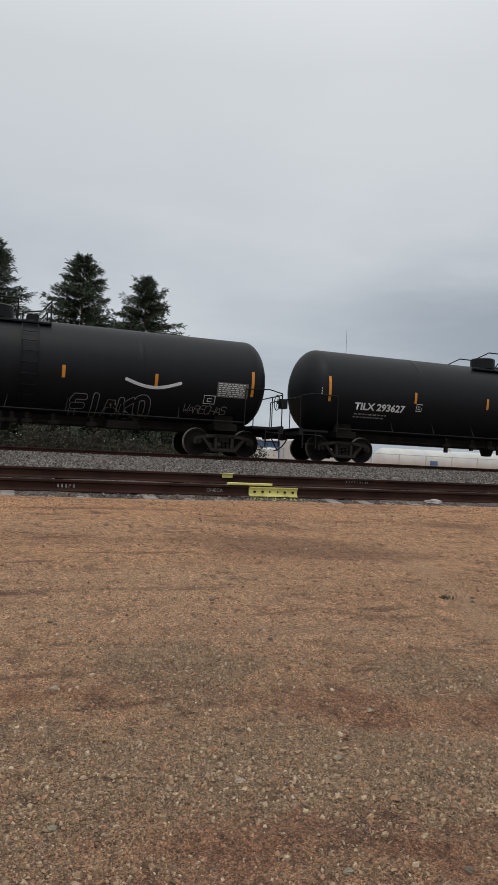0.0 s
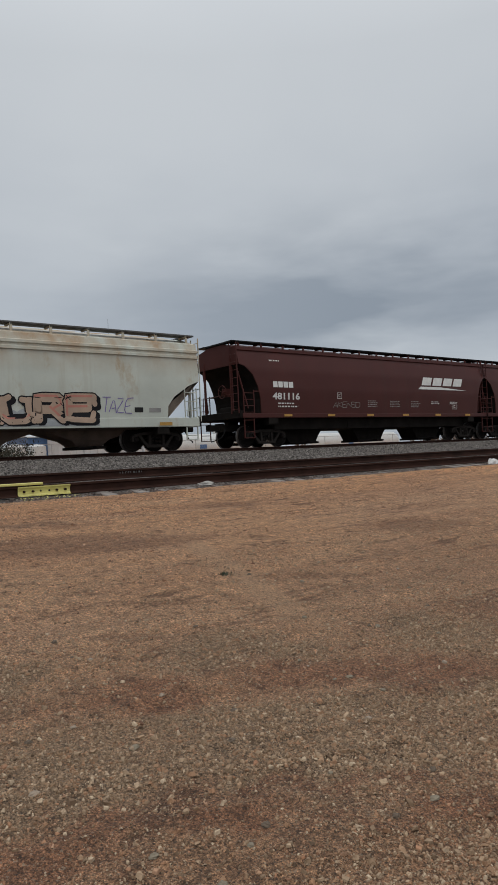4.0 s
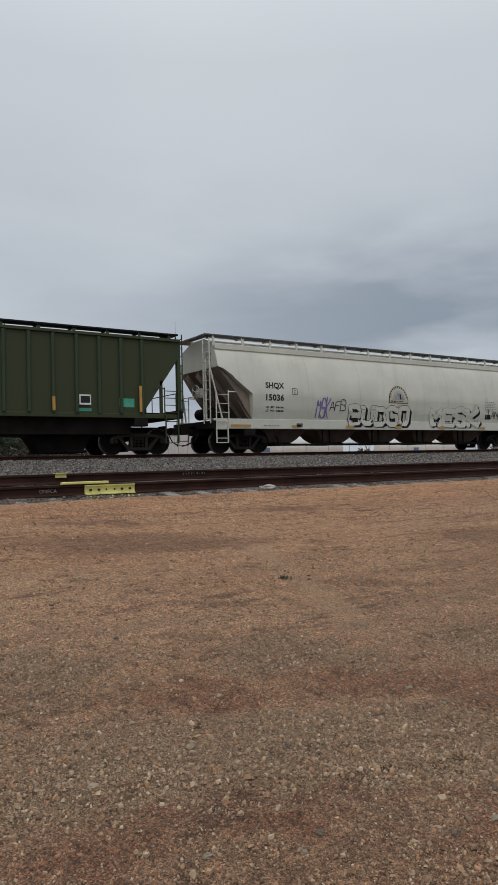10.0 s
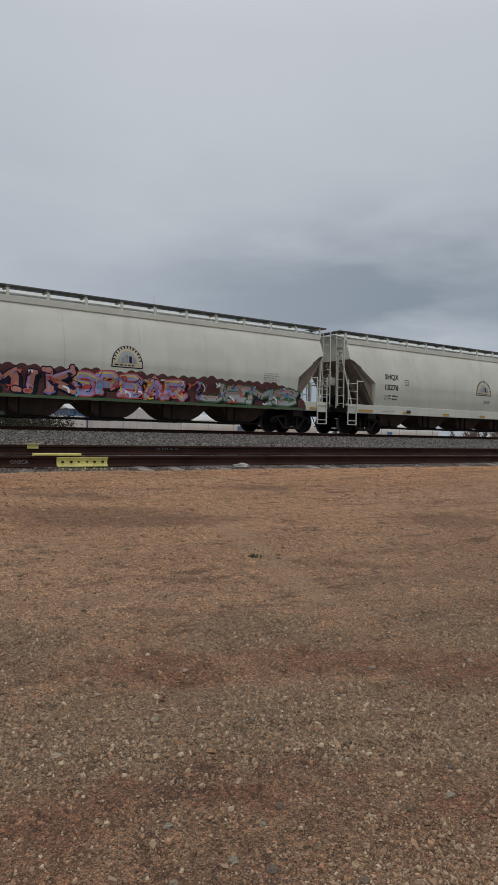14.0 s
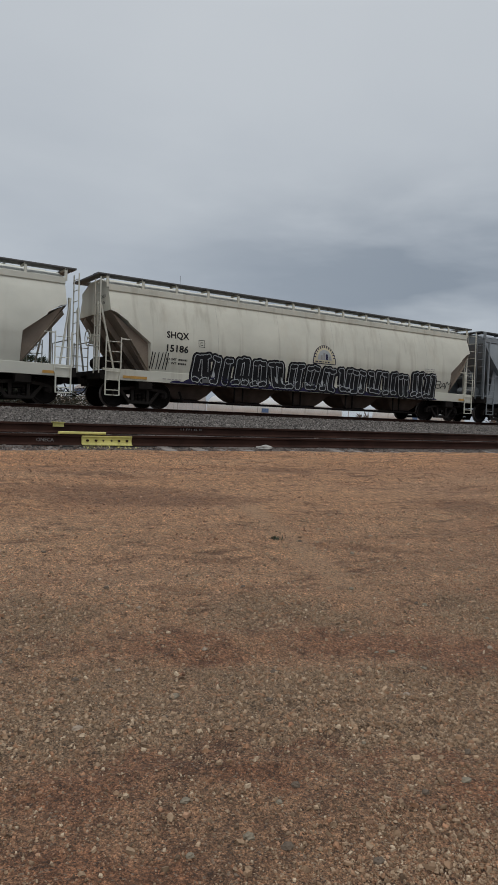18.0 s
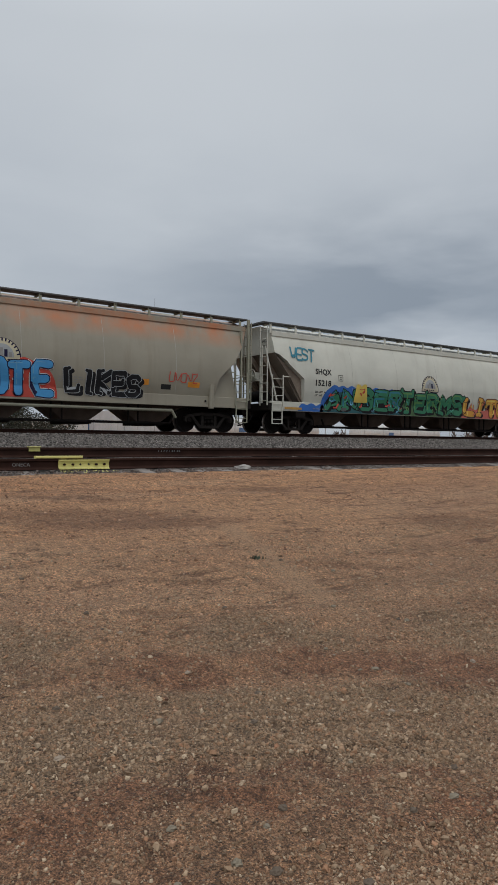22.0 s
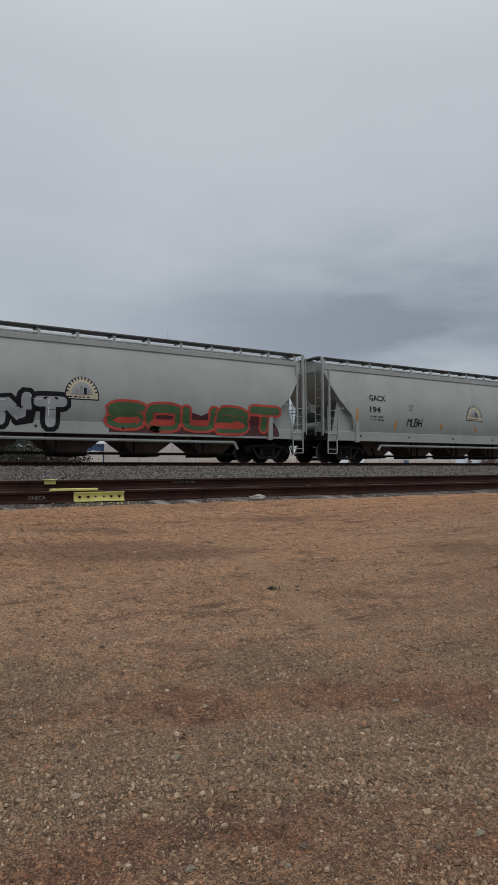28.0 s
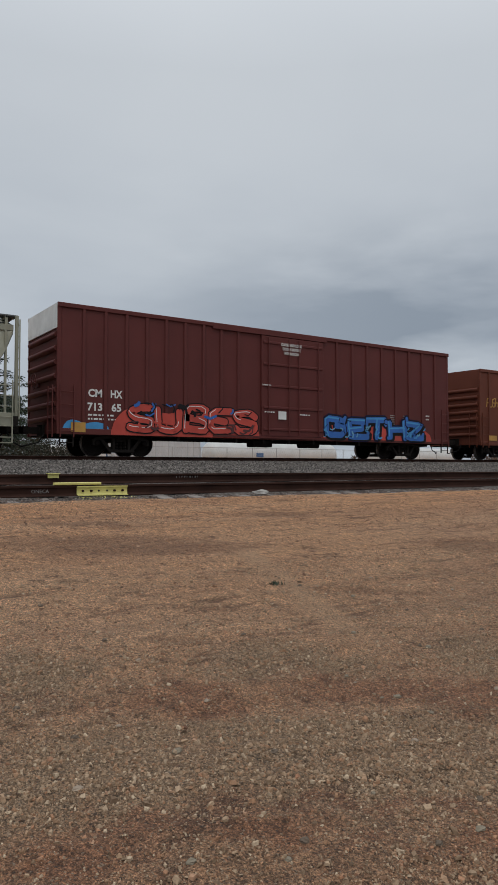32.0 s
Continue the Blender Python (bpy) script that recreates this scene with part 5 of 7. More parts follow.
    for s in (-1, 1):
        part("stub_sill", lambda s=s: Geo().box(*sorted((s * half, s * (centres / 2 - 1.2))), -0.3, 0.3, 0.72, 1.0, 0.03), M["under"], car, key=("stub_sill", half, s))
    for k in range(bays):
        x = (k - (bays - 1) / 2) * {"round": 2.82, "belted": 2.82, "flat": 3.8}.get(kind, 4.5)
        part("hopper_bay", lambda: bay(kind), M["bay" if kind in ("round", "belted", "flat") else "under"], car, "grime-dark discharge bay", key=("bay", kind), at=(x, 0, 0))
        part("outlet_gate", lambda: gate(kind), M["under"], car, key=("gate", kind), at=(x, 0, 0))
    if pipe_run:
        a = centres / 2 - 1.7
        z = 0.30
        part("discharge_pipe", lambda: Geo().tube((-a, -1.05, z), (a, -1.05, z), 0.045, 8).tube((-a, -1.05, z), (-a - 0.15, -1.05, z + 0.35), 0.045, 8).tube((a, -1.05, z), (a + 0.15, -1.05, z + 0.35), 0.045, 8), M["wheel"], car, key=("pipe", kind, half))
        for k in range(bays - 1):
            x = (k - (bays - 2) / 2) * 2.82 + 0.35
            part("pipe_hanger", lambda: Geo().box(-0.02, 0.02, -1.08, -1.02, 0.3, 0.95), M["wheel"], car, key="hanger", at=(x, 0, 0))
            part("pipe_hanger", None, M["wheel"], car, key="hanger", at=(x + 0.38, 0, 0))
        if kind == "belted":
            part("vacuum_pipe", lambda: Geo().pipe([(-a - 0.1, -1.4, 0.55), (-a + 0.05, -1.4, 0.76), (a - 0.1, -1.4, 0.76), (a + 0.05, -1.4, 0.5)], 0.055, 8), M[end], car, key=("vacuum", half))
    # roof walkway on brackets
    zw = SECTIONS[kind][-1][0] + 0.02
    for q in (-1, 1):
        part("walkway", lambda q=q: Geo().box(-half - 0.1, half + 0.1, *sorted((q * 0.72, q * 1.24)), zw, zw + 0.06, 0.012), M[walk_tone], car, "dark steel roof walkway", key=("walkway", kind, half, q))
    n = 14
    for k in range(n + 1):
        x = -half + 0.25 + (2 * half - 0.5) * k / n
        part("walkway_bracket", lambda: Geo().box(-0.045, 0.045, -1.25, -1.19, 4.05, zw, 0.01).box(-0.035, 0.035, -1.25, -0.72, zw - 0.05, zw - 0.002), M[end], car, key=("bracket", kind), at=(x, 0, 0))
    for k in range(5):
        x = (k - 2) * half * 0.38
        part("hatch", lambda: Geo().box(-half * 0.17, half * 0.17, -0.33, 0.33, zw - 0.06, zw + 0.05, 0.03), M[end], car, key=("hatch", kind, half), at=(x, 0, 0))
    part("end_walkway", lambda: Geo().box(-half - 0.08, -half + 0.22, -0.74, 0.74, zw + 0.002, zw + 0.055).box(half - 0.22, half + 0.08, -0.74, 0.74, zw + 0.002, zw + 0.055), M[walk_tone], car, key=("end_walkway", kind, half))
    for x in seams:
        weld(car, x, low + 0.05, 3.85, side, M["seam"])
    brake_wheel(car, -half - 0.12, -0.45, 2.35, M[end])
    part("air_reservoir", lambda: Geo().tube((-half + 0.55, -0.55, 1.55), (-half + 0.55, 0.5, 1.55), 0.22, 14).tube((-half + 1.05, -0.2, 1.45), (-half + 1.05, 0.3, 1.45), 0.15, 12), M[end if kind == "belted" else "under"], car, key=("reservoir", half), smooth=40)
    coupler(car, half, half + 0.52, M["under"])
    for s in (-1, 1):
        truck(car, s * centres / 2, place)
    proud = side(sill[1]) + 0.022
    return car, lambda z: max(side(z), proud) if z < sill[1] + 0.01 else side(z)


def lathe_x(profile, n=36):
    """Turned about the x axis: profile of (x, radius)."""
    g = Geo()
    m = len(profile)
    g.put([(x, r * math.cos(2 * math.pi * k / n), r * math.sin(2 * math.pi * k / n)) for k in range(n) for x, r in profile], [(k * m + j, ((k + 1) % n) * m + j, ((k + 1) % n) * m + j + 1, k * m + j + 1) for k in range(n) for j in range(m - 1)])
    return g


TANK_R, TANK_Z, TANK_HALF = 1.53, 2.61, 8.78


def tank_side(z):
    d = min(1.0, abs(z - TANK_Z) / TANK_R)
    return TANK_R * math.sqrt(max(0.0, 1 - d * d)) + 0.004


def tank_car(label, place, kind=1):
    car = car_base("tank_car", label, place, "tank cars of the train")
    R, zc, half = TANK_R, TANK_Z, TANK_HALF

    def vessel():
        head = [(-half + 0.78 * (1 - math.cos(a)), R * math.sin(a)) for a in [math.pi / 2 * k / 9 for k in range(10)]]
        straight = [(-half + 0.82, R), (-half + 0.86, R), (-4.3, R), (-4.22, R), (-4.2, R + 0.008), (-4.12, R + 0.008), (-4.1, R), (-4.02, R)]
        prof = head + straight + [(0, R)] + [(-x, r) for x, r in reversed(straight)] + [(-x, r) for x, r in reversed(head)]
        return lathe_x(prof, 48).moved(0, 0, zc)

    part("tank", vessel, M["tank_black"], car, key="vessel", smooth=30)
    part("center_sill", lambda: Geo().box(-9.0, 9.0, -0.3, 0.3, 0.78, 1.12, 0.03), M["under"], car, key="tank_sill")
    for s in (-1, 1):
        x = s * 7.15
        part("saddle", lambda: Geo().prism([(-0.4, 0.95), (0.4, 0.95), (0.3, 1.45), (-0.3, 1.45)], -0.92, -0.82).prism([(-0.4, 0.95), (0.4, 0.95), (0.3, 1.55), (-0.3, 1.55)], 1.02, 1.12).box(-0.4, 0.4, -1.2, 1.2, 0.86, 1.1, 0.03), M["under"], car, key="saddle", at=(x, 0, 0))
        part("end_platform", lambda s=s: Geo().box(*sorted((s * 8.0, s * 9.15)), -1.45, 1.45, 1.0, 1.07).box(*sorted((s * 9.02, s * 9.15)), -1.5, 1.5, 0.86, 1.12, 0.02), M["black_steel"], car, key=("tank_platform", s))
        part("end_handrail", lambda s=s: Geo().pipe([(s * 9.1, -1.42, 1.05), (s * 9.1, -1.42, 2.25), (s * 8.6, -1.5, 2.35), (s * 7.7, -1.55, 2.3), (s * 7.7, -1.5, 1.05)], 0.02).pipe([(s * 9.1, -1.42, 2.2), (s * 9.1, 1.42, 2.2), (s * 9.1, 1.42, 1.05)], 0.02).tube((s * 9.1, -0.5, 1.05), (s * 9.1, -0.5, 2.2), 0.018), M["black_steel"], car, key=("tank_rail", s))
        part("step", lambda s=s: ladder_geo(*sorted((s * 8.5, s * 9.0)), -1.46, 0.4, 1.05, 2, 0.02), M["black_steel"], car, key=("tank_step", s))
        for q in (-1, 1):
            part("side_handrail", lambda q=q: Geo().tube((-7.7, q * 1.5, 1.16), (7.7, q * 1.5, 1.16), 0.022, 6), M["black_steel"], car, key=("side_rail", q)) if s > 0 else None
    for k in range(7):
        x = -5.4 + 1.8 * k
        part("rail_bracket", lambda: Geo().tube((0, -1.5, 1.16), (0.1, -1.12, 1.62), 0.018, 5), M["black_steel"], car, key="rail_bracket", at=(x, 0, 0))
    # manway, valve housing and the top platform with its rails
    top = zc + R
    if kind == 1:
        man, wide, deck = -0.32, 0.49, (-1.45, 1.3)
        loops = (((-1.5, 4.25), (-0.75, 4.62), (0.27, 4.62)), ((0.42, 4.2), (1.0, 4.3), (1.27, 4.64)))
        climb = (0.42, 0.9)
    else:
        man, wide, deck = 0.14, 0.32, (-1.55, 0.5)
        loops = (((-2.25, 4.2), (-1.56, 4.57), (-1.1, 4.6)), ((-0.39, 4.57), (0.44, 4.58)))
        climb = (-0.35, 0.1)
    part("manway", lambda: Geo().lathe([(0.0, 0.38), (wide - 0.06, 0.38), (wide, 0.34), (wide, -0.05)], 20), M["tank_black"], car, key=("manway", kind), smooth=40, at=(man, 0, top)).rotation_euler = (math.pi / 2, 0, 0)
    part("valve_box", lambda: Geo().box(deck[1] - 0.75, deck[1] - 0.35, -0.3, 0.3, top - 0.02, top + 0.16, 0.05), M["tank_black"], car, key=("valve_box", kind))
    part("top_platform", lambda: Geo().box(*deck, -0.98, -0.55, top - 0.24, top - 0.19).box(*deck, 0.55, 0.98, top - 0.24, top - 0.19), M["black_steel"], car, key=("top_platform", kind))
    for n_, loop in enumerate(loops):
        for y in (-0.93, 0.93):
            part("platform_railing", lambda: Geo().pipe([(loop[0][0], y, top - 0.25)] + [(x, y, z) for x, z in loop] + [(loop[-1][0], y, top - 0.25)], 0.024), M["black_steel"], car, key=("tank_railing", kind, n_, y))

    def climbing():
        g = Geo()
        turn = [(-(R + 0.07) * math.cos(a), zc + (R + 0.07) * math.sin(a)) for a in [-0.9 + 0.22 * q for q in range(10)]]
        for x in climb:
            g.pipe([(x, y, z) for y, z in turn], 0.018)
        for y, z in turn:
            g.tube((climb[0], y, z), (climb[1], y, z), 0.014)
        return g

    part("ladder", climbing, M["tank_black"], car, key=("tank_ladder", kind))
    for k, x in enumerate((-2.6, -1.4, -0.5, -0.1, 0.25, 0.7, 1.5, 2.7, 4.1)):
        part("bottom_fitting", lambda k=k: Geo().box(-0.06, 0.06, -0.9, -0.78, 0.55 + 0.12 * (k % 3), 1.1).box(-0.16, 0.16, -0.93, -0.75, 0.75, 0.88, 0.02), M["under"], car, key=("fitting", k % 3), at=(x, 0, 0))
    part("outlet_skid", lambda: Geo().lathe([(0.0, 0.62), (0.2, 0.60), (0.3, 0.3), (0.45, 0.0)], 16), M["tank_black"], car, key="skid", at=(0, 0, 1.12)).rotation_euler = (-math.pi / 2, 0, 0)
    part("brake_rod", lambda: Geo().tube((-5, -0.7, 0.85), (5.4, -0.7, 0.85), 0.025).box(3.2, 4.2, -0.95, -0.55, 0.72, 1.0, 0.04), M["under"], car, key="brake_rod")
    brake_wheel(car, 9.2, -0.7, 2.0, M["black_steel"])
    coupler(car, 9.1, 9.47, M["under"])
    for s in (-1, 1):
        truck(car, s * 7.15, place)
    return car, tank_side


def boxcar(label, place, body, half, top, centres, ribs, door, end_cap):
    car = car_base("boxcar", label, place, "boxcars of the train")
    side = lambda z: 1.58

    def walls():
        g = Geo()
        eave = top - 0.06
        ring = [(-1.58, 0.74), (-1.58, eave), (-1.5, eave + 0.04), (0, top), (1.5, eave + 0.04), (1.58, eave), (1.58, 0.74)]
        n = len(ring)
        g.put([(x, y, z) for x in (-half + 0.04, half - 0.04) for y, z in ring], [tuple(range(n)), tuple(range(2 * n - 1, n - 1, -1))] + [(k, n + k, n + (k + 1) % n, (k + 1) % n) for k in range(n)])
        return g

    part("body", walls, M[body], car)
    eave = top - 0.06
    for q in (-1, 1):
        part("roof_edge", Geo().box(-half, half, *sorted((q * 1.57, q * 1.64)), eave - 0.10, eave + 0.05, 0.015), M[body], car)
        part("side_sill", Geo().box(-half, half, *sorted((q * 1.55, q * 1.63)), 0.70, 0.90, 0.015), M[body], car)
        if q < 0:
            for x in ribs:
                part("side_post", lambda: Geo().box(-0.06, 0.06, -1.635, -1.57, 0.9, eave - 0.1, 0.02), M[body], car, key=("rib", top), at=(x, 0, 0))
    # corrugated ends
    for s in (-1, 1):
        for k in range(7):
            z = 1.25 + k * (top - 2.2) / 6.2
            part("end_corrugation", lambda s=s: Geo().tube((s * (half - 0.04), -1.45, 0), (s * (half - 0.04), 1.45, 0), 0.10, 10), M[body], car, key=("corrugation", half, s), smooth=50, at=(0, 0, z))
        for q in (-1, 1):
            part("corner_post", Geo().box(*sorted((s * (half - 0.14), s * half)), *sorted((q * 1.5, q * 1.6)), 0.72, eave, 0.02), M[body], car)
        part("ladder", ladder_geo(*sorted((s * (half - 0.1), s * (half - 0.55))), -1.66, 0.6, 2.3, 4), M[body], car)
        part("end_ladder", end_ladder_geo(s * (half + 0.1), -1.45, -1.0, 0.6, 2.3, 4), M[body], car)
        part("step", ladder_geo(*sorted((s * (half - 0.1), s * (half - 0.55))), -1.6, 0.3, 0.8, 2, 0.02), M["under"], car)
        if end_cap:
            part("end_panel", Geo().box(*sorted((s * (half - 0.045), s * (half + 0.012))), -1.57, 1.57, eave - 0.78, eave + 0.03), M["letter_white"], car, "white-painted panel across the top of the end")
    part("under_frame", Geo().box(-half + 0.1, half - 0.1, -0.35, 0.35, 0.62, 0.95).box(-half + 0.1, half - 0.1, -1.5, 1.5, 0.70, 0.76), M["under"], car)
    for x in np.arange(-5.0, 5.1, 1.25):
        part("sill_bracket", lambda: Geo().box(-0.05, 0.05, -1.58, -1.5, 0.55, 0.75), M["under"], car, key="sill_bracket", at=(float(x), 0, 0))
    part("brake_rod", Geo().tube((-5.2, -0.9, 0.6), (5.2, -0.9, 0.6), 0.025).box(-1.4, -0.5, -1.1, -0.6, 0.42, 0.72, 0.05).tube((1.0, -0.9, 0.55), (2.0, -0.9, 0.55), 0.14, 12), M["under"], car)
    # sliding door with its rails, panels and locking bars
    x0, x1, z0, z1 = door
    d = part("door", Geo().box(x0, x1, -1.665, -1.585, z0, z1, 0.02), M[body], car, "red sliding plug door")
    for k in range(5):
        z = z0 + 0.25 + k * (z1 - z0 - 0.5) / 4
        part("door_rib", Geo().box(x0 + 0.08, x1 - 0.08, -1.70, -1.66, z - 0.05, z + 0.05, 0.015), M[body], d)
    for x in (x0 + 0.3, (x0 + x1) / 2 - 0.25, (x0 + x1) / 2 + 0.25, x1 - 0.3):
        part("locking_bar", Geo().tube((x, -1.715, z0 + 0.05), (x, -1.715, z1 - 0.05), 0.022, 6), M[body], d)
    part("door_track", Geo().box(x0 - 2.2, x1 + 0.2, -1.68, -1.58, z0 - 0.1, z0 - 0.03).box(x0 - 2.2, x1 + 0.2, -1.67, -1.58, z1 + 0.03, z1 + 0.12), M[body], car)
    brake_wheel(car, -half - 0.12, 0.5, 2.6, M[body])
    coupler(car, half, half + 0.7, M["under"])
    for s in (-1, 1):
        truck(car, s * centres / 2, place)
    return car, side

# ---- the cars in their order; places are along the train, in metres from the point abreast of the camera at the start ----


def tank_lettering(car, side, number, seed):
    W, A = M["letter_white"], M["amber"]
    if number:
        lettering(car, number, -6.97, 1.92, 0.24, W, side, 2.1)
        small_print(car, -6.92, 1.74, 1.7, 2, 0.055, M["letter_grey"], side, seed=seed)
        outline_box(car, -4.40, 2.0, 0.24, 0.27, W, side)
        small_print(car, -8.3, 2.55, 0.5, 3, 0.05, W, lambda z: tank_side(z) * 0.93, seed=seed + 4)
    places = (2.34, 5.4, 8.05) if number else (1.69, 4.62, 7.95)
    for x, z0, z1 in ((-8.02, 2.12, 3.02), (-4.47, 2.28, 2.68), (-1.22, 2.26, 2.68), (places[0], 2.2, 2.58), (places[1], 2.15, 2.55), (places[2], 2.05, 2.9)):
        patch(car, "reflector", x - 0.05, x + 0.05, z0, z1, A, side, "amber reflective strip")
    if number.endswith("627"):
        patch(car, "placard", 1.41, 2.14, 2.14, 2.40, A, side, "plain orange placard")
    if number:
        small_print(car, 2.78, 2.06, 1.0, 5, 0.045, W, side, seed=seed + 1)
        small_print(car, 4.2, 1.74, 1.2, 2, 0.045, W, side, seed=seed + 2)
    patch(car, "data_panel", 6.7, 7.8, 1.97, 2.46, M["letter_dim"], side, "dark data panel with fine white print")
    small_print(car, 6.75, 2.40, 1.0, 7, 0.034, W, side, off=0.010, seed=seed + 3)


def tanks():
    car, side = tank_car("black tank car with grey scrawled tags and amber strips", 0.3)
    tank_lettering(car, side, "", 3)
    graffiti(car, "FIAKO", 2.0, 1.0, 2.5, 0.84, side, "tank_black", "letter_grey", None, None, 0.16, 0.024, 4, 0.06)
    swoosh = Geo()
    pts = [(3.65 + 1.78 * k / 14, 2.31 - 0.2 * math.sin(math.pi * k / 14)) for k in range(15)]
    ribbon(swoosh, pts, 0.10, side, 0.012)
    part("graffiti_swoosh", swoosh, M["ink_white"], car)
    scrawl(car, "WARECHAS", 5.65, 1.38, 1.5, 0.3, side, "letter_grey", 0.02, 8)
    outline_box(car, 6.28, 1.72, 0.4, 0.28, M["letter_white"], side)
    cloud(car, -1.4, -0.3, 2.0, 3.1, side, "ink_silver", 0.5, seed=4)
    for number, place, seed in (("TILX 293627", 19.2, 21), ("TILX 292360", 38.0, 31)):
        car, side = tank_car("black tank car with white lettering and amber reflective strips", place, 1 if seed == 21 else 2)
        tank_lettering(car, side, number, seed)


def white_hopper():
    car, side = hopper("flat", "white covered hopper car, rust-stained, with coral and tan graffiti", 57.63, "white_rusted", 9.85, 16.36, 4, (0.88, 1.22), pipe_run=False)
    B = M["letter_black"]
    lettering(car, "DOWX", -7.6, 2.38, 0.24, B, side, 1.02)
    lettering(car, "68852", -7.6, 1.9, 0.24, B, side, 1.02)
    small_print(car, -7.6, 1.72, 0.9, 2, 0.06, B, side)
    cloud(car, -7.0, -1.0, 0.95, 2.0, side, "ink_sky", 0.8, seed=3)
    graffiti(car, "SOEF", -6.6, 0.98, 5.0, 1.35, side, "ink_pale_coral", "ink_black", "ink_sky", None, 0.42, 0.04, 5, 0.13, fat=1.15)
    splashes(car, -6.3, -1.9, 1.05, 1.85, 22, side, ["ink_coral", "ink_sky", "ink_coral", "ink_black"], 0.22, 6, 0.047)
    splashes(car, -6.2, -2.0, 1.85, 2.2, 16, side, ["ink_sky", "ink_teal"], 0.3, 16, 0.049)
    scrawl(car, "GMS", -0.35, 1.3, 1.0, 0.6, side, "ink_black", 0.03, 3)
    cloud(car, 0.7, 5.6, 0.95, 1.55, side, "ink_silver", 0.5, seed=9)
    graffiti(car, "CURE", 1.0, 0.96, 4.5, 1.12, side, "ink_tan", "ink_black", "ink_pale_coral", None, 0.36, 0.035, 9, 0.12, fat=1.12)
    scrawl(car, "TAZE", 5.7, 1.35, 1.2, 0.6, side, "ink_violet", 0.03, 5)
    patch(car, "plate", 7.0, 7.35, 1.42, 1.6, B, side, "small black plate")
    patch(car, "plate", 7.6, 8.1, 1.42, 1.58, M["letter_grey"], side)
    for x, tone in ((-8.4, "gold"), (8.0, "gold")):
        patch(car, "reflector", x, x + 0.55, 0.93, 1.05, M[tone], side, "yellow reflective strip", 0.03)
    small_print(car, -9.7, 4.0, 0.1, 1, 0.05, B, side)


def slabs(g, side, x, z, w, h, n, slant, off=0.007):
    """A row of plain slanted blocks in place of a company's letters."""
    cw = w / n
    for k in range(n):
        x0, x1 = x + k * cw, x + k * cw + cw * 0.84
        for a, b in ((0.0, 0.5), (0.5, 1.0)):
            za, zb = z + a * h, z + b * h
            g.put([(x0 + slant * a * h, -(side(za) + off), za), (x1 + slant * a * h, -(side(za) + off), za), (x1 + slant * b * h, -(side(zb) + off), zb), (x0 + slant * b * h, -(side(zb) + off), zb)], [(0, 1, 2, 3)])
    return g


def railroad_logo(car, side, x, z, w, h):
    """Slanted blocks above a long wedge, as plain pale shapes."""
    g = slabs(Geo(), side, x + 0.3, z + h * 0.34, w - 0.6, h * 0.66, 4, 0.5)
    zs = (z, z + h * 0.1, z + h * 0.22)
    ends = (x + w, x + w * 0.75, x + w * 0.45)
    for a in range(2):
        g.put([(x + a * 0.1, -(side(zs[a]) + 0.007), zs[a]), (ends[a], -(side(zs[a]) + 0.007), zs[a]), (ends[a + 1], -(side(zs[a + 1]) + 0.007), zs[a + 1]), (x + 0.1 + a * 0.1, -(side(zs[a + 1]) + 0.007), zs[a + 1])], [(0, 1, 2, 3)])
    part("company_logo", g, M["letter_white"], car, "pale slanted company mark above a wedge")


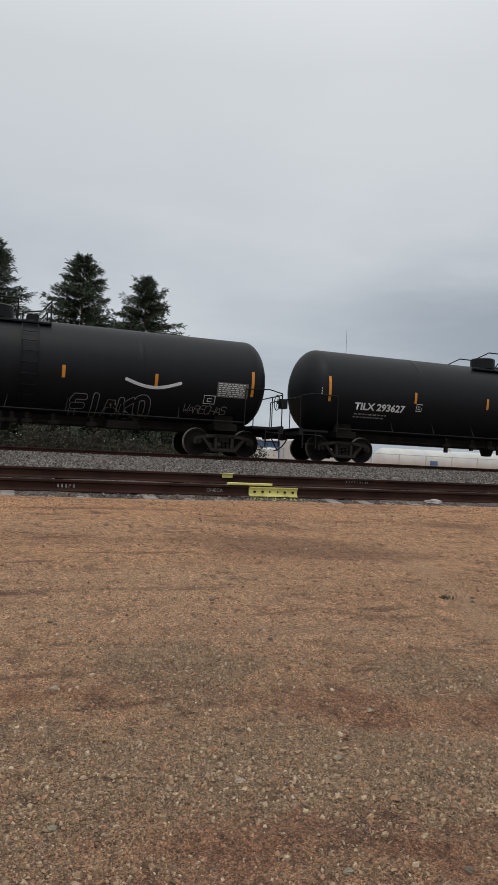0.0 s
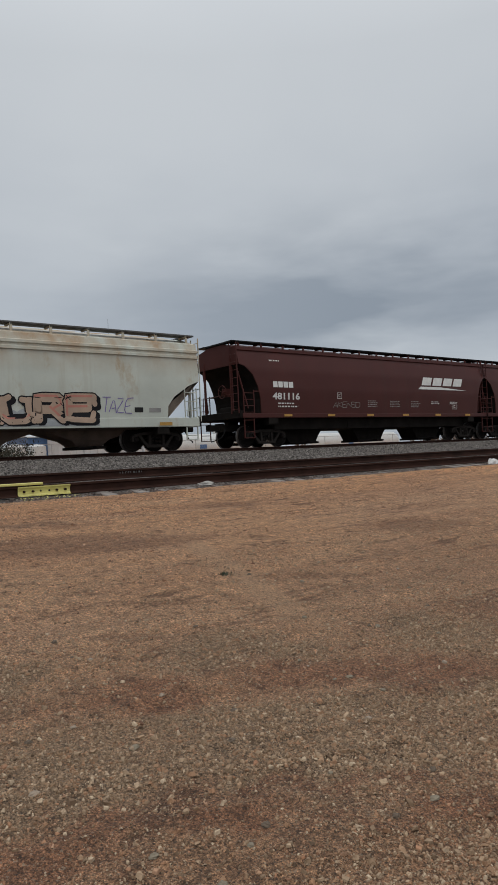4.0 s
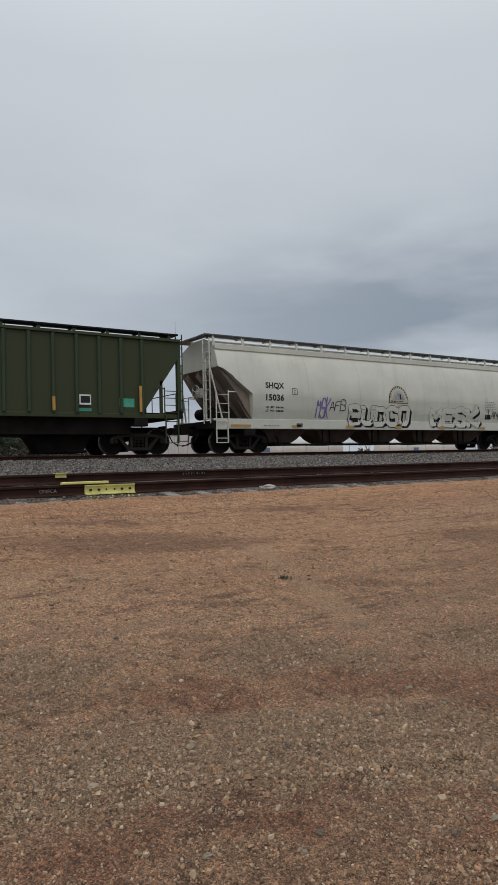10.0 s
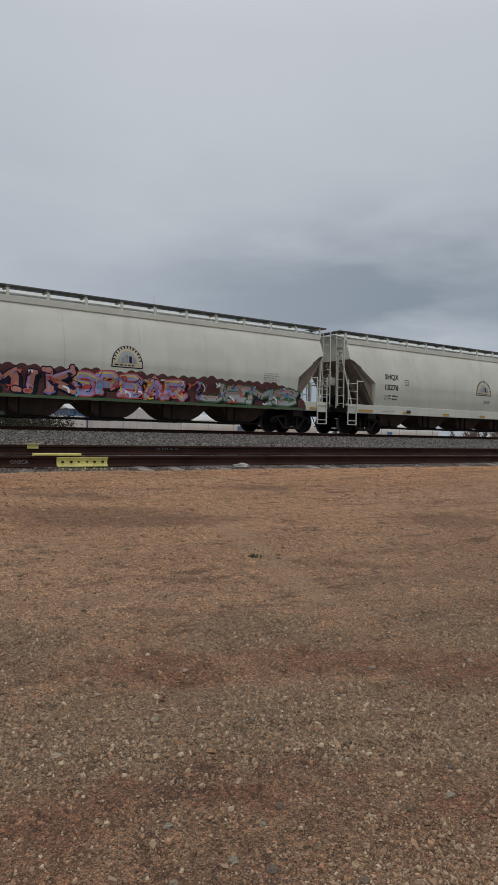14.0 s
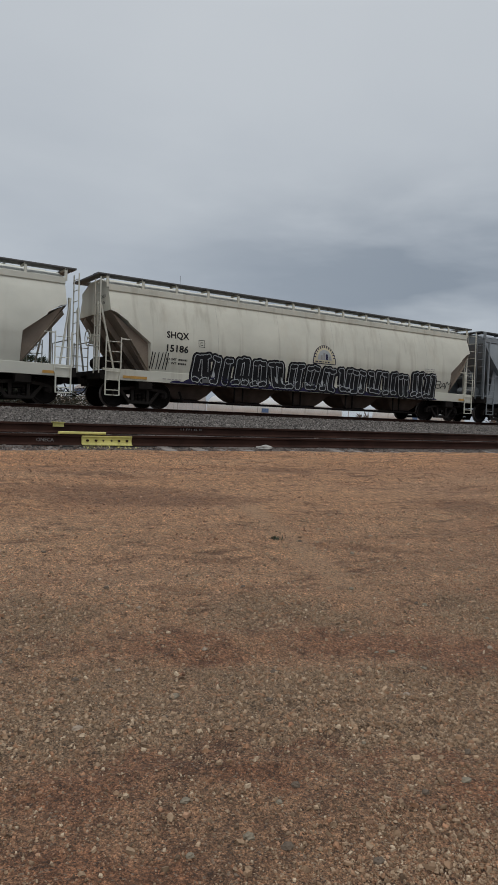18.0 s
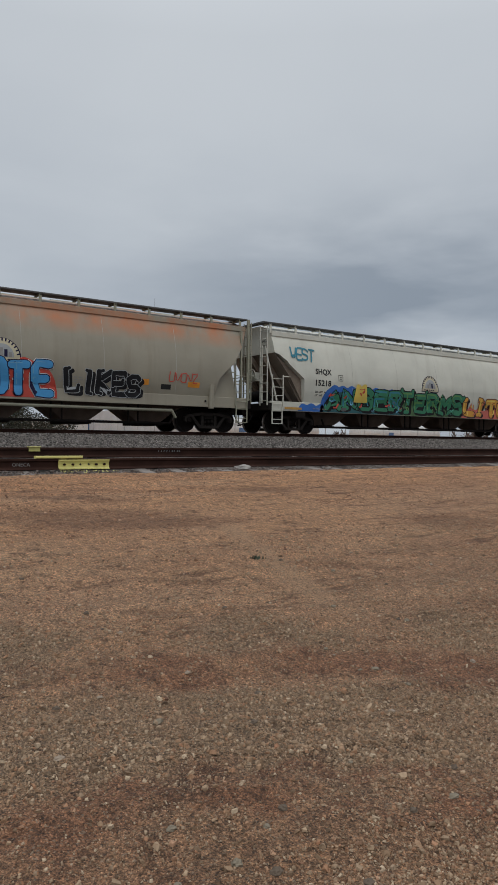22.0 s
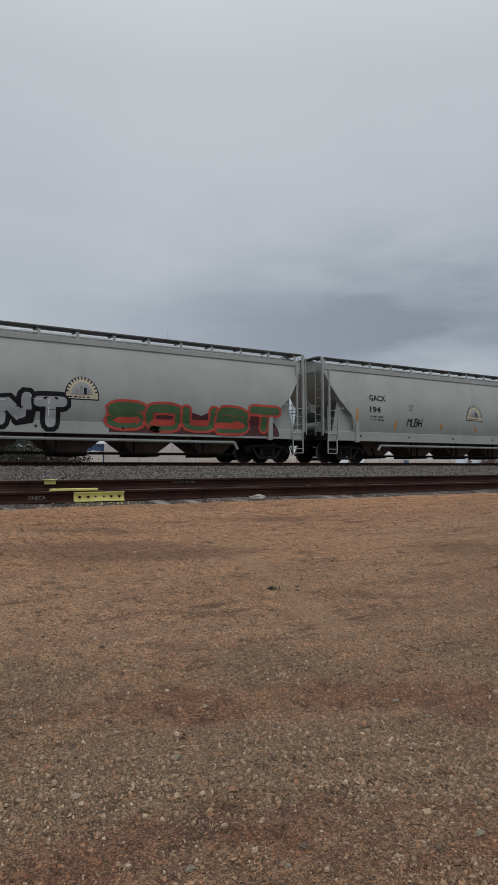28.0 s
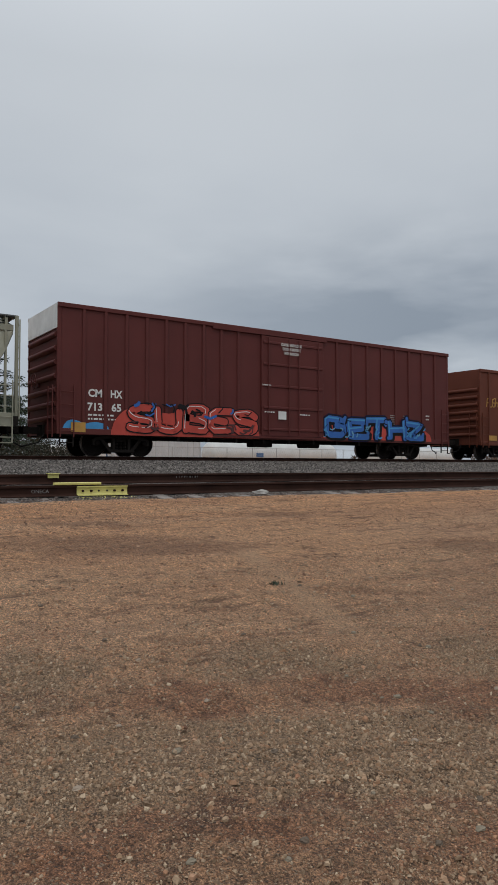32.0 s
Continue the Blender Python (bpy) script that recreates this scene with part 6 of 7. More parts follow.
def grain_hoppers():
    W, G = M["letter_white"], M["gold"]
    for place, number, x_logo, seed in ((78.3, "481116", 2.6, 1), (95.55, "495836", 3.25, 2)):
        car, side = hopper("smooth", "maroon covered hopper car with smooth curved sides", place, "maroon", 8.75, 14.16, 3, (1.2, 1.39), walk_tone="black_steel", pipe_run=False)
        part("owner_mark", slabs(Geo(), side, -7.05, 2.48, 1.18, 0.25, 4, 0.0), M["letter_white"], car)
        lettering(car, number, -7.1, 1.98, 0.27, W, side, 1.55)
        small_print(car, -6.8, 1.78, 1.2, 2, 0.07, W, side, seed=seed)
        outline_box(car, -3.25, 2.05, 0.3, 0.27, W, side)
        railroad_logo(car, side, x_logo, 2.6, 4.1, 0.62)
        scrawl(car, "AKENSO", -3.5, 1.62, 1.7, 0.3, side, "letter_grey", 0.02, seed + 5)
        for k in range(5):
            small_print(car, -1.2 + 1.6 * k, 1.95, 0.75, 4 if k < 3 else 2, 0.045, M["letter_grey"] if k < 3 else W, side, seed=seed + k)
        outline_box(car, 5.4, 1.6, 0.42, 0.3, W, side)
        for k in range(6):
            x = -6.5 + 2.6 * k
            patch(car, "reflector", x, x + 0.45, 1.25, 1.35, G, side, "yellow reflective strip", 0.025, 1)
        small_print(car, -7.1, 3.6, 0.7, 1, 0.07, W, side, seed=seed + 7)
    ribs = [-7.05 + 0.783 * k for k in range(19)]
    # weathered maroon hopper with flat ribs
    car, side = hopper("ribbed", "weathered maroon ribbed covered hopper car with white lettering", 114.57, "maroon_light", 8.55, 14.0, 3, (1.25, 1.4), walk_tone="black_steel", pipe_run=False)
    for x in ribs[1::2]:
        part("side_rib", lambda: Geo().box(-0.06, 0.06, -1.515, -1.49, 1.4, 3.98, 0.008), M["maroon_light"], car, key="low_rib", at=(x, 0, 0))
    part("owner_mark", slabs(slabs(Geo(), side, -6.1, 2.30, 0.55, 0.22, 2, 0.0), side, -5.2, 2.30, 0.5, 0.22, 2, 0.0), W, car)
    lettering(car, "43 69 62", -6.1, 2.0, 0.24, W, side, 2.05, off=0.06)
    small_print(car, -6.1, 1.86, 0.5, 2, 0.06, W, side)
    small_print(car, -4.6, 1.86, 0.5, 2, 0.06, W, side, seed=4)
    wheel = Geo()
    for k in range(20):
        a, b = 2 * math.pi * k / 20, 2 * math.pi * (k + 1) / 20
        ribbon(wheel, [(5.35 + 0.24 * math.cos(a), 3.1 + 0.24 * math.sin(a)), (5.35 + 0.24 * math.cos(b), 3.1 + 0.24 * math.sin(b))], 0.07, side, 0.006 + 0.0003 * k)
    ribbon(wheel, [(5.17, 3.1), (5.53, 3.1)], 0.09, side, 0.015)
    ribbon(wheel, [(5.35, 2.92), (5.35, 3.28)], 0.09, side, 0.017)
    part("round_emblem", wheel, W, car, "white ringed cross emblem")
    scrawl(car, "OLDS", 3.4, 1.62, 0.5, 0.55, side, "letter_grey", 0.025, 2)
    for k, (x, tone) in enumerate(((-6.9, "gold"), (-5.2, "gold"), (-2.95, "gold"), (0.0, "gold"), (2.6, "gold"), (6.3, "gold"))):
        patch(car, "reflector", x, x + 0.5, 1.58, 1.72, M[tone], side, "yellow reflective strip", 0.012, 1)
    outline_box(car, 4.95, 1.68, 0.4, 0.3, W, side)
    # green hopper with deep ribs and an orange emblem
    car, side = hopper("ribbed", "faded green ribbed covered hopper car with orange emblem", 133.36, "forest", 8.55, 14.2, 3, (1.25, 1.4), walk_tone="black_steel", pipe_run=False)
    for k, x in enumerate(ribs):
        part("side_rib", lambda: Geo().box(-0.055, 0.055, -1.60, -1.49, 1.4, 3.98, 0.03), M["forest_light"], car, key="deep_rib", at=(x, 0, 0))
    D = M["letter_dim"]
    e = Geo()
    for a, b, w_ in (((-5.72, 2.78), (-4.5, 2.78), 0.30), ((-5.6, 3.68), (-4.5, 3.68), 0.30), ((-4.42, 2.95), (-4.42, 3.52), 0.30), ((-5.62, 3.60), (-4.72, 2.90), 0.28), ((-5.0, 3.24), (-4.6, 3.24), 0.2)):
        ribbon(e, [a, b], w_, side, 0.008 + 0.0012 * (len(e.v) // 10))
    part("company_emblem", e, M["faded_orange"], car, "faded orange interlocked emblem")
    for z in (2.54, 2.14, 1.62):
        patch(car, "white_rule", -6.1, -4.1, z, z + 0.03, D, side, off=0.008, rows=1)
    lettering(car, "BN  472 000", -6.08, 2.22, 0.25, D, side, 2.0, off=0.009)
    small_print(car, -6.05, 2.0, 0.5, 3, 0.06, D, side, off=0.008)
    small_print(car, -4.6, 2.0, 0.5, 3, 0.06, D, side, off=0.008, seed=5)
    for k, (x, h) in enumerate(((-7.02, 0.92), (-5.5, 0.44), (-2.38, 0.45), (0.75, 0.45), (3.9, 0.45), (6.95, 0.9))):
        patch(car, "reflector", x - 0.05, x + 0.05, 1.46, 1.46 + h, M["gold"], side, "amber reflective strip", 0.112)
    for x, z, w_, h in ((-6.9, 1.78, 0.52, 0.22), (-4.6, 1.45, 0.55, 0.10), (-3.6, 1.45, 0.4, 0.12), (-2.0, 1.45, 0.6, 0.11), (-0.3, 1.45, 0.5, 0.12), (1.6, 1.45, 0.6, 0.11), (4.7, 1.45, 0.5, 0.11), (6.2, 1.62, 0.55, 0.3)):
        patch(car, "paint_patch", x, x + w_, z, z + h, M["mint"], side, "mint green paint patch", 0.008, 1)
    for k, x in enumerate((-3.65, -2.0, -0.9)):
        scrawl(car, "BO", x, 1.58, 0.55, 0.42, side, "letter_white", 0.02, k + 2)
    scrawl(car, "SI", -2.85, 1.58, 0.3, 0.35, side, "letter_white", 0.02, 9)
    patch(car, "plate", 4.75, 5.15, 1.66, 2.0, M["letter_white"], side, off=0.112)
    patch(car, "plate_field", 4.79, 5.11, 1.72, 1.95, M["letter_black"], side, off=0.115)


def round_hopper(label, place, number, body="cream", strips=range(7)):
    car, side = hopper("round", label, place, body, 9.45, 15.64, 5, (0.91, 1.29), seams=(-5.0, -2.2, 0.55, 3.3, 6.1), pipe_run=True)
    B = M["letter_black"]
    lettering(car, "SHQX", -7.11, 2.5, 0.225, B, side, 0.9)
    lettering(car, number, -7.11, 2.02, 0.235, B, side, 0.87)
    for word, z in (("LD LMT", 1.72), ("LT  WT", 1.58)):
        lettering(car, word, -7.11, z, 0.075, B, side, 0.42)
        small_print(car, -6.62, z, 0.42, 1, 0.08, B, side, seed=int(place) + int(z * 100))
    outline_box(car, -5.83, 2.27, 0.26, 0.26, B, side)
    end_lettering(car, "SHQX", -9.185, -0.62, 3.72, 0.11, B)
    end_lettering(car, number, -9.185, -0.60, 3.50, 0.11, B)
    mill_badge(car, 0.05, 2.28, side)
    small_print(car, 5.95, 2.28, 0.85, 6, 0.045, M["letter_grey"], side, seed=int(place) + 3)
    small_print(car, 4.0, 1.62, 1.2, 2, 0.04, M["letter_grey"], side, seed=int(place) + 5)
    patch(car, "plate", 6.0, 6.4, 1.45, 1.68, B, side, "small black plate")
    patch(car, "plate", 0.1, 0.6, 1.68, 1.84, M["letter_grey"], side)
    for k in strips:
        x = -8.7 + 2.85 * k
        patch(car, "reflector", x, x + (0.9 if k == 0 else 0.45), 0.98, 1.07, M["gold"], side, "faded yellow reflective strip", 0.03, 1)
    small_print(car, -7.2, 1.03, 1.0, 1, 0.04, M["letter_grey"], side, off=0.03)
    patch(car, "side_vent", -5.6, -5.3, 1.0, 1.14, M["grating"], side, off=0.03, rows=1)
    return car, side


def flour_hoppers():
    car, side = round_hopper("cream covered hopper car with thin black outline tags", 152.70, "15036")
    scrawl(car, "MSK", -4.6, 1.35, 0.7, 0.9, side, "ink_violet", 0.05, 3)
    scrawl(car, "AFB", -3.9, 1.65, 0.85, 0.5, side, "ink_black", 0.03, 4)
    graffiti(car, "BUDGO", -2.85, 1.0, 3.6, 1.0, side, "cream", "ink_black", None, None, 0.30, 0.022, 6, 0.12, fat=1.2)
    graffiti(car, "MESK", 2.1, 1.0, 3.4, 1.05, side, "cream", "letter_grey", None, None, 0.30, 0.018, 7, 0.13, fat=1.2)
    scrawl(car, "LANGE", 6.2, 1.45, 1.3, 0.5, side, "ink_black", 0.04, 5)
    scrawl(car, "W", 7.8, 1.3, 0.6, 0.9, side, "ink_black", 0.10, 5)

    car, side = round_hopper("cream covered hopper car with large teal and coral graffiti", 172.75, "15296", strips=(0, 6))
    cloud(car, -8.2, -5.2, 0.93, 1.55, side, "ink_coral", 0.7, seed=2)
    cloud(car, -1.0, 1.0, 0.93, 1.95, side, "ink_coral", 0.6, seed=6)
    cloud(car, 5.6, 8.4, 0.98, 1.85, side, "ink_coral", 0.7, seed=8)
    for x0, x1, z1, off in ((-6.1, -4.9, 1.6, 0.014), (-0.75, 0.75, 1.5, 0.014), (6.0, 7.4, 1.6, 0.014)):
        w_ = (x1 - x0) / 6
        for tone, odd in (("ink_black", 0), ("ink_white", 1)):
            g = Geo()
            dz = (z1 - 0.96) / 3
            for i in range(6):
                for j in range(3):
                    if (i + j) % 2 == odd:
                        z, x = 0.96 + j * dz, x0 + i * w_ + 0.10 * j
                        y0, y1 = -(side(z) + off), -(side(z + dz) + off)
                        g.put([(x, y0, z), (x + w_, y0, z + 0.03), (x + w_ + 0.1, y1, z + dz + 0.03), (x + 0.1, y1, z + dz)], [(0, 1, 2, 3)])
            part("graffiti_checks", g, M[tone], car)
    graffiti(car, "JAHB", -5.4, 0.92, 5.1, 1.36, side, "ink_teal", "ink_black", "ink_azure", None, 0.52, 0.035, 12, 0.06, fat=1.22)
    graffiti(car, "MOTUE", 0.45, 0.92, 5.8, 1.28, side, "ink_teal", "ink_black", "ink_azure", None, 0.48, 0.035, 14, 0.06, fat=1.22)

    car, side = round_hopper("cream covered hopper car with red, violet and yellow graffiti", 192.65, "15303", strips=(0, 6))
    cloud(car, -8.0, 8.2, 0.93, 1.98, side, "ink_maroon", 0.42, seed=5)
    graffiti(car, "ZEPMIK", -7.6, 0.96, 5.8, 1.0, side, "ink_pale_coral", "ink_navy", "ink_lilac", None, 0.30, 0.045, 15, 0.16)
    graffiti(car, "SPBAR", -1.9, 0.98, 4.3, 0.95, side, "ink_lilac", "ink_red", "ink_yellow", None, 0.30, 0.045, 16, 0.16)
    graffiti(car, "JEMS", 2.9, 0.98, 4.8, 0.8, side, "ink_silver", "ink_olive", "ink_pale_coral", None, 0.24, 0.06, 17, 0.16)
    splashes(car, -7.6, 7.4, 0.98, 1.75, 95, side, ["ink_red", "ink_coral", "ink_violet", "ink_navy", "ink_white", "ink_sky"], 0.22, 4, 0.052)
    splashes(car, -1.5, 2.3, 1.0, 1.7, 18, side, ["ink_yellow", "ink_orange"], 0.16, 5, 0.075)
    patch(car, "green_band", -7.9, 8.0, 0.93, 1.0, M["ink_olive"], side, off=0.045, rows=1)

    round_hopper("clean cream covered hopper car with black lettering", 212.55, "15276")
    round_hopper("clean cream covered hopper car with black lettering", 232.50, "15330")

    car, side = round_hopper("streaked cream covered hopper car with bold black bar graffiti", 252.35, "15186", "cream_dirty", (0, 6))
    bars = "|" * 15
    cloud(car, -6.9, 6.9, 0.93, 1.15, side, "ink_navy", 0.5, seed=2)
    graffiti(car, bars, -6.1, 0.94, 12.9, 1.12, side, "ink_black", "ink_silver", None, "ink_black", 0.34, 0.03, 21, 0.14, 0.0, 0.16, True)
    splashes(car, -6.7, 6.6, 1.0, 1.3, 40, side, ["ink_navy", "ink_silver"], 0.12, 7, 0.052)
    scrawl(car, "|||", -7.75, 1.35, 0.75, 0.65, side, "ink_black", 0.035, 3)
    scrawl(car, "BAM", 6.75, 1.45, 1.0, 0.4, side, "ink_black", 0.035, 4)


def belted_hopper(label, place, mark, number, body, end=None, half=9.5):
    car, side = hopper("belted", label, place, body, half, 15.9, 5, (0.93, 1.33), seams=() if body in ("pale_grey", "mid_grey") else (-4.9, -2.2, 0.6, 3.4, 6.2), end=end or body)
    B = M["letter_black"]
    lettering(car, mark, -7.03, 2.72, 0.24, B, side, 1.0)
    lettering(car, number, -7.03, 2.2, 0.25, B, side, 0.2 * len(number) + 0.05)
    for word, z in (("LD LMT", 1.98), ("LT  WT", 1.84)):
        lettering(car, word, -7.03, z, 0.075, B, side, 0.42)
        small_print(car, -6.54, z, 0.42, 1, 0.08, B, side, seed=int(place) + int(z * 100))
    outline_box(car, -4.6, 2.35, 0.28, 0.28, B, side)
    mill_badge(car, 0.0, 2.25, side)
    patch(car, "plate", 5.6, 6.0, 1.5, 1.68, B, side, "small black plate")
    for k in range(6):
        x = -7.5 + 3.0 * k
        part("sill_bolt", lambda: Geo().tube((0, -1.545, 1.15), (0, -1.45, 1.15), 0.04, 8), M["under"], car, key="sill_bolt", at=(x, 0, 0))
    small_print(car, 1.8, 1.72, 1.0, 3, 0.04, M["letter_grey"], side, seed=int(place) + 1)
    return car, side


def belted_hoppers():
    car, side = belted_hopper("blue-grey covered hopper car with black lettering", 272.2, "TCMX", "451225", "mid_grey")
    patch(car, "number_patch", -7.35, -7.05, 1.66, 2.06, M["pale_grey"], side, off=0.004)
    for x, w_ in ((-7.3, 0.4), (-5.2, 1.2), (2.5, 0.8)):
        splashes(car, x, x + w_, 1.36, 1.55, 5, side, ["ink_orange"], 0.15, int(x) + 9, 0.005)

    car, side = belted_hopper("tan covered hopper car, rusted along the eaves, with blue graffiti", 292.4, "CEFX", "76335", "tan_rusted", "olive_grey")
    cloud(car, -4.5, 1.8, 1.0, 2.25, side, "ink_red", 0.8, seed=4)
    graffiti(car, "HOERMOTE", -4.0, 0.96, 5.6, 1.3, side, "ink_azure", "ink_navy", "ink_sky", "ink_white", 0.27, 0.03, 31, 0.08, 0, 0.05, fat=1.0)
    graffiti(car, "LIKES", 2.0, 1.12, 2.8, 0.95, side, "ink_black", "ink_silver", None, None, 0.32, 0.02, 33, 0.12, fat=1.2)
    scrawl(car, "SKAN", -8.6, 2.75, 1.0, 0.35, side, "ink_black", 0.03, 6)
    scrawl(car, "KING", -7.2, 1.15, 0.8, 0.65, side, "ink_black", 0.05, 7)
    scrawl(car, "UVONZ", 5.9, 1.75, 1.2, 0.4, side, "ink_red", 0.035, 8)
    for x in (-7.7, -6.1, -2.2, 4.6, 6.7):
        patch(car, "reflector", x, x + 0.5, 1.62, 1.82, M["amber"], side, "orange reflective patch", 0.008)

    car, side = round_hopper("cream covered hopper car with blue, green and orange graffiti", 312.35, "15218", strips=(0, 6))
    scrawl(car, "WEST", -8.4, 2.95, 1.3, 0.6, side, "ink_teal", 0.07, 5)
    cloud(car, -8.0, -6.3, 0.93, 1.25, side, "ink_blue", 0.5, seed=1)
    cloud(car, -6.8, -1.9, 0.93, 2.08, side, "ink_blue", 0.5, seed=2)
    cloud(car, -6.6, -1.9, 0.93, 1.78, side, "ink_deep", 0.7, 0.012, 12)
    graffiti(car, "ANGER", -6.5, 0.94, 4.7, 1.12, side, "ink_green", "ink_black", "ink_teal", None, 0.34, 0.035, 41, 0.13, fat=1.15)
    splashes(car, -6.5, -2.0, 1.0, 1.7, 26, side, ["ink_mint", "ink_teal", "ink_sky", "ink_red"], 0.2, 3, 0.05)
    cloud(car, -4.9, -4.1, 1.4, 2.2, side, "ink_yellow", 0.4, 0.056, 5)
    splashes(car, -4.7, -4.3, 1.6, 2.0, 4, side, ["ink_red"], 0.2, 8, 0.062)
    cloud(car, -1.9, 2.5, 0.93, 1.75, side, "ink_olive", 0.8, 0.010, 14)
    graffiti(car, "TERMS", -1.9, 0.94, 4.4, 1.15, side, "ink_green", "ink_black", "ink_fern", None, 0.36, 0.035, 43, 0.12, fat=1.15)
    splashes(car, -1.8, 2.2, 1.0, 1.7, 16, side, ["ink_fern", "ink_mint", "ink_green"], 0.18, 6, 0.052)
    cloud(car, 2.5, 6.2, 0.93, 1.6, side, "ink_coral", 0.7, 0.010, 15)
    graffiti(car, "LITE", 2.6, 0.94, 3.6, 1.12, side, "ink_amber", "ink_maroon", "ink_yellow", None, 0.40, 0.035, 45, 0.12, fat=1.2)
    splashes(car, 2.7, 6.1, 1.0, 1.8, 14, side, ["ink_orange", "ink_yellow", "ink_coral"], 0.2, 46, 0.052)
    cloud(car, 6.35, 7.75, 0.95, 1.72, side, "ink_yellow", 0.3, 0.01, 4)
    cloud(car, 6.41, 7.69, 0.99, 1.66, side, "cream", 0.3, 0.016, 4)
    for word, x, z in (("THE", 6.75, 1.40), ("RAIL", 6.7, 1.20), ("KILLAS", 6.55, 1.0)):
        lettering(car, word, x, z, 0.15, M["ink_black"], side, 0.16 * len(word), off=0.026, name="tag")
    scrawl(car, "IAE", 8.0, 1.05, 0.4, 1.0, side, "ink_black", 0.05, 2)

    car, side = round_hopper("cream covered hopper car with navy, blue and yellow graffiti", 332.25, "15256", strips=(6,))
    cloud(car, -9.2, -5.0, 0.93, 1.28, side, "ink_azure", 0.9, seed=1)
    cloud(car, -6.3, 0.6, 0.93, 2.2, side, "ink_blue", 0.6, seed=3)
    graffiti(car, "LUONT", -5.7, 0.94, 6.5, 1.45, side, "ink_navy", "ink_white", None, "ink_blue", 0.44, 0.035, 51, 0.12, 0, 0.10, False, 1.12)
    cloud(car, 0.3, 5.2, 0.93, 1.9, side, "ink_navy", 0.5, seed=6)
    graffiti(car, "SPERA", 0.3, 0.94, 4.9, 1.15, side, "ink_deep", "ink_sky", "ink_green", None, 0.34, 0.028, 53, 0.12, fat=1.2)
    graffiti(car, "NOMZ", -3.75, 2.2, 2.9, 0.98, side, "ink_yellow", "ink_violet", None, None, 0.36, 0.035, 55, 0.08, fat=1.15)
    graffiti(car, "NZ", 2.2, 2.15, 1.5, 1.0, side, "ink_pink", "ink_violet", None, None, 0.40, 0.04, 57, 0.10)
    scrawl(car, "WESAR", -7.3, 1.75, 1.5, 0.45, side, "ink_black", 0.04, 7)
    scrawl(car, "FAB", 6.3, 1.35, 0.8, 0.55, side, "ink_black", 0.05, 9)
    scrawl(car, "MK", 7.6, 1.3, 0.6, 0.8, side, "ink_black", 0.06, 4)

    car, side = belted_hopper("pale grey covered hopper car with blue-green graffiti", 352.2, "GACX", "12133", "pale_grey")
    scrawl(car, "JERMS", -7.6, 1.2, 2.2, 0.85, side, "ink_navy", 0.085, 5)
    cloud(car, -4.0, -2.5, 1.0, 2.05, side, "ink_mint", 0.5, seed=2)
    splashes(car, -3.8, -2.8, 1.1, 1.95, 34, side, ["ink_black", "ink_black", "ink_maroon"], 0.32, 4, 0.02)
    cloud(car, 2.3, 3.6, 1.2, 1.95, side, "ink_orange", 0.6, seed=7)
    cloud(car, -3.0, 3.6, 0.97, 1.22, side, "ink_lime", 0.5, seed=9)
    graffiti(car, "JERMS", -2.7, 0.98, 5.5, 1.15, side, "ink_deep", "ink_white", "ink_green", "ink_black", 0.36, 0.035, 61, 0.08, 0, 0.16, False, 1.05)
    part("company_logo", slabs(Geo(), side, 7.05, 3.45, 1.7, 0.32, 4, 0.5), M["ink_silver"], car, "pale blocky company mark")
    scrawl(car, "XSHLA", 4.6, 1.75, 1.8, 0.3, side, "letter_grey", 0.03, 6)
    for x in (-8.0, 7.2):
        patch(car, "reflector", x, x + 0.45, 2.05, 2.3, M["amber"], side, "orange reflective patch", 0.008)
    for x in (-5.0, -1.0, 3.9):
        patch(car, "reflector", x, x + 0.5, 1.16, 1.26, M["gold"], side, "faded yellow reflective strip", 0.03, 1)

    car, side = belted_hopper("pale grey covered hopper car with black, white and red graffiti", 372.5, "TCMX", "450547", "pale_grey")
    cloud(car, -6.3, -5.0, 1.0, 2.2, side, "ink_black", 0.5, seed=2)
    graffiti(car, "CHONT", -6.2, 0.98, 5.7, 1.35, side, "ink_silver", "ink_black", "ink_white", "ink_black", 0.34, 0.09, 63, 0.08, 0, 0.14)
    cloud(car, 1.0, 8.2, 1.02, 1.8, side, "ink_maroon", 0.9, seed=12)
    graffiti(car, "SOUBT", 0.9, 1.0, 7.2, 1.2, side, "ink_olive", "ink_red", None, None, 0.30, 0.09, 65, 0.08)
    scrawl(car, "TOY", 5.6, 1.45, 1.0, 0.35, side, "ink_green", 0.05, 5)

    car, side = belted_hopper("pale grey covered hopper car with orange stripes", 392.6, "GACX", "194", "pale_grey")
    for x, z0, z1 in ((-7.77, 1.49, 2.33), (-5.43, 1.46, 1.85), (-2.4, 1.55, 1.85), (0.12, 1.5, 1.78), (3.0, 1.45, 1.7), (5.4, 1.5, 1.68), (7.42, 1.55, 2.1)):
        patch(car, "reflector", x - 0.05, x + 0.05, z0, z1, M["amber"], side, "orange reflective strip", 0.008)
    scrawl(car, "MUBH", -4.7, 1.62, 0.95, 0.4, side, "ink_black", 0.05, 5)
    part("company_logo", slabs(Geo(), side, 7.0, 3.45, 1.7, 0.32, 4, 0.5), M["letter_black"], car, "black blocky company mark")

    car, side = belted_hopper("olive-grey covered hopper car with thin outline tags", 412.76, "CBFX", "450799", "olive_grey")
    scrawl(car, "SHINY", -8.7, 2.4, 0.9, 0.6, side, "ink_black", 0.05, 5)
    patch(car, "white_patch", -8.0, -7.6, 1.65, 2.0, M["cream"], side, off=0.006)
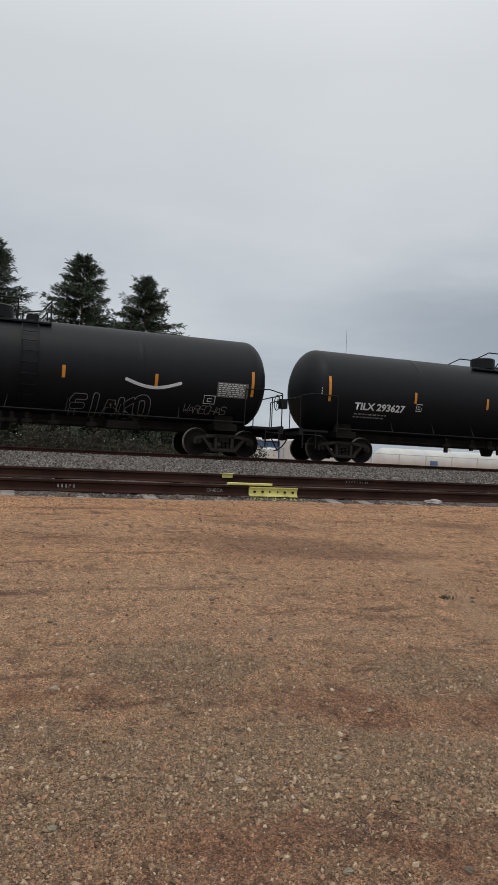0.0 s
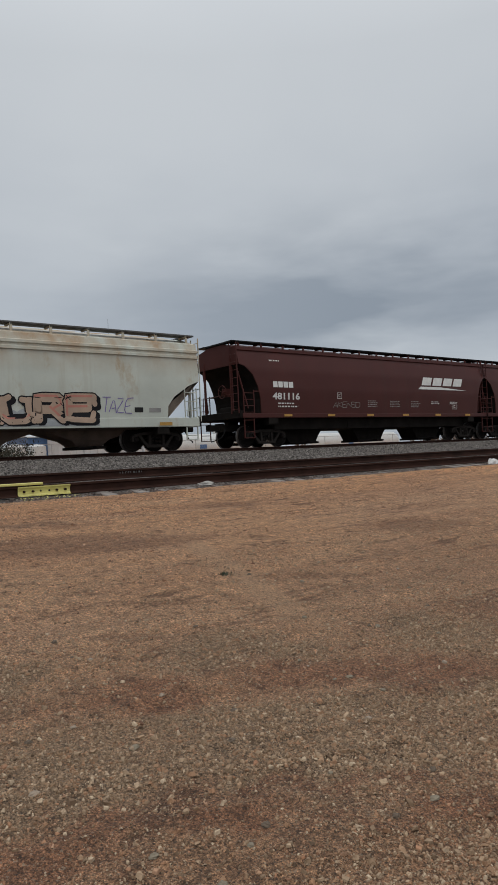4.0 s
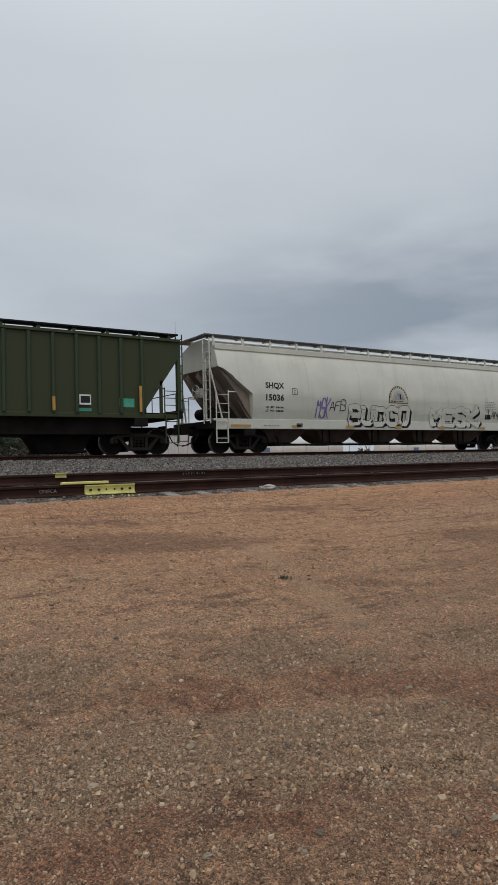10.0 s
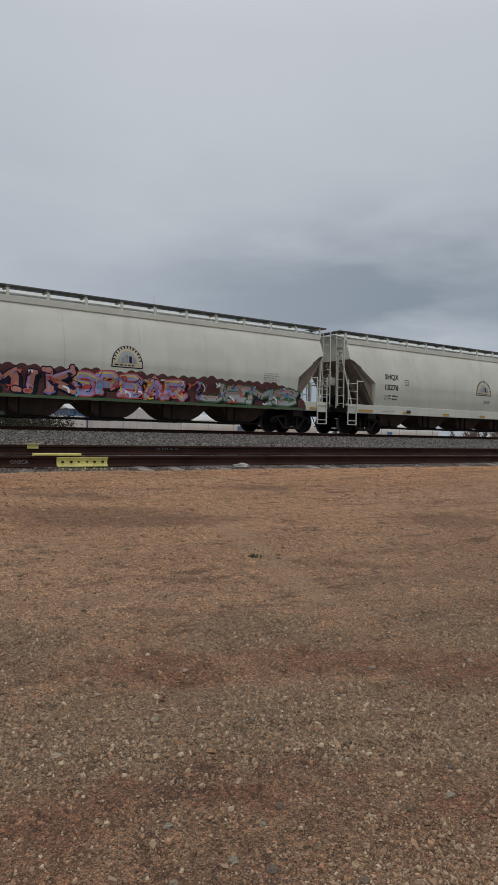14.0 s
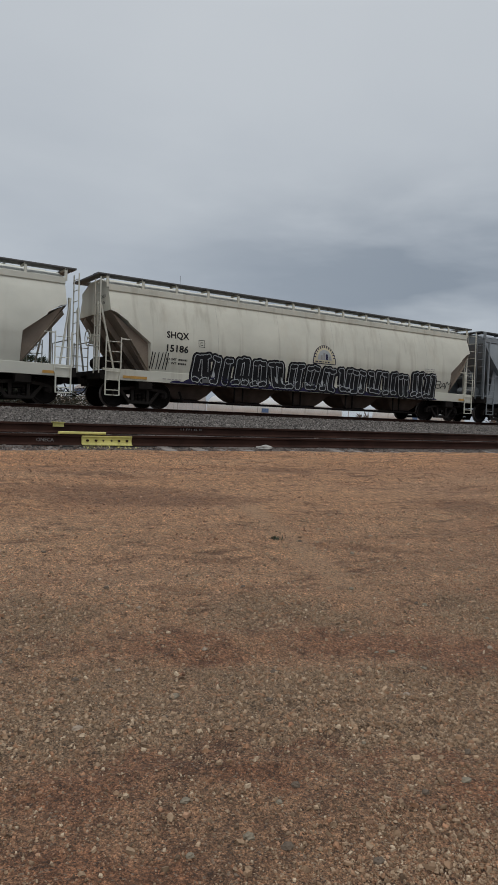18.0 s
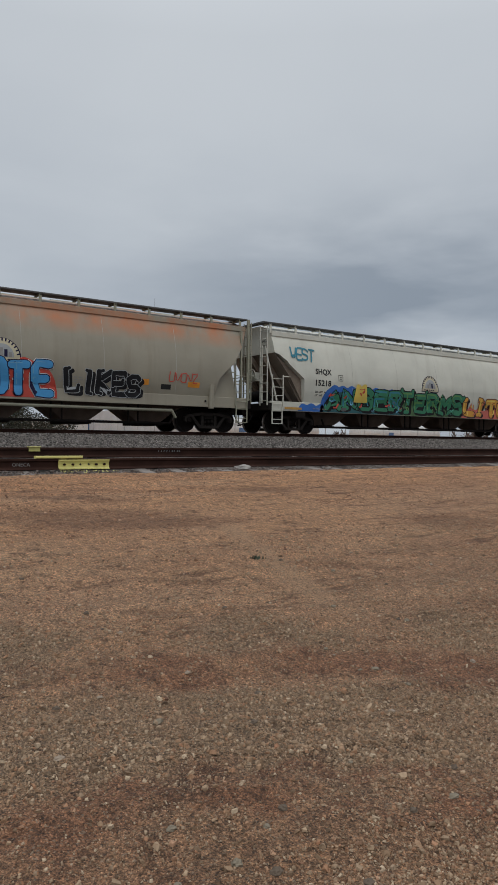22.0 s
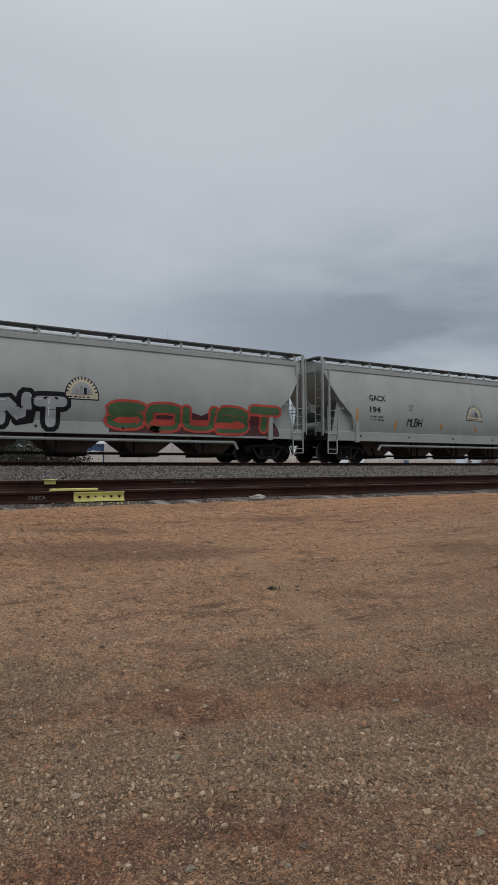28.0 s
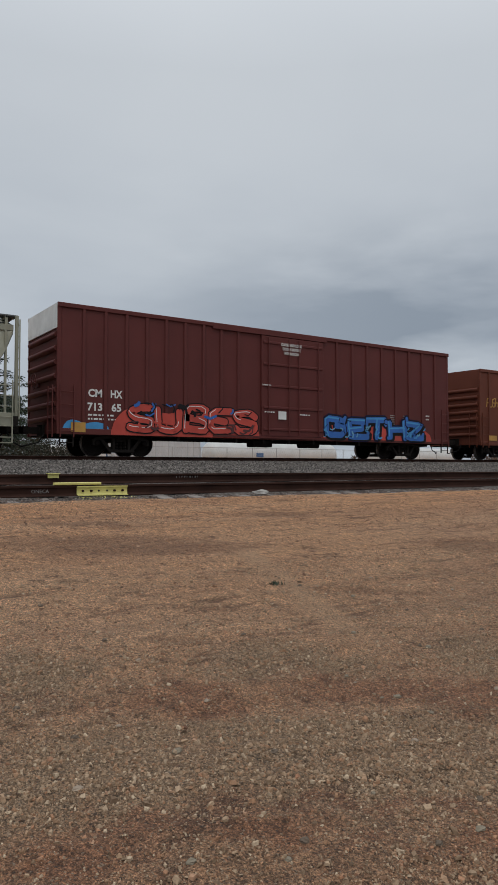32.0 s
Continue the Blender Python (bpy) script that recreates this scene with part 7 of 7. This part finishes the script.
    scrawl(car, "ICM", -5.5, 1.25, 1.9, 0.72, side, "letter_black", 0.04, 5)
    scrawl(car, "OMNNV", -2.9, 1.25, 2.3, 0.8, side, "ink_maroon", 0.05, 6)
    graffiti(car, "SEMS", 1.3, 1.15, 3.0, 0.85, side, "olive_grey", "ink_black", None, None, 0.30, 0.022, 7, 0.1)
    scrawl(car, "NAHUGE", 5.3, 1.7, 1.7, 0.35, side, "ink_black", 0.05, 7)


def boxcars():
    half = 9.46
    ribs = [-8.56 + 0.765 * k for k in range(10)] + [2.5 + 0.86 * k for k in range(8)]
    ribs = [x for x in ribs if abs(x) > 1.75]
    car, side = boxcar("dark red boxcar with red and blue graffiti and a white-topped end", 433.0, "brick_red", half, 5.02, 13.95, ribs, (-1.4, 1.7, 0.85, 4.75), True)
    W = M["letter_white"]
    for word, x, z, w_ in (("CM", -8.40, 1.98, 0.49), ("HX", -7.60, 1.98, 0.43), ("713", -8.42, 1.52, 0.52), ("65", -7.57, 1.52, 0.36)):
        lettering(car, word, x, z, 0.25, W, side, w_)
    small_print(car, -8.4, 1.34, 1.2, 2, 0.07, W, side)
    cloud(car, -9.3, -7.6, 0.78, 1.15, side, "ink_azure", 0.8, seed=1)
    patch(car, "reflector", -9.0, -8.5, 0.78, 1.1, M["gold"], side, "yellow reflective patch", 0.06)
    cloud(car, -7.6, -1.6, 0.72, 1.30, side, "ink_blue", 0.7, seed=5, off=0.056)
    cloud(car, -7.6, -1.5, 0.72, 1.62, side, "ink_red", 1.1, seed=3, off=0.0585)
    graffiti(car, "SUBES", -7.0, 0.74, 5.4, 1.18, lambda z: 1.64, "ink_red", "ink_black", "ink_white", None, 0.26, 0.045, 71, 0.16, 0, 0.2, False, 1.0)
    splashes(car, -6.8, -1.9, 1.35, 1.85, 20, lambda z: 1.64, ["ink_black", "ink_blue", "ink_black"], 0.30, 8, 0.040)
    splashes(car, -7.2, -1.8, 0.8, 1.2, 16, lambda z: 1.64, ["ink_red", "ink_maroon"], 0.30, 28, 0.042)
    cloud(car, 1.6, 8.2, 0.80, 1.45, side, "ink_red", 0.9, seed=7, off=0.058)
    graffiti(car, "GETHZ", 1.8, 0.74, 5.9, 1.12, lambda z: 1.64, "ink_blue", "ink_black", "ink_azure", "ink_navy", 0.24, 0.04, 73, 0.18, 0, 0.08, True, 1.1)
    splashes(car, 1.6, 8.0, 0.82, 1.4, 30, lambda z: 1.64, ["ink_azure", "ink_navy", "ink_sky"], 0.2, 9, 0.052)
    for word, x, z, w_ in (("CLOSE AND LOCK", -0.5, 4.42, 1.05), ("DOORS BEFORE", -0.42, 4.25, 0.9), ("MOVING CAR", -0.33, 4.08, 0.72)):
        lettering(car, word, x, z, 0.11, W, side, w_, off=0.13)
    patch(car, "notice", -0.64, -0.25, 1.5, 1.82, W, side, "white paper notice", 0.135)
    small_print(car, -1.3, 1.75, 0.5, 1, 0.06, W, side, off=0.13, seed=2)
    small_print(car, 0.4, 1.7, 0.7, 1, 0.06, W, side, off=0.13, seed=3)
    small_print(car, -1.4, 2.8, 0.5, 1, 0.06, W, side, off=0.13, seed=4)
    for x in (5.6, 6.4):
        small_print(car, x, 1.9, 0.35, 5, 0.05, M["letter_grey"], side, seed=int(x))
    small_print(car, 7.9, 1.95, 0.25, 2, 0.08, W, side, seed=6)
    car, side = boxcar("faded rust-red boxcar with corrugated ends", 452.7, "rust_red", 7.9, 4.5, 11.8, [-7.2 + 0.9 * k for k in range(7)] + [1.9 + 0.9 * k for k in range(6)], (-1.5, 1.5, 0.85, 4.1), False)
    scrawl(car, "PUSH", -7.4, 2.6, 0.9, 0.5, side, "gold", 0.05, 3)
    patch(car, "reflector", -7.3, -6.7, 0.95, 1.2, M["gold"], side, "yellow reflective patch", 0.06)


tanks()
white_hopper()
grain_hoppers()
flour_hoppers()
belted_hoppers()
boxcars()

# ---- beyond the tracks ----


def polar(deg, y):
    return y * math.tan(radians(deg))


def spruce(x, y, height_, seed, girth=0.42, dense=5.5):
    """A conifer: trunk, whorls of drooping limbs, and needle sprays along each limb."""
    r = random.Random(seed)
    base = ground_z(y)
    tree = new("spruce_tree")
    tree.location = (x, y, base)
    tagged(tree, "tall dark green spruce tree behind the tracks", "tree", "spruce trees")
    part("trunk", Geo().tube((0, 0, -0.1), (0.05, 0, height_ * 0.5), 0.2, 8, 0.12).tube((0.05, 0, height_ * 0.5), (0, 0, height_), 0.12, 8, 0.02), M["bark"], tree)
    limbs, verts, faces = Geo(), [], []
    z = height_ * 0.10
    while z < height_ * 0.99:
        u = z / height_
        reach = height_ * girth * 1.18 * (1 - u) ** 0.80 * r.uniform(0.82, 1.08) + 0.05
        for k in range(r.randint(3, 5)):
            a = r.uniform(0, 2 * math.pi)
            ln = reach * r.uniform(0.62, 1.06)
            droop = (r.uniform(-0.32, 0.02) + 0.75 * u ** 3) * ln
            tip = Vector((ln * math.cos(a), ln * math.sin(a), z + droop))
            root = Vector((0, 0, z))
            limbs.tube(root, tip, 0.03, 3, 0.008)
            out = (tip - root).normalized()
            across = out.cross(Vector((0, 0, 1))).normalized()
            for _ in range(int((4 + ln * 9) * dense)):
                f = r.uniform(0.12, 1.04)
                p = root.lerp(tip, f) + Vector((r.uniform(-1, 1), r.uniform(-1, 1), r.uniform(-1, 0.5))) * 0.13
                d = (out * r.uniform(0.3, 1) + across * r.uniform(-0.9, 0.9) + Vector((0, 0, r.uniform(-0.8, 0.35)))).normalized()
                w = d.cross(Vector((r.uniform(-1, 1), r.uniform(-1, 1), r.uniform(-1, 1)))).normalized() * r.uniform(0.018, 0.04)
                s = r.uniform(0.18, 0.4)
                n = len(verts)
                verts += [p - w * 0.4, p + d * s * 0.5 + w, p + d * s, p + d * s * 0.5 - w]
                faces.append((n, n + 1, n + 2, n + 3))
        z += height_ * 0.0088 * r.uniform(0.7, 1.3)
    part("limb_whorl", limbs, M["bark"], tree)["kind"] = "stuff"
    g = Geo()
    g.v, g.f = [tuple(v) for v in verts], faces
    part("crown", g, M["needles"], tree)


def bush(x, y, w, h, seed, material, label, name="bush"):
    r = random.Random(seed)
    ob = new(name)
    ob.location = (x, y, ground_z(y))
    tagged(ob, label, "bush", "scrub behind the tracks")
    stems, leaves = Geo(), Geo()
    for _ in range(16):
        a, ln = r.uniform(0, 2 * math.pi), r.uniform(0.5, 1.0)
        mid = Vector((w * 0.25 * math.cos(a) * ln, w * 0.25 * math.sin(a) * ln, h * 0.5 * ln))
        tip = Vector((w * 0.5 * math.cos(a) * ln, w * 0.5 * math.sin(a) * ln, h * ln))
        stems.tube((0, 0, -0.05), mid, 0.04, 4, 0.025).tube(mid, tip, 0.025, 4, 0.006)
        for _ in range(110):
            p = mid.lerp(tip, r.uniform(-0.4, 1.05)) + Vector((r.gauss(0, 0.12) * w, r.gauss(0, 0.12) * w, r.gauss(0, 0.08) * h))
            if p.z < 0:
                continue
            d = Vector((r.uniform(-1, 1), r.uniform(-1, 1), r.uniform(-0.3, 1))).normalized()
            q = d.cross(Vector((r.uniform(-1, 1), r.uniform(-1, 1), 0.2))).normalized() * r.uniform(0.02, 0.05)
            s = r.uniform(0.08, 0.2)
            leaves.put([p - q * 0.3, p + d * s * 0.5 + q, p + d * s, p + d * s * 0.5 - q], [(0, 1, 2, 3)])
    part("stems", stems, M["bark"], ob)
    part("leaves", leaves, material, ob)


def storage_tank(x0, x1, y, r, zc, label):
    """White pressure vessel on two saddles."""
    half = (x1 - x0) / 2
    ob = new("storage_tank")
    ob.location = ((x0 + x1) / 2, y, ground_z(y))
    tagged(ob, label, "storage tank", "white storage tanks")
    zc -= ground_z(y)
    head = [(-half + r * 0.75 * (1 - math.cos(a)), r * math.sin(a)) for a in [math.pi / 2 * k / 8 for k in range(9)]]
    prof = head + [(-half * 0.33, r), (-half * 0.33 + 0.02, r + 0.012), (-half * 0.33 + 0.08, r + 0.012), (-half * 0.33 + 0.1, r), (half * 0.33, r), (half * 0.33 + 0.02, r + 0.012), (half * 0.33 + 0.08, r + 0.012), (half * 0.33 + 0.1, r)] + [(-a, b) for a, b in reversed(head)]
    part("vessel", lathe_x(prof, 40).moved(0, 0, zc), M["tank_white"], ob, smooth=30)
    for s in (-1, 1):
        part("saddle", Geo().box(s * half * 0.6 - 0.3, s * half * 0.6 + 0.3, -r * 0.8, r * 0.8, 0, zc - r * 0.7, 0.04), M["panel_white"], ob)
    part("manway", Geo().tube((0, 0, zc + r - 0.05), (0, 0, zc + r + 0.3), 0.35, 14), M["tank_white"], ob)
    part("relief_valve", Geo().tube((half * 0.4, 0, zc + r - 0.05), (half * 0.4, 0, zc + r + 0.6), 0.05, 8), M["panel_white"], ob)
    part("name_plate", Geo().box(-half * 0.35, -half * 0.35 + 1.0, -r - 0.03, -r + 0.1, zc - 0.3, zc + 0.2), M["panel_blue"], ob, "faded blue placard")


def shed(name, x0, x1, y, depth, z1, tone, label, category, rib=0.9, roof=0.0):
    """A ribbed metal building or container; the ribs stand proud of its wall."""
    z0 = ground_z(y)
    ob = new(name)
    ob.location = (x0, y, z0)
    tagged(ob, label, category)
    w, h = x1 - x0, z1 - z0
    part("wall", Geo().box(0, w, 0, depth, 0, h), M[tone], ob)
    n = int(w / rib)
    for k in range(n + 1):
        part("wall_rib", lambda: Geo().box(-0.05, 0.05, -0.06, 0.0, 0.05, h - 0.05), M[tone], ob, key=("wall_rib", round(h, 2)), at=(k * w / max(1, n), 0, 0))
    if roof:
        part("roof", Geo().put([(-0.3, -0.3, h), (w + 0.3, -0.3, h), (w + 0.3, depth / 2, h + roof), (-0.3, depth / 2, h + roof), (-0.3, depth + 0.3, h), (w + 0.3, depth + 0.3, h), (-0.3, -0.3, h - 0.12), (w + 0.3, -0.3, h - 0.12)], [(0, 1, 2, 3), (3, 2, 5, 4), (6, 7, 1, 0), (0, 3, 4), (1, 5, 2)]), M["panel_white"], ob)
    part("door", Geo().box(w * 0.2, w * 0.2 + 1.0, -0.09, -0.02, 0, 2.1, 0.02), M["panel_white"], ob)
    return ob


def fence(x0, x1, y, h):
    """Chain-link fence: posts, top rail and a coarse weave."""
    z0 = ground_z(y)
    ob = new("chain_link_fence")
    ob.location = (0, y, z0)
    tagged(ob, "galvanised chain-link fence with steel posts", "fence")
    x = x0
    while x <= x1:
        part("post", lambda: Geo().tube((0, 0, 0), (0, 0, h + 0.05), 0.035, 8), M["fence"], ob, key=("fence_post", h), at=(x, 0, 0))
        x += 3.0
    part("top_rail", Geo().tube((x0, 0, h), (x1, 0, h), 0.025, 6), M["fence"], ob)
    part("mid_rail", Geo().tube((x0, 0, h * 0.5), (x1, 0, h * 0.5), 0.02, 6), M["fence"], ob)
    g = Geo()
    step = 0.28
    n = int((x1 - x0) / step)
    for k in range(n):
        xx = x0 + k * step
        for s in (1, -1):
            a, b = (xx, xx + h * 0.5 * s)
            g.put([(a - 0.004, 0, 0.05), (a + 0.004, 0, 0.05), (b + 0.004, 0, h), (b - 0.004, 0, h)], [(0, 1, 2, 3)])
    part("weave", g, M["fence"], ob)


def upright_tank(x, y, r, h, tone="tank_white"):
    z = ground_z(y)
    ob = part("upright_tank", Geo().lathe([(0.0, h + r * 0.3), (r * 0.6, h + r * 0.2), (r, h), (r, 0.0), (0, 0)], 20), M[tone], at=(x, y, z), smooth=40)
    ob.rotation_euler = (math.pi / 2, 0, 0)
    tagged(ob, "upright white storage drum in the yard", "storage tank", "upright drums")


def far_trees():
    """Bare woods along the skyline."""
    r = random.Random(9)
    g = Geo()
    for k in range(260):
        deg = r.uniform(-25, 72)
        d = r.uniform(230, 320)
        x, y = d * math.sin(radians(deg)), d * math.cos(radians(deg))
        h = r.uniform(5, 9)
        g.tube((x, y, 0.5), (x, y, h * 0.6), 0.25, 4, 0.1)
        for _ in range(26):
            a, e = r.uniform(0, 6.28), r.uniform(0.2, 1.3)
            p = Vector((x, y, h * r.uniform(0.25, 0.7)))
            q = p + Vector((math.cos(a) * math.cos(e), math.sin(a) * math.cos(e), math.sin(e))) * r.uniform(1.5, 3.4)
            side = Vector((math.cos(radians(deg)), -math.sin(radians(deg)), 0)) * r.uniform(0.12, 0.35)
            g.put([p, p.lerp(q, 0.6) + side, q, p.lerp(q, 0.6) - side], [(0, 1, 2, 3)])
    tagged(part("far_woods", g, M["twig"]), "bare brown woods on the far skyline", "trees", kind="stuff")


def mast(deg, d, top):
    x, y = d * math.sin(radians(deg)), d * math.cos(radians(deg))
    z = ground_z(y)
    ob = new("radio_mast")
    ob.location = (x, y, z)
    tagged(ob, "thin dark steel radio mast far off", "mast")
    part("pole", Geo().tube((0, 0, 0), (0, 0, top * 0.72), 0.09, 6, 0.07), M["dark_mast"], ob)
    part("whip", Geo().tube((0, 0, top * 0.72), (0, 0, top), 0.05, 5, 0.03), M["dark_mast"], ob)


for deg, y, h, seed in ((-0.6, 47, 14.6, 1), (6.2, 46, 14.0, 2), (11.2, 47, 13.4, 3), (-7.5, 48, 13.5, 4)):
    spruce(polar(deg, y), y, h, seed)
for deg, y, h, seed in ((15.6, 75, 8.2, 6), (17.2, 78, 7.2, 7)):
    spruce(polar(deg, y), y, h, seed, 0.38, 1.0)
r_ = random.Random(4)
for k in range(26):
    deg = -5 + 0.95 * k + r_.uniform(-0.5, 0.5)
    bush(polar(deg, 36 + r_.uniform(0, 6)), 36 + r_.uniform(0, 6), r_.uniform(2, 3.5), r_.uniform(1.8, 2.9), k, M["scrub"], "olive-brown scrub bush behind the tracks")
storage_tank(40.9, 60.5, 70, 1.5, 3.0, "long white horizontal propane storage tank on saddles")
storage_tank(70, 88, 73, 1.45, 2.9, "second white horizontal propane storage tank on saddles")
shed("white_shed", polar(24.3, 84), polar(30.0, 84), 84, 7, 5.5, "panel_white", "long white ribbed metal shed", "shed")
shed("blue_shed", polar(21.2, 92), polar(24.0, 92), 92, 8, 5.6, "panel_blue", "blue ribbed metal shed with pale roof", "shed", 1.0, 0.8)
shed("white_container", polar(46.6, 88), polar(49.0, 88), 88, 3, 4.9, "panel_white", "white ribbed shipping container", "container")
for deg, y, r, h in ((18.6, 66, 0.9, 2.6), (19.4, 68, 0.8, 2.5), (20.2, 66, 1.0, 2.7), (20.9, 70, 0.9, 2.6), (21.8, 67, 0.9, 2.7)):
    upright_tank(polar(deg, y), y, r, h)
fence(polar(15, 58), polar(58, 58), 58, 2.0 + 0.6)
far_trees()
mast(27.7, 150, 31.0)


# ---- what moves ----


def motions():
    for car, place in CARS:
        walk(car, [(t, pose(place - SPEED * t, TRACK_Y, RAIL_Z)) for t in (0.0, 8.0, 16.0, 24.0, 32.0)])
    turn = -math.degrees(SPEED / 0.457)
    for wheel, x, place in WHEELS:
        # the wheels turn while their car passes; a row for each thirtieth of a second
        first, last = max(0, int((place - 50) / SPEED * FPS)), min(32 * FPS, int((place + 18) / SPEED * FPS))
        steps = sorted({0, 32 * FPS} | set(range(first, last + 1)))
        walk(wheel, [(k / FPS, pose(x, 0, 0.457, 0, turn * (min(max(k, first), last) - first) / FPS, 0)) for k in steps])


motions()
